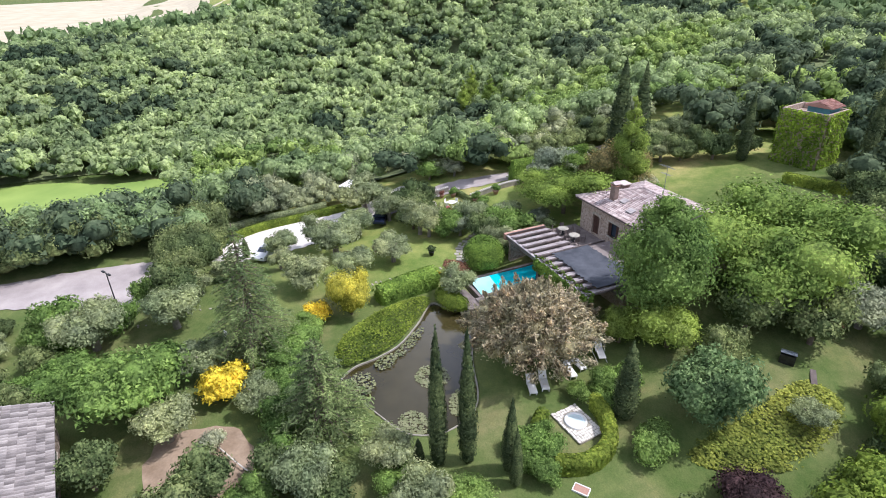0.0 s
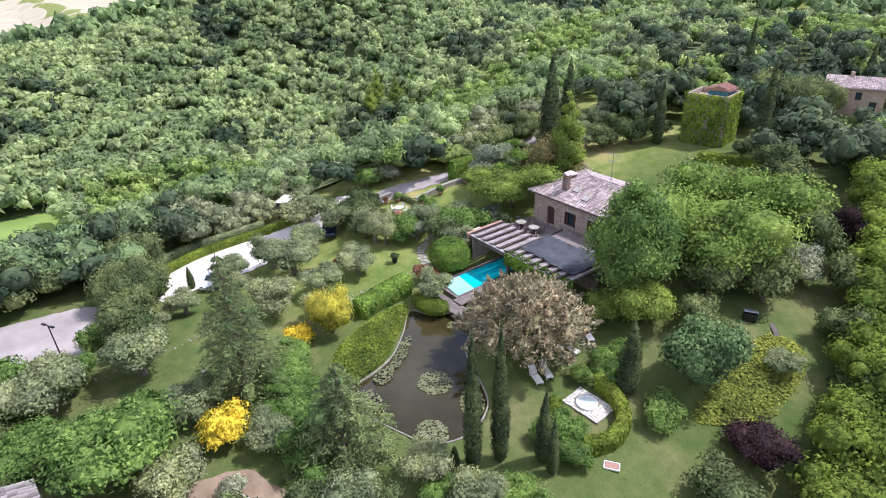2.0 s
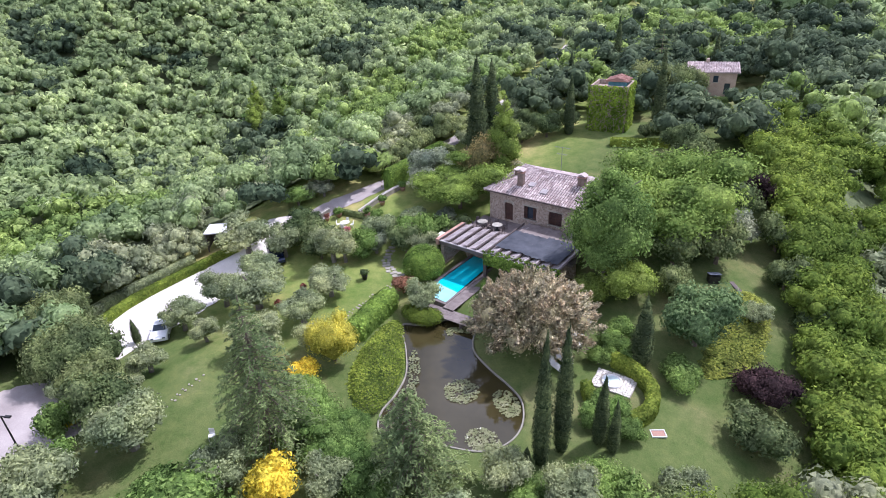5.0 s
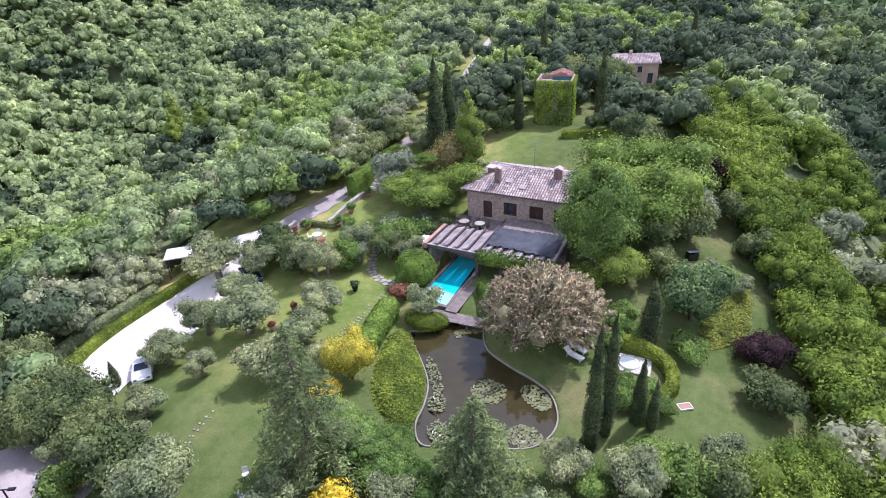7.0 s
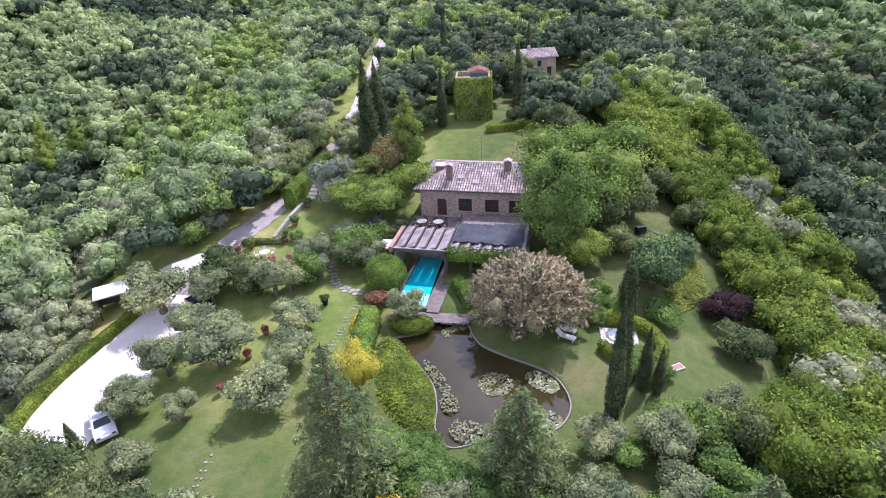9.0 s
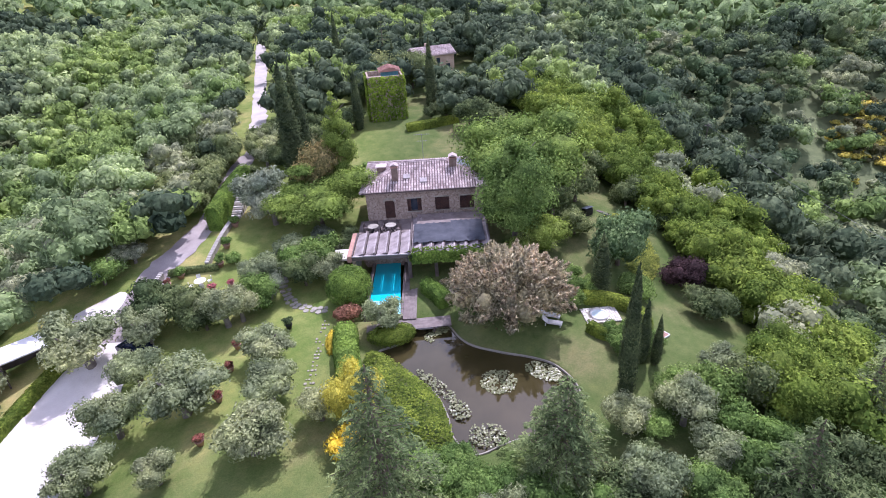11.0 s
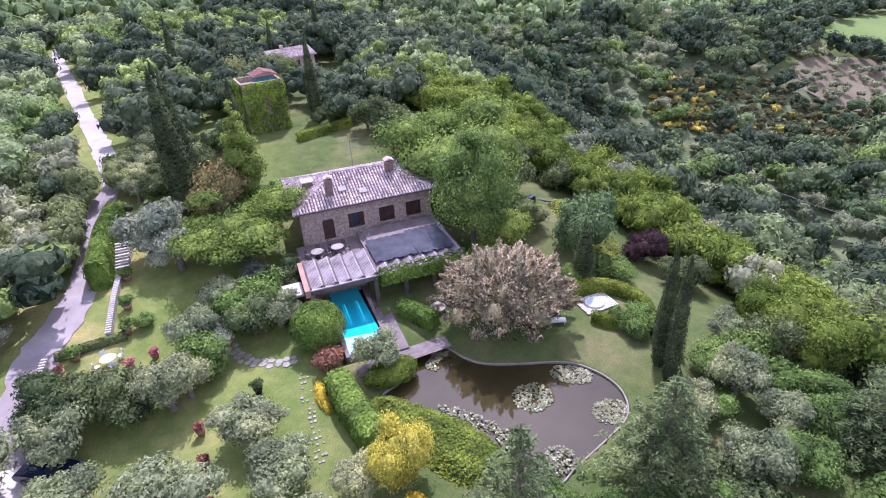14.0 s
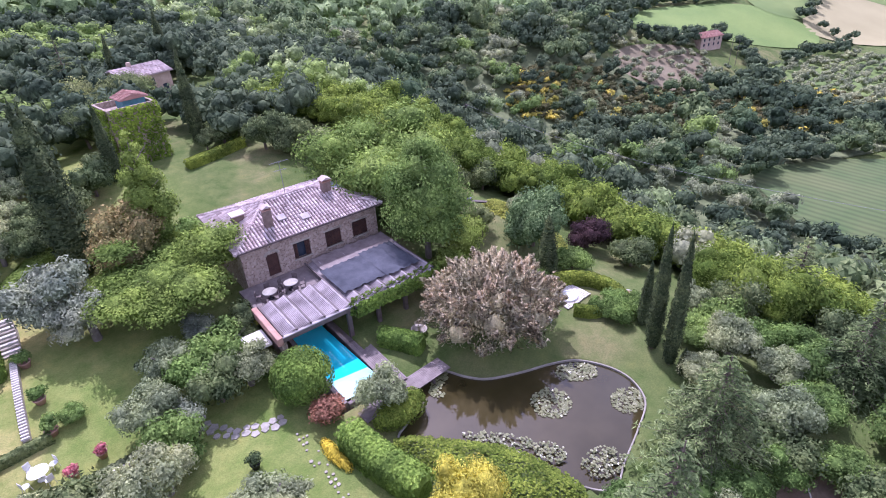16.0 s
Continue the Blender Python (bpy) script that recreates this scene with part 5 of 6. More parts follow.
hedge("low hedge behind the white garden table", [(-21.4, -6.7), (-19, -6.3), (-16.0, -6.0)], 0.7, 0.7, DARKLEAF)
hedge("low grey hedge along the terrace wall", [(-18.6, -9.6), (-16.2, -10.7), (-13.5, -10.9), (-10.6, -10.7)], 0.7, 0.6, OLIVE)
hedge("creeper-covered hedge round the hot tub", [(22.6, -15.2), (24.6, -15.6), (26.6, -17.0), (27.2, -19.4), (26.4, -21.4)], 1.1, 1.3, IVY)
hedge("creeper-covered hedge round the hot tub", [(22.0, -19.4), (23.0, -20.6), (24.4, -21.2)], 1.0, 1.0, IVY)
hedge("clipped green hedge beside the pool deck", [(7.2, -11.2), (8.2, -12.6), (9.4, -14.4)], 1.7, 1.3, CLIPPED)


def carpet(name, label, outline, top, leaf, density, size, flat=0.45):
    """Low creeper over a bank: leaves on a gentle swell inside an outline."""
    loop = smooth_loop(outline, 6)
    lo, hi = loop.min(0), loop.max(0)
    n = int(density * (hi - lo).prod())
    p = rng.uniform(lo, hi, (n, 2))
    p = p[inside(p[:, 0], p[:, 1], loop)]
    edge = np.sqrt(((p[:, None] - loop[None]) ** 2).sum(-1)).min(1)
    swell = top * ss(edge, 0, 1.6)
    at = np.concatenate([p, (np.maximum(ground(p[:, 0], p[:, 1]) - 0.25, 0.15) + swell + rng.uniform(0, 0.14, len(p)))[:, None]], 1)
    nor = np.array((0, 0, 1.0)) + unit(len(p)) * flat
    nor /= np.linalg.norm(nor, axis=1)[:, None]
    v, q = leaf_quads(at, nor, size, 0.8)
    return tagged(part(name, big_mesh(name, v, q, np.zeros((0, 3), int), leaf), leaf), label, "ground cover", kind="stuff")


carpet("ivy_bank", "bright creeper carpet covering the bank of the pond", [(1.8, -21.0), (3.2, -20.7), (5.5, -23.1), (7.9, -26.0), (8.9, -28.6), (9.2, -31.4), (7.0, -32.0), (4.2, -29.6), (2.2, -25.4)], 1.0, IVY, 110, 0.1)
carpet("ivy_bed", "yellow-green leafy bed under the chestnut tree", [(28.6, -11.8), (30.8, -11.2), (33.0, -7.0), (33.2, -2.5), (31.2, 1.4), (28.2, 0.2), (28.2, -5)], 0.6, BEDLEAF, 110, 0.12)
mound("ivy_mound", "low mound of creeper between pool and pond", "shrub", [(0, 0, 0.2, 2.1, 1.3, 1.0), (1.0, 0.6, 0.1, 1.3, 1.0, 0.8)], 1500, 0.13, IVY, (4.0, -18.9))

# ---- planting that fills the garden's edges ----
FILL = np.array([(21, -33), (28, -25), (35, -22), (37, -30), (40, -50), (26, -62), (21, -48), (19, -38)])


def fill_with(models, region, step, r0, r1, skip=()):
    lo, hi = region.min(0), region.max(0)
    gx_, gy_ = np.meshgrid(np.arange(lo[0], hi[0], step), np.arange(lo[1], hi[1], step))
    p = np.stack([gx_.ravel(), gy_.ravel()], 1) + rng.uniform(-0.4, 0.4, (gx_.size, 2)) * step
    p = p[inside(p[:, 0], p[:, 1], region)]
    for x, y in p:
        if all((x - a) ** 2 + (y - b) ** 2 > c * c for a, b, c in skip):
            o = models[rng.integers(len(models))]
            r = rng.uniform(r0, r1) / o.scale.x
            copy_thing(o, pose(x, y, level(x, y), 0, 0, rng.uniform(0, 360)) @ Matrix.Diagonal((r, r, r * rng.uniform(0.9, 1.2), 1)))


def first(name, k=0):
    return bpy.data.objects[name if not k else f"{name}.{k:03d}"]


MIX = [first("olive_tree"), first("evergreen_tree"), first("round_shrub"), first("leafy_tree"), first("evergreen_tree", 1), first("olive_tree", 1)]
fill_with(MIX, FILL, 3.4, 1.5, 2.4, [(28.8, -19.5, 2), (36.5, -24, 2)])
fill_with([first("leafy_tree"), first("round_shrub"), first("leafy_tree", 1)], np.array([(2.5, -33), (9, -33), (14, -34), (14, -38), (8, -40), (3, -36)]), 2.3, 1.1, 1.7, [(4.2, -38.6, 1.5), (8.7, -41.1, 2)])
fill_with([first("olive_tree"), first("evergreen_tree"), first("olive_tree", 2)], np.array([(-17.5, -42), (-9, -40.5), (-6.5, -42), (-9, -45), (-17.5, -46)]), 3.2, 1.5, 2.2)
fill_with([first("evergreen_tree"), first("round_shrub"), first("olive_tree")], np.array([(-4, -54), (6, -52), (7, -60), (-10, -66), (-11, -57)]), 3.2, 1.3, 2.0)
fill_with([first("evergreen_tree", 2), first("olive_tree", 3)], np.array([(-13, 16), (-11, 19), (-10, 31), (-14, 33), (-17, 30), (-17.5, 18)]), 3.3, 1.8, 2.6, [(-10.6, 13.6, 2.5), (-10, 16.6, 2.5)])
fill_with([first("evergreen_tree", 2), first("olive_tree", 3), first("round_shrub", 1)], np.array([(-7, 31), (16, 33), (15, 36), (-7, 34.5)]), 2.6, 1.0, 1.7, [(1, 33, 6.2)])
for x, y, q in [(2.0, 56.0, 3.4), (5.6, 60.0, 3.0), (4.4, 56.5, 3.2), (7.2, 62.2, 2.7), (-1.5, 58.5, 3.3), (0.5, 49.0, 3.0), (-4.0, 46.0, 2.8), (-18.5, -42.6, 2.8), (-14.8, -42.0, 2.6), (-11.3, -43.4, 2.3), (-16.4, -44.6, 2.3), (-26.6, -40.0, 2.8), (-23.2, -42.2, 2.8)]:
    o = first("screen_tree")
    copy_thing(o, pose(x, y, level(x, y), 0, 0, x * 50) @ Matrix.Diagonal((q / o.scale.x, q / o.scale.x, q * 1.2 / o.scale.x, 1)))
fill_with([first("round_shrub"), first("evergreen_tree")], np.array([(-3.5, -4.2), (-1.2, -4.2), (-1.2, -9.5), (-3.2, -10.5)]), 1.8, 0.7, 1.1)
fill_with([first("round_shrub"), first("round_shrub", 1)], np.array([(20.5, -12.5), (23.5, -12), (24.5, -15), (21.5, -16)]), 1.6, 0.7, 1.1)

# ---- pond life ----
PAD = plain("lily_pad", (0.12, 0.14, 0.055), (0.26, 0.265, 0.13), 1.5, 0.26, 0, 0.0, 6)


def pads(x, y, rx, ry, turn, n, raised=0.0):
    bm = bmesh.new()
    for _ in range(int(n * 2.0)):
        a, r = random.uniform(0, math.tau), math.sqrt(random.random())
        p = Matrix.Rotation(radians(turn), 3, "Z") @ Vector((rx * r * math.cos(a), ry * r * math.sin(a), 0))
        s, z = random.uniform(0.055, 0.12), 0.015 + random.uniform(0, 0.05) + raised * random.random()
        ring = [bm.verts.new((x + p.x + s * math.cos(t), y + p.y + s * math.sin(t), z + random.uniform(0, 0.03))) for t in np.linspace(0.25, math.tau - 0.25, 8)]
        bm.faces.new([bm.verts.new((x + p.x, y + p.y, z - 0.004)), *ring])
    tagged(part("lily_pads", bm, PAD), "round patch of pale water lily pads on the pond", "water lilies", kind="stuff")


pads(13.3, -24.8, 1.55, 1.45, 0, 190)
pads(17.2, -23.9, 1.7, 1.0, -35, 170)
pads(17.7, -28.3, 1.4, 1.2, 0, 150)
pads(8.5, -17.5, 1.0, 0.55, 20, 60)
pads(7.6, -18.4, 0.5, 0.7, 0, 30)
pads(8.2, -25.0, 2.8, 0.55, -52, 90, 0.2)
pads(9.9, -27.9, 1.1, 0.8, -60, 60, 0.3)
pads(11.9, -30.6, 1.5, 1.1, -15, 110, 0.35)


def urn_with(x, y, leaf, size, label, pot=TERRA, category="potted plant", r_pot=0.32):
    t = thing("potted_plant", (x, y, level(x, y)), label, category, "garden pots")
    part("pot", lathe(bmesh.new(), [(0.0, 0), (r_pot * 0.7, 0), (r_pot, 0.42), (r_pot * 1.12, 0.46), (r_pot * 1.12, 0.54), (r_pot * 0.9, 0.54), (r_pot * 0.85, 0.42), (0, 0.42)], 14), pot, t, smooth=True)
    v, q, f = crown_of([(a * size, b * size, c * size + 0.5 + size * 0.5, d * size, e * size, g * size) for a, b, c, d, e, g in heap(rng, 5, 0.4, 0.55, 0.8)], 260, size * 0.17, 0.7, 0.7)
    part("plant", big_mesh("plant", v, q, f, leaf), leaf, t)


for x, y in ((-10.1, -19.1), (-9.8, -22.2), (-9.6, -25.8), (-9.5, -30.3), (-20.7, -8.6), (-16.9, 11.4)):
    urn_with(x, y, FLOWER, 0.48, "terracotta urn full of red flowers")
for x, y in ((-13.6, -9.3), (-15.4, -9.9)):
    urn_with(x, y, PINKFL, 0.5, "low pot of pink flowers on the lawn edge")
for x, y in ((-16.1, -2.3), (-15.9, -5.6), (-16.5, 2.6), (-19.8, -7.2)):
    urn_with(x, y, GREEN, 0.75, "terracotta pot with a leafy lemon tree", TERRA, "potted tree", 0.4)
urn_with(-5.9, -16.6, DARKLEAF, 0.6, "small dark topiary ball on a pot on the lawn", IRON)
urn_with(-0.9, -4.4, YELLOW, 0.8, "yellow-leaved shrub in a pot by the terrace")
mound("flower_bed", "bed of yellow and orange flowers by the hedge", "flowers", [(0, 0, 0.1, 0.5, 1.5, 0.5), (0.2, -1.2, 0.1, 0.45, 0.9, 0.45)], 420, 0.1, GOLD, (-1.5, -18.9))
mound("lavender_bed", "grey-mauve lavender bed below the terrace", "flowers", [(0, 0, 0.2, 1.2, 0.8, 0.6), (1.0, -0.9, 0.2, 0.9, 0.8, 0.6)], 700, 0.1, SILVER, (-4.4, -4.0))

# ---- sun loungers ----


def lounger(head, foot, k):
    d = Vector(foot) - Vector(head)
    turn = math.degrees(math.atan2(d.y, d.x))
    mid = (Vector(head) + Vector(foot)) / 2
    t = thing("sun_lounger", (mid.x, mid.y, level(mid.x, mid.y)), "white slatted sun lounger with raised back on the grass", "sun lounger", "loungers under the tamarisk", turn)
    part("bed", boxed(-0.35, 1.0, -0.33, 0.33, 0.30, 0.36, bevel=0.02), WHITE, t)
    part("backrest", boxed(-0.72, 0.0, -0.33, 0.33, 0, 0.05, bevel=0.02, turn=pose(-0.35, 0, 0.33, 0, 42, 0)), WHITE, t)
    part("cushion", boxed(-0.3, 0.97, -0.3, 0.3, 0.365, 0.42, bevel=0.025), WHITE, t)
    for x in (-0.5, 0.85):
        for y in (-0.27, 0.27):
            part("leg", boxed(x - 0.03, x + 0.03, y - 0.03, y + 0.03, -0.05, 0.3), WHITE, t)


for k, (a, b) in enumerate((((17.9, -18.1), (19.8, -18.8)), ((17.9, -16.9), (19.9, -17.7)), ((17.6, -14.4), (19.5, -14.7)), ((17.2, -13.4), (19.0, -13.4)))):
    lounger(a, b, k)
swing = thing("swing_seat", (18.2, -11.1, level(18.2, -11.1)), "white tilted garden swing lounger on a thin frame", "swing seat", "", 70)
part("seat", boxed(-0.32, 0.32, -0.75, 0.55, 0, 0.06, bevel=0.025, turn=pose(0, 0, 0.55, 12, 0, 0)), WHITE, swing)
part("backrest", boxed(-0.32, 0.32, 0, 0.75, 0, 0.06, bevel=0.025, turn=pose(0, 0.5, 0.66, 48, 0, 0)), WHITE, swing)
for sx in (-0.4, 0.4):
    part("base_rail", tube(bmesh.new(), (sx, -0.8, 0.04), (sx, 0.8, 0.04), 0.03), WHITE, swing)
    part("frame_leg", tube(bmesh.new(), (sx, 0.7, 0.04), (sx, 0.95, 1.55), 0.03), WHITE, swing)
    part("frame_arm", tube(bmesh.new(), (sx, 0.95, 1.55), (sx, 0.0, 0.6), 0.02), WHITE, swing)
part("top_bar", tube(bmesh.new(), (-0.42, 0.95, 1.55), (0.42, 0.95, 1.55), 0.03), WHITE, swing)

# ---- hot tub ----
TUB = (23.5, -17.5)
tz = level(*TUB)
tub = thing("hot_tub", (*TUB, tz), "round white hot tub sunk in pale stone paving", "hot tub", "", 4)
part("paving_bed", boxed(-1.45, 1.85, -1.15, 1.15, -0.4, 0.125, bevel=0.03), STONE, tub)
part("tub_rim", lathe(bmesh.new(), [(0.86, 0.1), (0.86, 0.24), (0.8, 0.28), (0.7, 0.28), (0.66, 0.2), (0.64, 0.1)], 28), WHITE, tub, smooth=True)
part("tub_water", lathe(bmesh.new(), [(0.0, 0.2), (0.67, 0.2)], 28), TUBWATER, tub)
cobble = boxed(-0.108, 0.108, -0.1, 0.1, 0.09, 0.15, bevel=0.02)
cob_mesh = bpy.data.meshes.new("paving_stone")
cobble.to_mesh(cob_mesh)
cobble.free()
cob_mesh.materials.append(CREAM)
for i in range(14):
    for j in range(11):
        x, y = -1.38 + i * 0.238 + random.uniform(-0.04, 0.04), -1.07 + j * 0.214 + random.uniform(-0.04, 0.04)
        if math.hypot(x, y) > 0.98:
            o = part("paving_stone", cob_mesh, None, tub)
            o.matrix_basis = pose(x, y, 0, 0, 0, random.uniform(-25, 25)) @ Matrix.Diagonal((random.uniform(0.85, 1.1), random.uniform(0.85, 1.1), 1, 1))
board = thing("framed_panel", (28.4, -20.6, level(28.4, -20.6)), "red panel in a white frame lying on the grass", "panel", "", 35)
part("panel", boxed(-0.48, 0.48, -0.28, 0.28, 0.05, 0.1), TERRA, board)
for args in ((-0.55, 0.55, -0.36, -0.285), (-0.55, 0.55, 0.285, 0.36), (-0.55, -0.485, -0.283, 0.283), (0.485, 0.55, -0.283, 0.283)):
    part("frame_bar", boxed(*args, 0.0, 0.14, bevel=0.01), WHITE, board)

# ---- white table set, chairs ----


def garden_chair(x, y, z, turn, label="white cast-iron garden chair on the lawn"):
    c = thing("white_chair", (x, y, z), label, "chair", "white garden chairs", turn)
    part("seat", lathe(bmesh.new(), [(0, 0.43), (0.24, 0.43), (0.25, 0.46), (0, 0.47)], 12), WHITE, c)
    part("backrest", boxed(-0.22, 0.22, 0.2, 0.24, 0.47, 0.95, bevel=0.02), WHITE, c)
    for sx in (-0.17, 0.17):
        for sy in (-0.17, 0.17):
            part("leg", tube(bmesh.new(), (sx * 1.2, sy * 1.2, 0), (sx, sy, 0.43), 0.02, 0.02, 6), WHITE, c)


wt = thing("white_table", (-17.1, -8.7, level(-17.1, -8.7)), "white garden table on the upper lawn", "table")
part("tabletop", lathe(bmesh.new(), [(0, 0.70), (0.62, 0.70), (0.64, 0.74), (0, 0.75)], 20), WHITE, wt)
part("pedestal", lathe(bmesh.new(), [(0.28, 0), (0.26, 0.05), (0.06, 0.12), (0.06, 0.7)], 10), WHITE, wt)
for k in range(4):
    a = 0.5 + k * math.tau / 4
    garden_chair(-17.1 + 0.95 * math.cos(a), -8.7 + 0.95 * math.sin(a), level(-17.1, -8.7), math.degrees(a) - 90)
for x, y, a in ((1.0, -40.5, 40), (2.2, -42.0, 120)):
    garden_chair(x, y, level(x, y), a, "white garden chair standing under the trees")
fount = thing("stone_fountain", (10.3, -12.5, level(10.3, -12.5)), "round stone basin fountain with a planted bowl", "fountain")
part("basin", lathe(bmesh.new(), [(0, 0.1), (0.62, 0.1), (0.72, 0.45), (0.62, 0.45), (0.55, 0.25), (0, 0.25)], 18), STONE, fount, smooth=True)
part("bowl_stem", lathe(bmesh.new(), [(0.14, 0.2), (0.1, 0.7), (0.32, 0.85), (0.34, 0.9), (0, 0.88)], 14), STONE, fount, smooth=True)

# ---- walls, steps and paths ----


def stone_wall(label, a, b, height, thick=0.4, cap=True, step=0.28):
    a, b = Vector(a), Vector(b)
    n = int((b - a).length / step)
    turn = math.degrees(math.atan2((b - a).y, (b - a).x))
    w = thing("garden_wall", (0, 0, 0), label, "wall")
    w["kind"] = "structure"
    cap_mesh = bpy.data.meshes.new("coping_brick")
    bm = boxed(-step * 0.27, step * 0.27, -thick * 0.62, thick * 0.62, 0, 0.12, bevel=0.02)
    bm.to_mesh(cap_mesh)
    bm.free()
    cap_mesh.materials.append(CREAM)
    body = bmesh.new()
    for k in range(n):
        p = a.lerp(b, (k + 0.5) / n)
        box(body, -step / 2, step / 2, -thick / 2, thick / 2, -0.6, height, turn=pose(p.x, p.y, level(p.x, p.y), 0, 0, turn))
        if cap:
            o = part("coping_brick", cap_mesh, None, w)
            o.matrix_basis = pose(p.x, p.y, level(p.x, p.y) + height + 0.003, 0, random.uniform(-2, 2), turn)
    part("wall_body", body, STONE, w)


stone_wall("low stone wall with pale brick coping along the lane", (-17.35, -5.7), (-17.15, 3.2), 0.6)
stone_wall("low retaining wall with pale brick coping below the lawn", (-14.9, -11.5), (-10.5, -11.5), 0.55)
stone_wall("low stone gate wall with pale coping", (-22.2, -9.6), (-21.9, -7.0), 0.7)
stone_wall("low stone wall edging the upper lawn", (-20.0, -10.2), (-15.2, -11.3), 0.35, 0.35, False)
steps = thing("garden_steps", (0, 0, 0), "flight of worn garden steps with pale stone treads", "steps")
steps["kind"] = "structure"
s0, s1 = level(-17.2, 4.8), level(-17.2, 4.8) + 1.6
for k in range(10):
    part("step", boxed(-17.9, -16.6, 4.8 + 0.36 * k, 5.16 + 0.36 * k, s0 - 0.4, s0 + 0.16 * (k + 1), bevel=0.02), CREAM if k % 2 else STONE, steps)


def flags(label, rows, width, size, gap, material=FLAG):
    """Irregular paving stones along a line of x, y."""
    path = thing("stone_path", (0, 0, 0), label, "path")
    path["kind"] = "structure"
    p = smooth_loop(rows, 14, False)
    kinds = []
    for _ in range(6):
        n = random.randint(5, 7)
        bm = bmesh.new()
        ring = [bm.verts.new((math.cos(t) * random.uniform(0.42, 0.56), math.sin(t) * random.uniform(0.42, 0.56), 0.05)) for t in np.linspace(0, math.tau, n, endpoint=False)]
        top = bm.faces.new(ring)
        low = bmesh.ops.extrude_face_region(bm, geom=[top])
        for v in low["geom"]:
            if isinstance(v, bmesh.types.BMVert):
                v.co.z -= 0.16
        me = bpy.data.meshes.new("paving_stone")
        bm.to_mesh(me)
        bm.free()
        me.materials.append(material)
        kinds.append(me)
    run, cuts = 0.0, max(1, round(width / size))
    for a, b in zip(p, p[1:]):
        run += float(np.linalg.norm(b - a))
        if run >= size + gap:
            run = 0.0
            d = (b - a) / np.linalg.norm(b - a)
            for j in range(cuts):
                if gap > 0.1 and random.random() < 0.3:
                    continue
                o = (j - (cuts - 1) / 2) * size + random.uniform(-0.3, 0.3) * size
                x, y = b[0] - d[1] * o, b[1] + d[0] * o
                ob = part("paving_stone", random.choice(kinds), None, path)
                s = size * (random.uniform(0.95, 1.35) if gap < 0.1 else random.uniform(0.5, 1.0))
                ob.matrix_basis = pose(x, y, level(x, y) + 0.02, 0, 0, random.uniform(0, 360)) @ Matrix.Diagonal((s, s, 1, 1))


flags("curving path of pale flagstones through the lawn", [(-8.2, -3.6), (-8.7, -6.8), (-8.0, -9.4), (-7.0, -11.6), (-5.9, -12.9), (-4.1, -13.7), (-2.6, -13.9)], 1.1, 0.52, 0.04)
flags("stepping stones crossing the lawn by the hedge", [(-2.3, -14.8), (-2.5, -18.3), (-2.6, -21.5), (-2.4, -25.0)], 0.9, 0.3, 0.12, STONE)
flags("stepping stones through the lower lawn", [(-6.4, -36.0), (-6.0, -38.9), (-5.4, -41.0), (-5.0, -48.0)], 0.6, 0.3, 0.3, STONE)

# ---- cars ----


def car(x, y, turn, paint, label):
    c = thing("car", (x, y, level(x, y) + 0.07), label, "car", "", turn)
    prof = [(-2.1, 0.45), (-2.12, 0.75), (-1.95, 0.92), (-1.35, 0.98), (-0.75, 1.38), (0.35, 1.42), (1.05, 0.98), (1.85, 0.86), (2.1, 0.68), (2.12, 0.42), (1.9, 0.28), (-1.9, 0.28)]
    bm, rings = bmesh.new(), []
    for s, shrink in ((-0.86, 0.86), (-0.78, 1.0), (-0.55, 1.0), (0.55, 1.0), (0.78, 1.0), (0.86, 0.86)):
        rings.append([bm.verts.new((px * (0.97 + 0.03 * shrink), s * (1.0 if pz < 1.0 else 0.8), 0.3 + (pz - 0.3) * (0.9 + 0.1 * shrink))) for px, pz in prof])
    for a, b in zip(rings, rings[1:]):
        for k in range(len(prof)):
            bm.faces.new((a[k], a[(k + 1) % len(prof)], b[(k + 1) % len(prof)], b[k]))
    bm.faces.new(rings[0]), bm.faces.new(rings[-1][::-1])
    bmesh.ops.recalc_face_normals(bm, faces=bm.faces)
    body = part("body", bm, paint, c)
    part("windscreen", mesh_of("windscreen", [(1.0, -0.66, 1.03), (1.0, 0.66, 1.03), (0.42, 0.56, 1.42), (0.42, -0.56, 1.42)], [(0, 1, 2, 3)]), CARGLASS, body)
    part("rear_window", mesh_of("rear_window", [(-1.32, -0.62, 1.02), (-1.32, 0.62, 1.02), (-0.8, 0.54, 1.40), (-0.8, -0.54, 1.40)], [(3, 2, 1, 0)]), CARGLASS, body)
    for s in (-1, 1):
        part("side_window", mesh_of("side_window", [(0.9, s * 0.79, 1.02), (-1.1, s * 0.79, 1.02), (-0.7, s * 0.70, 1.36), (0.3, s * 0.70, 1.36)], [(0, 1, 2, 3)]), CARGLASS, body)
        part("headlight", boxed(1.9, 2.1, s * 0.58 - 0.16, s * 0.58 + 0.16, 0.62, 0.76, bevel=0.03), CARGLASS, body)
        part("mirror", boxed(0.62, 0.78, s * 0.92 - 0.09, s * 0.92 + 0.09, 0.98, 1.1, bevel=0.02), paint, body)
        for wx in (-1.3, 1.32):
            w = part("wheel", tube(bmesh.new(), (wx, s * 0.68, 0.3), (wx, s * 0.87, 0.3), 0.31, 0.31, 18), RUBBER, c)
            part("rim", tube(bmesh.new(), (wx, s * 0.86, 0.3), (wx, s * 0.885, 0.3), 0.19, 0.19, 12), WIRE, w)


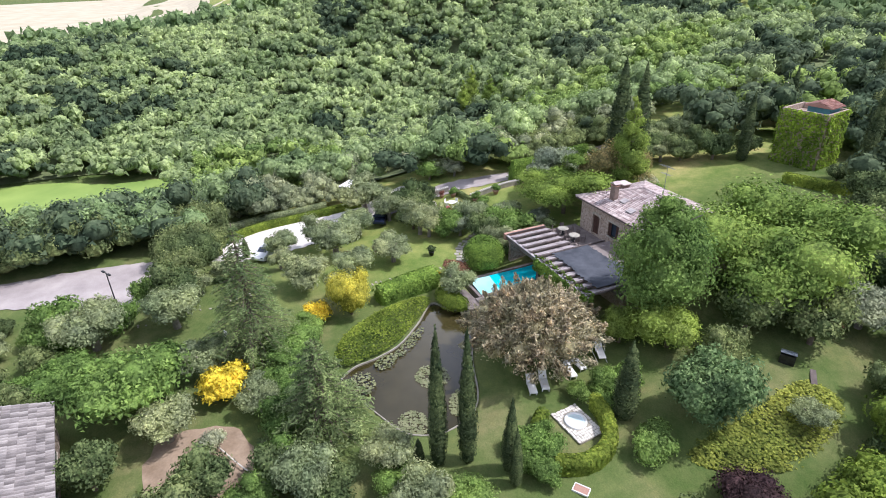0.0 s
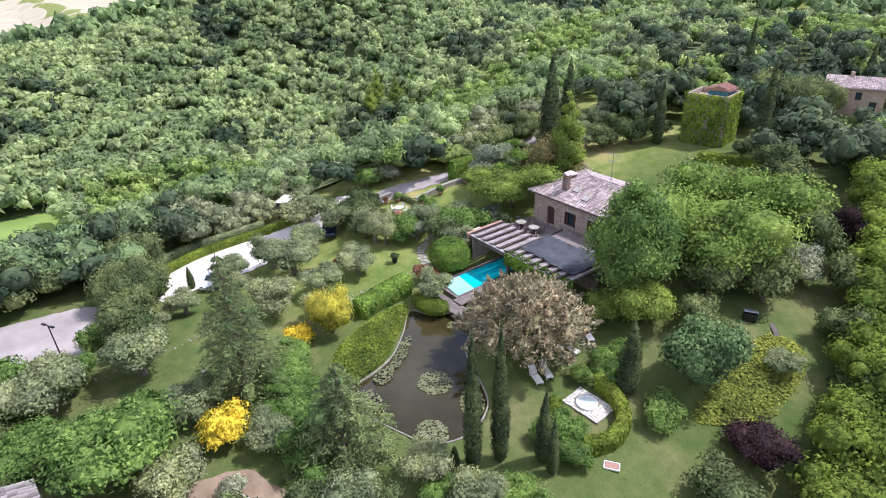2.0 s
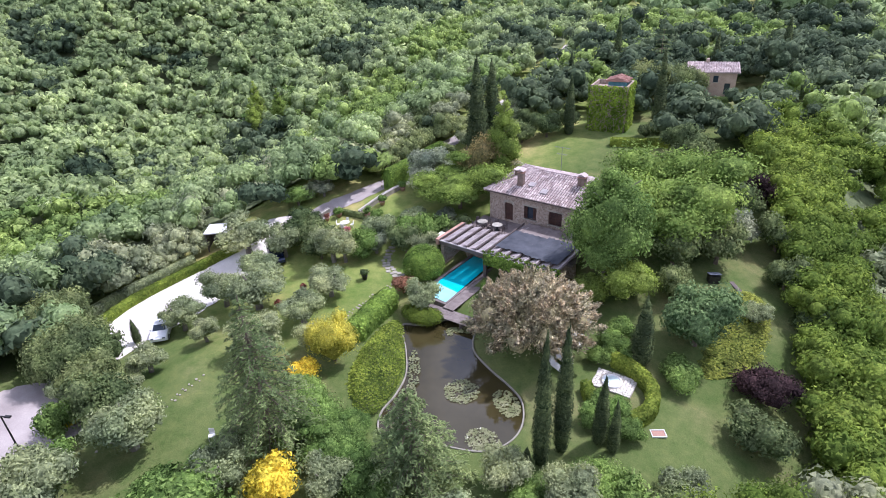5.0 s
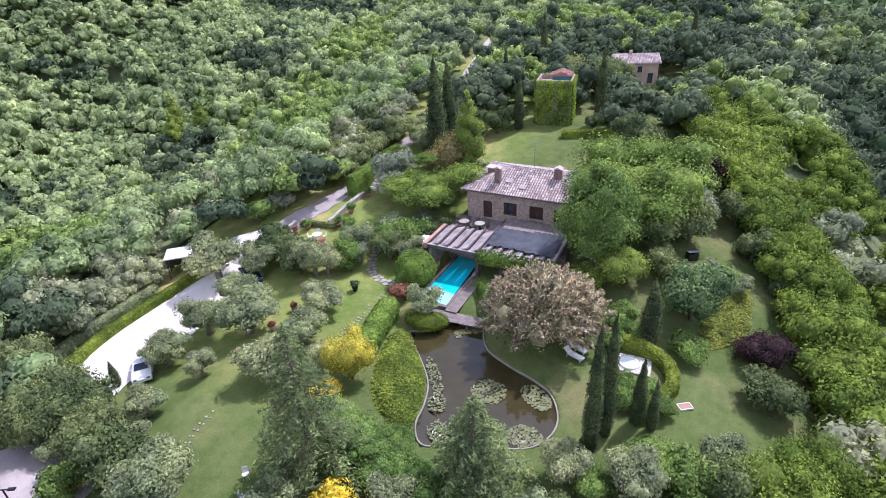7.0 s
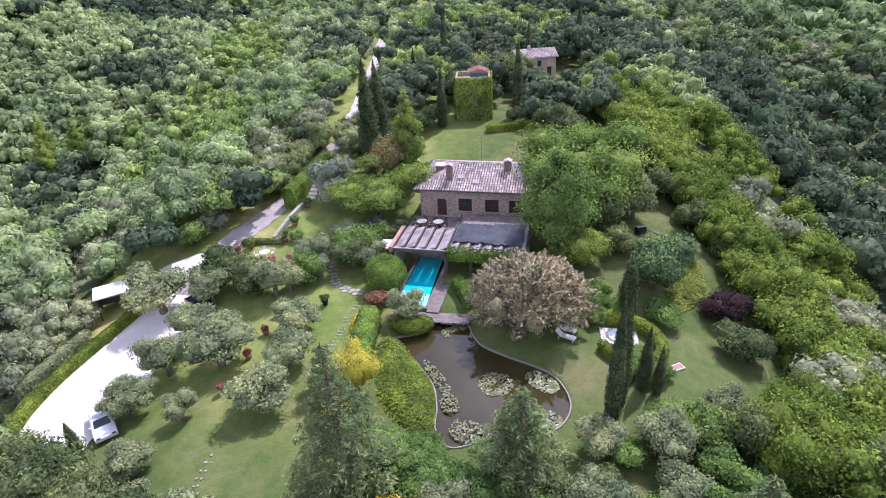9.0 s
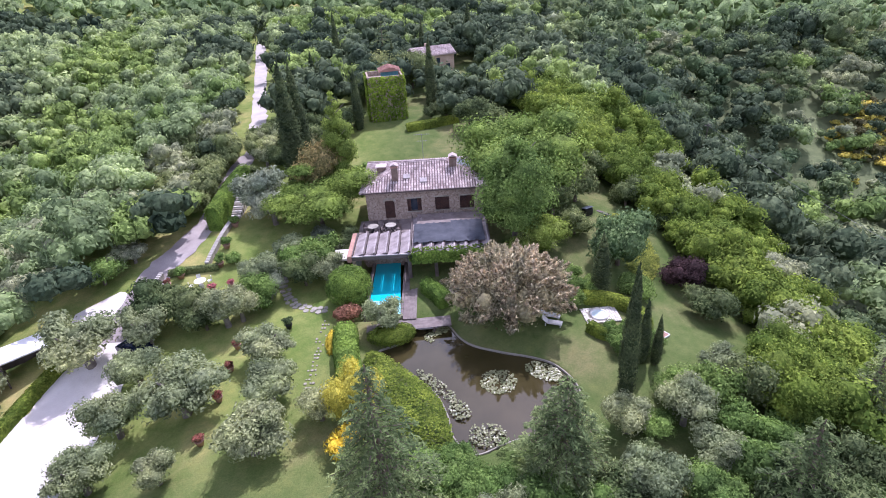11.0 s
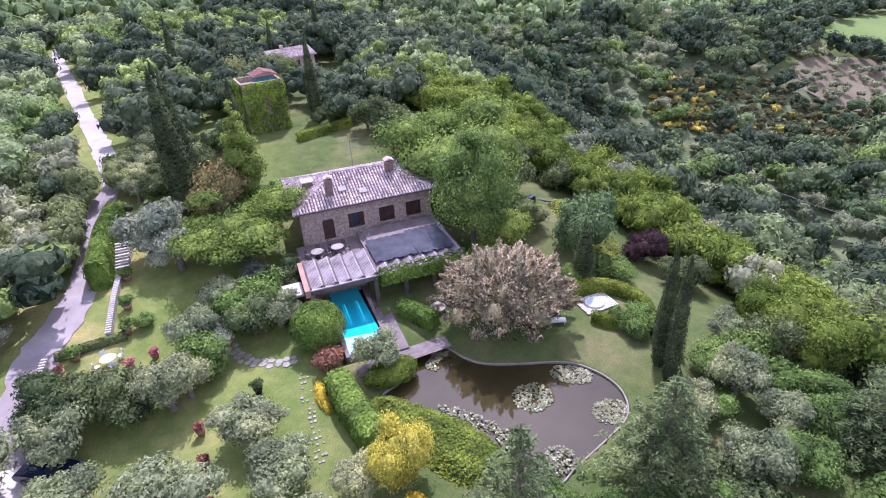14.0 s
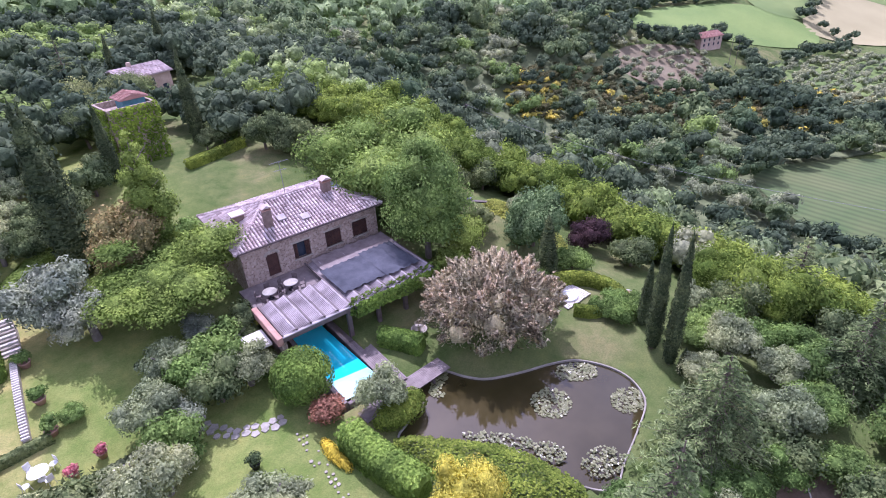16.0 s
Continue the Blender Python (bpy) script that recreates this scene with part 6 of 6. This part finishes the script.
car(-19.2, -34.0, -40, CARWHITE, "white hatchback car parked on the gravel")
car(-19.9, -18.2, -30, CARBLUE, "dark blue car parked under the olive trees")
port = thing("carport", (-30.0, -18.7, level(-30.0, -18.7)), "timber carport with a white flat roof", "carport", "", 42)
part("roof", boxed(-2.2, 2.2, -1.5, 1.5, 2.2, 2.36, bevel=0.03), WHITE, port)
part("back_panel", boxed(-2.1, 2.1, 1.36, 1.44, 0, 2.19), BEAM, port)
part("side_panel", boxed(-2.1, -2.02, -1.4, 1.35, 0, 2.19), BEAM, port)
for sx in (-2.0, 2.0):
    for sy in (-1.4, 1.25):
        part("post", boxed(sx - 0.07, sx + 0.07, sy - 0.07, sy + 0.07, -0.4, 2.19), BEAM, port)
lamp = thing("yard_lamp", (-9.0, -49.9, level(-9.0, -49.9)), "dark twin-headed yard lamp on a tall pole", "lamp post", "", 30)
part("pole", tube(bmesh.new(), (0, 0, -0.2), (0, 0, 4.4), 0.07, 0.05), IRON, lamp)
for s in (-1, 1):
    part("lamp_head", boxed(s * 0.55 - 0.25, s * 0.55 + 0.25, -0.12, 0.12, 4.38, 4.5, bevel=0.03), IRON, lamp)
part("cross_arm", boxed(-0.35, 0.35, -0.03, 0.03, 4.40, 4.47), IRON, lamp)
rail = thing("garden_rail", (0, 0, 0), "low pale wooden rail edging the bare earth", "rail")
pts = smooth_loop([(14.6, -42.2), (15.6, -41.7), (18.0, -40.4), (20.2, -38.7)], 5, False)
bm = bmesh.new()
for a, b in zip(pts, pts[1:]):
    tube(bm, (*a, level(*a) + 0.38), (*b, level(*b) + 0.38), 0.045, 0.045, 6)
part("rail_bar", bm, CREAM, rail)
for a in pts[::3]:
    part("post", tube(bmesh.new(), (*a, level(*a) - 0.1), (*a, level(*a) + 0.4), 0.04, 0.04, 6), BEAM, rail)

# ---- neighbouring buildings ----


def gabled(name, label, x, y, z0, turn, w, d, h, rise, wall_mat, tiles, openings):
    t = thing(name, (x, y, z0), label, "house", "", turn)
    part("wall", boxed(-w / 2, w / 2, -d / 2, d / 2, -1.5, h), wall_mat, t)
    o = 0.45
    a = [(-w / 2 - o, -d / 2 - o, h), (w / 2 + o, -d / 2 - o, h), (w / 2 + o, d / 2 + o, h), (-w / 2 - o, d / 2 + o, h), (-w / 2 - o, 0, h + rise), (w / 2 + o, 0, h + rise)]
    roof = part("roof", mesh_of("roof", a + [(p, q, r - 0.15) for p, q, r in a], [(0, 1, 5, 4), (2, 3, 4, 5), (6, 10, 11, 7), (8, 11, 10, 9), (0, 6, 7, 1), (2, 8, 9, 3), (0, 4, 10, 6), (4, 3, 9, 10), (1, 7, 11, 5), (5, 11, 8, 2)]), tiles, t)
    s = math.hypot(d / 2 + o, rise)
    roof_tiling("roof_tiling", [((-w / 2 - o, -d / 2 - o, h + 0.015), (1, 0, 0), (0, d / 2 + o, rise), w + 2 * o, lambda q: (0, s)), ((-w / 2 - o, d / 2 + o, h + 0.015), (1, 0, 0), (0, -d / 2 - o, rise), w + 2 * o, lambda q: (0, s))], 0.3, 0.5, tiles, roof)
    gable = [(-w / 2, -d / 2, h - 0.1), (-w / 2, d / 2, h - 0.1), (-w / 2, 0, h + rise - 0.3), (w / 2, -d / 2, h - 0.1), (w / 2, d / 2, h - 0.1), (w / 2, 0, h + rise - 0.3)]
    part("gable", mesh_of("gable", gable[:3], [(0, 2, 1)]), wall_mat, t)
    part("gable", mesh_of("gable", gable[3:], [(0, 1, 2)]), wall_mat, t)
    for side, u, z, ww, hh in openings:
        if side in "fb":
            y0 = -d / 2 - 0.03 if side == "f" else d / 2 - 0.03
            win = part("window", boxed(u - ww / 2, u + ww / 2, y0, y0 + 0.06, z, z + hh), CARGLASS, t)
            part("window_sill", boxed(u - ww / 2 - 0.1, u + ww / 2 + 0.1, y0 - 0.06, y0 + 0.1, z - 0.1, z - 0.003), STONE, win)
        else:
            x0 = -w / 2 - 0.03 if side == "l" else w / 2 - 0.03
            win = part("window", boxed(x0, x0 + 0.06, u - ww / 2, u + ww / 2, z, z + hh), CARGLASS, t)
            part("window_sill", boxed(x0 - 0.06, x0 + 0.1, u - ww / 2 - 0.1, u + ww / 2 + 0.1, z - 0.1, z - 0.003), STONE, win)
    return t


PINKWALL = plain("pink_render", (0.40, 0.29, 0.22), (0.54, 0.41, 0.32), 0.8, 0.9, 0, 0.01, 9)
g2 = level(9.5, 66) + 0.3
nb = gabled("neighbour_house", "pinkish rendered house with a clay tile roof among trees", 8.4, 68.5, g2, 18, 8.5, 6.5, 4.3, 1.3, PINKWALL, TILES, [("f", -2.2, 2.4, 0.9, 1.2), ("f", 0.6, 2.4, 0.9, 1.2), ("r", 0.0, 2.4, 0.9, 1.2), ("r", -1.8, 0.2, 1.1, 2.0), ("f", 2.8, 0.2, 1.0, 2.0)])
part("chimney", boxed(-1.3, -0.7, -0.3, 0.3, 5.0, 6.3, bevel=0.02), PINKWALL, nb)
gabled("far_farmhouse", "distant pink farmhouse with a tiled roof", 249, 95, level(249, 95), -12, 13, 7.5, 4.6, 1.7, PINKWALL, TILES_RED, [("f", u, z, 0.9, 1.2) for u in (-4.5, -1.5, 1.5, 4.5) for z in (0.7, 2.9)])
barn = gabled("barn", "low outbuilding with a weathered grey tile roof", 14.0, -56.4, level(14, -54), 8, 10.6, 8.6, 2.75, 1.7, MASONRY, TILES_GREY, [("b", -2.0, 0.8, 0.9, 1.0), ("b", 2.0, 0.8, 0.9, 1.0)])
bin_ = thing("garden_chest", (26.7, 0.5, level(26.7, 0.5)), "dark grey garden chest with a tilted lid among shrubs", "chest", "", 30)
part("body", boxed(-0.55, 0.55, -0.4, 0.4, -0.1, 0.75, bevel=0.03), IRON, bin_)
part("lid", boxed(-0.58, 0.58, -0.43, 0.43, 0, 0.06, bevel=0.02, turn=pose(0, 0, 0.84, -14, 0, 0)), PANELM, bin_)
ramp_board = thing("timber_board", (28.8, 0.8, level(28.8, 0.8)), "brown timber board lying beside the creeper bed", "board", "", -52)
part("board", boxed(-1.0, 1.0, -0.22, 0.22, 0.02, 0.16, bevel=0.02), BEAM, ramp_board)

# ---- power line over the east slope ----


def pole(x, y, h):
    t = thing("power_pole", (x, y, level(x, y)), "thin wooden power pole above the trees", "pole", "power poles")
    part("pole", tube(bmesh.new(), (0, 0, -0.3), (0, 0, h), 0.12, 0.08, 8), BEAM, t)
    part("cross_arm", boxed(-0.6, 0.6, -0.05, 0.05, h - 0.35, h - 0.25), BEAM, t)


pole(58, 38, 11)
pole(66, -34, 18)
for x, y in ((243, 79), (247, 78)):
    pole(x, y, 11)
cable = thing("power_cable", (0, 0, 0), "thin grey power cable sagging between poles", "cable")
a, b = Vector((58, 38, level(58, 38) + 10.7)), Vector((66, -34, level(66, -34) + 17.7))
bm = bmesh.new()
line = [a.lerp(b, k / 24) - Vector((0, 0, 2.2 * math.sin(math.pi * k / 24))) for k in range(25)]
for p, q in zip(line, line[1:]):
    tube(bm, p, q, 0.02, 0.02, 5)
part("wire", bm, WIRE, cable)

# ---- woods ----
GARDEN = np.array([(-27.5, -12), (-24.5, -3), (-19.5, 7), (-18, 12), (-13, 19), (-12, 30), (16, 31.5), (22, 27), (31, 8), (34, -8), (36, -20), (36, -34), (28, -44), (26, -70), (-21, -70), (-20, -46), (-27, -42), (-29.5, -28)])
LANE = np.array([(-20.9, 10), (-20.9, 18), (-20.0, 26), (-22.4, 37), (-25.6, 50), (-28.8, 62), (-35.0, 87), (-41.6, 112), (-45, 130)])
CLEAR = [np.array([(-106, -90), (-66, -84), (-63, -62), (-67, -45), (-96, -46), (-108, -74)]), np.array([(116, 4), (140, 13), (178, 0), (184, -34), (140, -37), (108, -18)]),
         np.array([(180, 100), (205, 108), (222, 118), (270, 138), (345, 124), (480, 115), (480, 30), (318, 70), (222, 70), (196, 66), (182, 80)])]


def far_from(points, line, gap):
    p = smooth_loop(line, 8, False)
    return np.sqrt(((points[:, None] - p[None]) ** 2).sum(-1)).min(1) > gap


def scatter(x0, x1, y0, y1, step):
    gx_, gy_ = np.meshgrid(np.arange(x0, x1, step), np.arange(y0, y1, step * 0.9))
    p = np.stack([gx_.ravel(), gy_.ravel()], 1) + rng.uniform(-0.45, 0.45, (gx_.size, 2)) * step
    keep = ~inside(p[:, 0], p[:, 1], GARDEN) & far_from(p, LANE, 3.7)
    for c in CLEAR:
        keep &= ~inside(p[:, 0], p[:, 1], c)
    keep &= ~((p[:, 0] > 3) & (p[:, 0] < 19) & (p[:, 1] > 60) & (p[:, 1] < 75))
    keep &= (p[:, 0] + 28.8) ** 2 + (p[:, 1] + 20.4) ** 2 > 30
    keep &= ~((p[:, 0] > 7) & (p[:, 0] < 20) & (p[:, 1] > 49) & (p[:, 1] < 61))
    keep &= ~((p[:, 0] > -8) & (p[:, 0] < 9) & (p[:, 1] > 28) & (p[:, 1] < 42.5))
    return p[keep]


def wood_models(n_models, leaves, size, slim=0.65, k=5, core=0.84):
    out = []
    for _ in range(n_models):
        lumps = [(x, y, z + 0.95, a, b, c) for x, y, z, a, b, c in heap(rng, k, 0.5, 0.52, 0.85, 0.2, 0)]
        out.append(crown_of(lumps[1:], leaves, size, slim, 0.55, core, rng, 0.0, (0.8, 1.14), 0.72))
    return out


def wood(name, label, places, radii, models, leaf, sink=0.0):
    """Many trees in one mesh."""
    V, Q, T, n = [], [], [], 0
    zed = ground(places[:, 0], places[:, 1])
    pick, turn = rng.integers(len(models), size=len(places)), rng.uniform(0, math.tau, len(places))
    tall = rng.uniform(0.9, 1.22, len(places))
    for (x, y), z, r, m, a, h in zip(places, zed, radii, pick, turn, tall):
        v, q, t = models[m]
        c, s = math.cos(a) * r, math.sin(a) * r
        ca, sa = math.cos(a), math.sin(a)
        w = np.stack([v[:, 0] * c - v[:, 1] * s + x, v[:, 0] * s + v[:, 1] * c + y, v[:, 2] * r * h + z - sink,
                      v[:, 3] * ca - v[:, 4] * sa, v[:, 3] * sa + v[:, 4] * ca, v[:, 5]], 1)
        V.append(w.astype(np.float32))
        Q.append(q + n)
        T.append(t + n)
        n += len(v)
    me = big_mesh(name, np.concatenate(V), np.concatenate(Q), np.concatenate(T), leaf)
    return tagged(part(name, me, leaf), label, "woods", kind="stuff")


west = scatter(-215, -20, -110, 150, 4.1)
back = scatter(-20, 60, 32, 150, 4.4)
east = np.concatenate([scatter(34, 56, -60, 150, 4.7), scatter(56, 200, -60, 150, 6.2)])
far_n = np.concatenate([scatter(-300, 300, 150, 330, 10.4), scatter(-300, -215, -10, 150, 8.5), scatter(-330, -215, -120, -10, 9.5)])
close_models, far_models, edge_models = wood_models(7, 92, 0.17), wood_models(5, 38, 0.29), wood_models(6, 230, 0.118)
allp = np.concatenate([west, back, east])
tone = np.array([noise.noise(Vector((x * 0.035, y * 0.035, 0.3))) for x, y in allp]) + rng.normal(0, 0.18, len(allp))
grey = (allp[:, 0] < -22) & (allp[:, 0] > -64) & (allp[:, 1] > -34) & (allp[:, 1] < 70)
silver = grey & (tone > 0.2)
east_grey = (allp[:, 0] > 40) & (tone < -0.05) & (rng.uniform(0, 1, len(allp)) < 0.45)
silver |= east_grey
dark = ~silver & (((allp[:, 0] > 30) & (tone > 0.12)) | ((np.abs(allp[:, 0]) <= 30) & (tone > -0.1)) | ((allp[:, 0] < -22) & (tone > 0.36)))
oak = ~silver & ~dark
scrub = oak & (allp[:, 0] > -100) & (tone < -0.12)
oak &= ~scrub
BAND = np.array([(116, 72), (128, 104), (165, 96), (190, 66), (240, 60), (244, 14), (196, 10), (150, 48)])
heath = inside(allp[:, 0], allp[:, 1], BAND)
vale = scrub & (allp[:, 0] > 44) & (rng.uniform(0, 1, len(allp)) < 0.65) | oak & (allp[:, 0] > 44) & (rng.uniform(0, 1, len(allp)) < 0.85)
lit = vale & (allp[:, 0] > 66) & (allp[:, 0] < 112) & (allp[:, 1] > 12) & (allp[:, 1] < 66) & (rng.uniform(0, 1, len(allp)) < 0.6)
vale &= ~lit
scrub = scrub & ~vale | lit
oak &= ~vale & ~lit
inner = (allp[:, 0] > 24) & (allp[:, 0] < 53 - 0.35 * (allp[:, 1] - 16).clip(0, 60)) & (allp[:, 1] < 44) & (allp[:, 1] > -60)
oak, dark, scrub, vale = oak & ~inner, dark & ~inner, scrub & ~inner, vale & ~inner
near_edge = (allp[:, 0] > 24) & (allp[:, 0] < 84) & (allp[:, 1] < 44) | (allp[:, 0] < -24) & (allp[:, 0] > -58) & (allp[:, 1] < 62)
far_off = allp[:, 0] < -95
valley = (allp[:, 0] > 52) & ~near_edge
far_off &= ~valley
corridor = (allp[:, 0] < -30) & (allp[:, 0] > -68) & (allp[:, 1] < -40)
bulk = np.where(allp[:, 0] > 52, rng.choice([0.8, 1.0, 1.2, 1.45], len(allp)), 1.0) * np.where(heath, rng.uniform(0.45, 0.7, len(allp)), 1.0) * np.where(corridor, 0.45, 1.0)
valley_models = wood_models(6, 135, 0.15, 0.65, 6, 0.76)
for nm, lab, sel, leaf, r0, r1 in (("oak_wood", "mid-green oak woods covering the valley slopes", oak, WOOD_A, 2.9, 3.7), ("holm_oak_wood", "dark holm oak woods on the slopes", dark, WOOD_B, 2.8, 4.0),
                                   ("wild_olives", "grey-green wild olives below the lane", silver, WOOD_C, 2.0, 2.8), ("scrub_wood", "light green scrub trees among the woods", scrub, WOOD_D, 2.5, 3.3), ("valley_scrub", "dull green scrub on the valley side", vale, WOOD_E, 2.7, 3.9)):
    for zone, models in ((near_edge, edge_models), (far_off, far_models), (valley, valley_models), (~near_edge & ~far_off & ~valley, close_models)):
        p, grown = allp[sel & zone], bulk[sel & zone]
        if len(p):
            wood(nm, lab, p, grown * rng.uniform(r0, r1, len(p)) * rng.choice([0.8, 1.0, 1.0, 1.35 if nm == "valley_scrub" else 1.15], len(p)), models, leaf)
fe = scatter(200, 330, -60, 150, 7.0)
orchard = np.array([(232, 48), (262, 72), (330, 60), (330, 8), (215, -6), (212, 20)])
fe = fe[~inside(fe[:, 0], fe[:, 1], orchard)]
wood("far_scrub", "dark woods on the far valley side", fe, rng.uniform(3.0, 4.8, len(fe)), far_models, WOOD_B)
go = np.stack([m.ravel() for m in np.meshgrid(np.arange(206, 332, 6.5), np.arange(-8, 74, 6.0))], 1) + rng.normal(0, 0.7, (20 * 14, 2))
go = go[inside(go[:, 0], go[:, 1], orchard)]
wood("olive_orchard", "rows of grey olive trees on the far slope", go, rng.uniform(1.7, 2.6, len(go)), far_models, WOOD_C)
hs = scatter(112, 246, 6, 108, 3.8)
hs = hs[inside(hs[:, 0], hs[:, 1], BAND)]
wood("heath_scrub", "low brownish-green heath scrub on the far slope", hs, rng.uniform(1.1, 2.0, len(hs)), far_models, HEATH)
wood("far_wood", "distant woods on the far hills", far_n, rng.uniform(4.4, 6.4, len(far_n)), wood_models(5, 16, 0.46, 0.65, 3), WOOD_A)
belt = smooth_loop([(22, 39), (27, 28), (33, 14), (37, 4.5), (39.8, -5), (41.4, -13), (42.4, -22), (43, -32), (43.5, -44)], 12, False)
EDGE_Y, EDGE_X = (-45, -30, -20, -12, -4, 3, 13, 30, 44), (34.5, 38.2, 39.8, 39.0, 36.0, 33.5, 30.2, 24.0, 19.0)
bp = np.concatenate([belt + rng.normal(0, s, belt.shape) for s in (0.8, 1.5, 2.1, 2.6)])
bp = bp[bp[:, 0] > np.interp(bp[:, 1], EDGE_Y, EDGE_X)]
wood("laurel_belt", "thick belt of bright green laurels along the garden's edge", bp, rng.uniform(1.9, 2.9, len(bp)), wood_models(5, 330, 0.09, 0.65, 6, 0.74), LAUREL)
ip = allp[inner & ~silver]
ip = ip[ip[:, 0] > np.interp(ip[:, 1], EDGE_Y, EDGE_X) + 0.6]
wood("laurel_slope", "bright green laurels running down the slope", ip, rng.uniform(2.0, 3.2, len(ip)), wood_models(5, 300, 0.092, 0.65, 6, 0.74), LAUREL)
row = np.array([(-22.6 - 0.9 * math.sin(k), -42.5 - 3.3 * k) for k in range(10)] + [(-26.5, -43 - 3.6 * k) for k in range(9)])
wood("tree_screen", "tall dark tree screen beside the lower yard", row, rng.uniform(2.3, 3.0, len(row)), wood_models(4, 700, 0.09), DARKLEAF)
gold = np.concatenate([np.array(c) + rng.normal(0, s, (n, 2)) for c, s, n in (((122, 84), 6, 34), ((134, 92), 6, 26), ((197, 31), 9, 40), ((222, 26), 10, 44), ((232, 46), 8, 24), ((215, 123), 6, 14), ((150, 60), 12, 20), ((128, 70), 9, 16))])
wood("broom_scrub", "yellow-flowering broom scattered over the far slope", gold, rng.uniform(1.0, 1.9, len(gold)), far_models, BROOM)
vp = np.concatenate([np.stack([-23.2 + rng.normal(0, 0.5, 34), rng.uniform(4, 24, 34)], 1), np.stack([-18.0 + rng.normal(0, 0.5, 9), rng.uniform(15, 27, 9)], 1), np.stack([rng.uniform(-31, -26, 34), rng.uniform(-3, 36, 34)], 1)])
orow = np.stack([np.linspace(-33.4, -31.4, 13), np.linspace(-40, -22, 13)], 1) + rng.normal(0, 0.35, (13, 2))
orow = np.concatenate([orow, orow[2:-2] + rng.normal(0, 0.6, (9, 2)) + (-3.0, 0.5)])
wood("olive_row", "row of low grey olives outside the drive hedge", orow, rng.uniform(1.1, 1.8, len(orow)), edge_models, WOOD_C)
wood("verge_scrub", "scrubby green bushes along the lane", vp, rng.uniform(1.2, 2.3, len(vp)), edge_models, SCREEN)
grove = np.array([(-27, -43), (-20.5, -41.5), (-23.5, -50), (-25, -62), (-34, -64), (-33, -44)])
gp = np.stack([rng.uniform(-34, -17, 150), rng.uniform(-64, -42, 150)], 1)
gp = gp[inside(gp[:, 0], gp[:, 1], grove)][:46]
wood("grove", "dense green grove beside the lower yard", gp, rng.uniform(2.0, 3.2, len(gp)), edge_models, WOOD_A)
op = np.stack([rng.uniform(184, 240, 60), rng.uniform(72, 108, 60)], 1)
wood("far_olives", "rows of grey olives round the far farmhouse", op, rng.uniform(1.4, 2.4, len(op)), far_models, WOOD_C)
hp = np.array([(214, 104), (219, 101), (225, 98), (231, 96), (262, 84), (258, 78), (268, 86), (254, 74), (243, 101), (254, 101), (258, 96), (238, 96), (262, 92), (233, 103), (228, 106), (266, 98)])
hr = np.concatenate([np.stack([np.linspace(a, c, n), np.linspace(b, d, n)], 1) for a, b, c, d, n in ((258, 141, 345, 128, 16), (352, 96, 470, 124, 15), (350, 68, 352, 92, 4))]) + rng.normal(0, 1.2, (35, 2))
wood("hedgerow", "dark hedgerow trees between the far fields", hr, rng.uniform(2.6, 4.6, len(hr)), far_models, WOOD_B)
wood("farm_trees", "dark trees standing round the far farmhouse", hp, rng.uniform(3.0, 4.6, len(hp)), edge_models, WOOD_B)
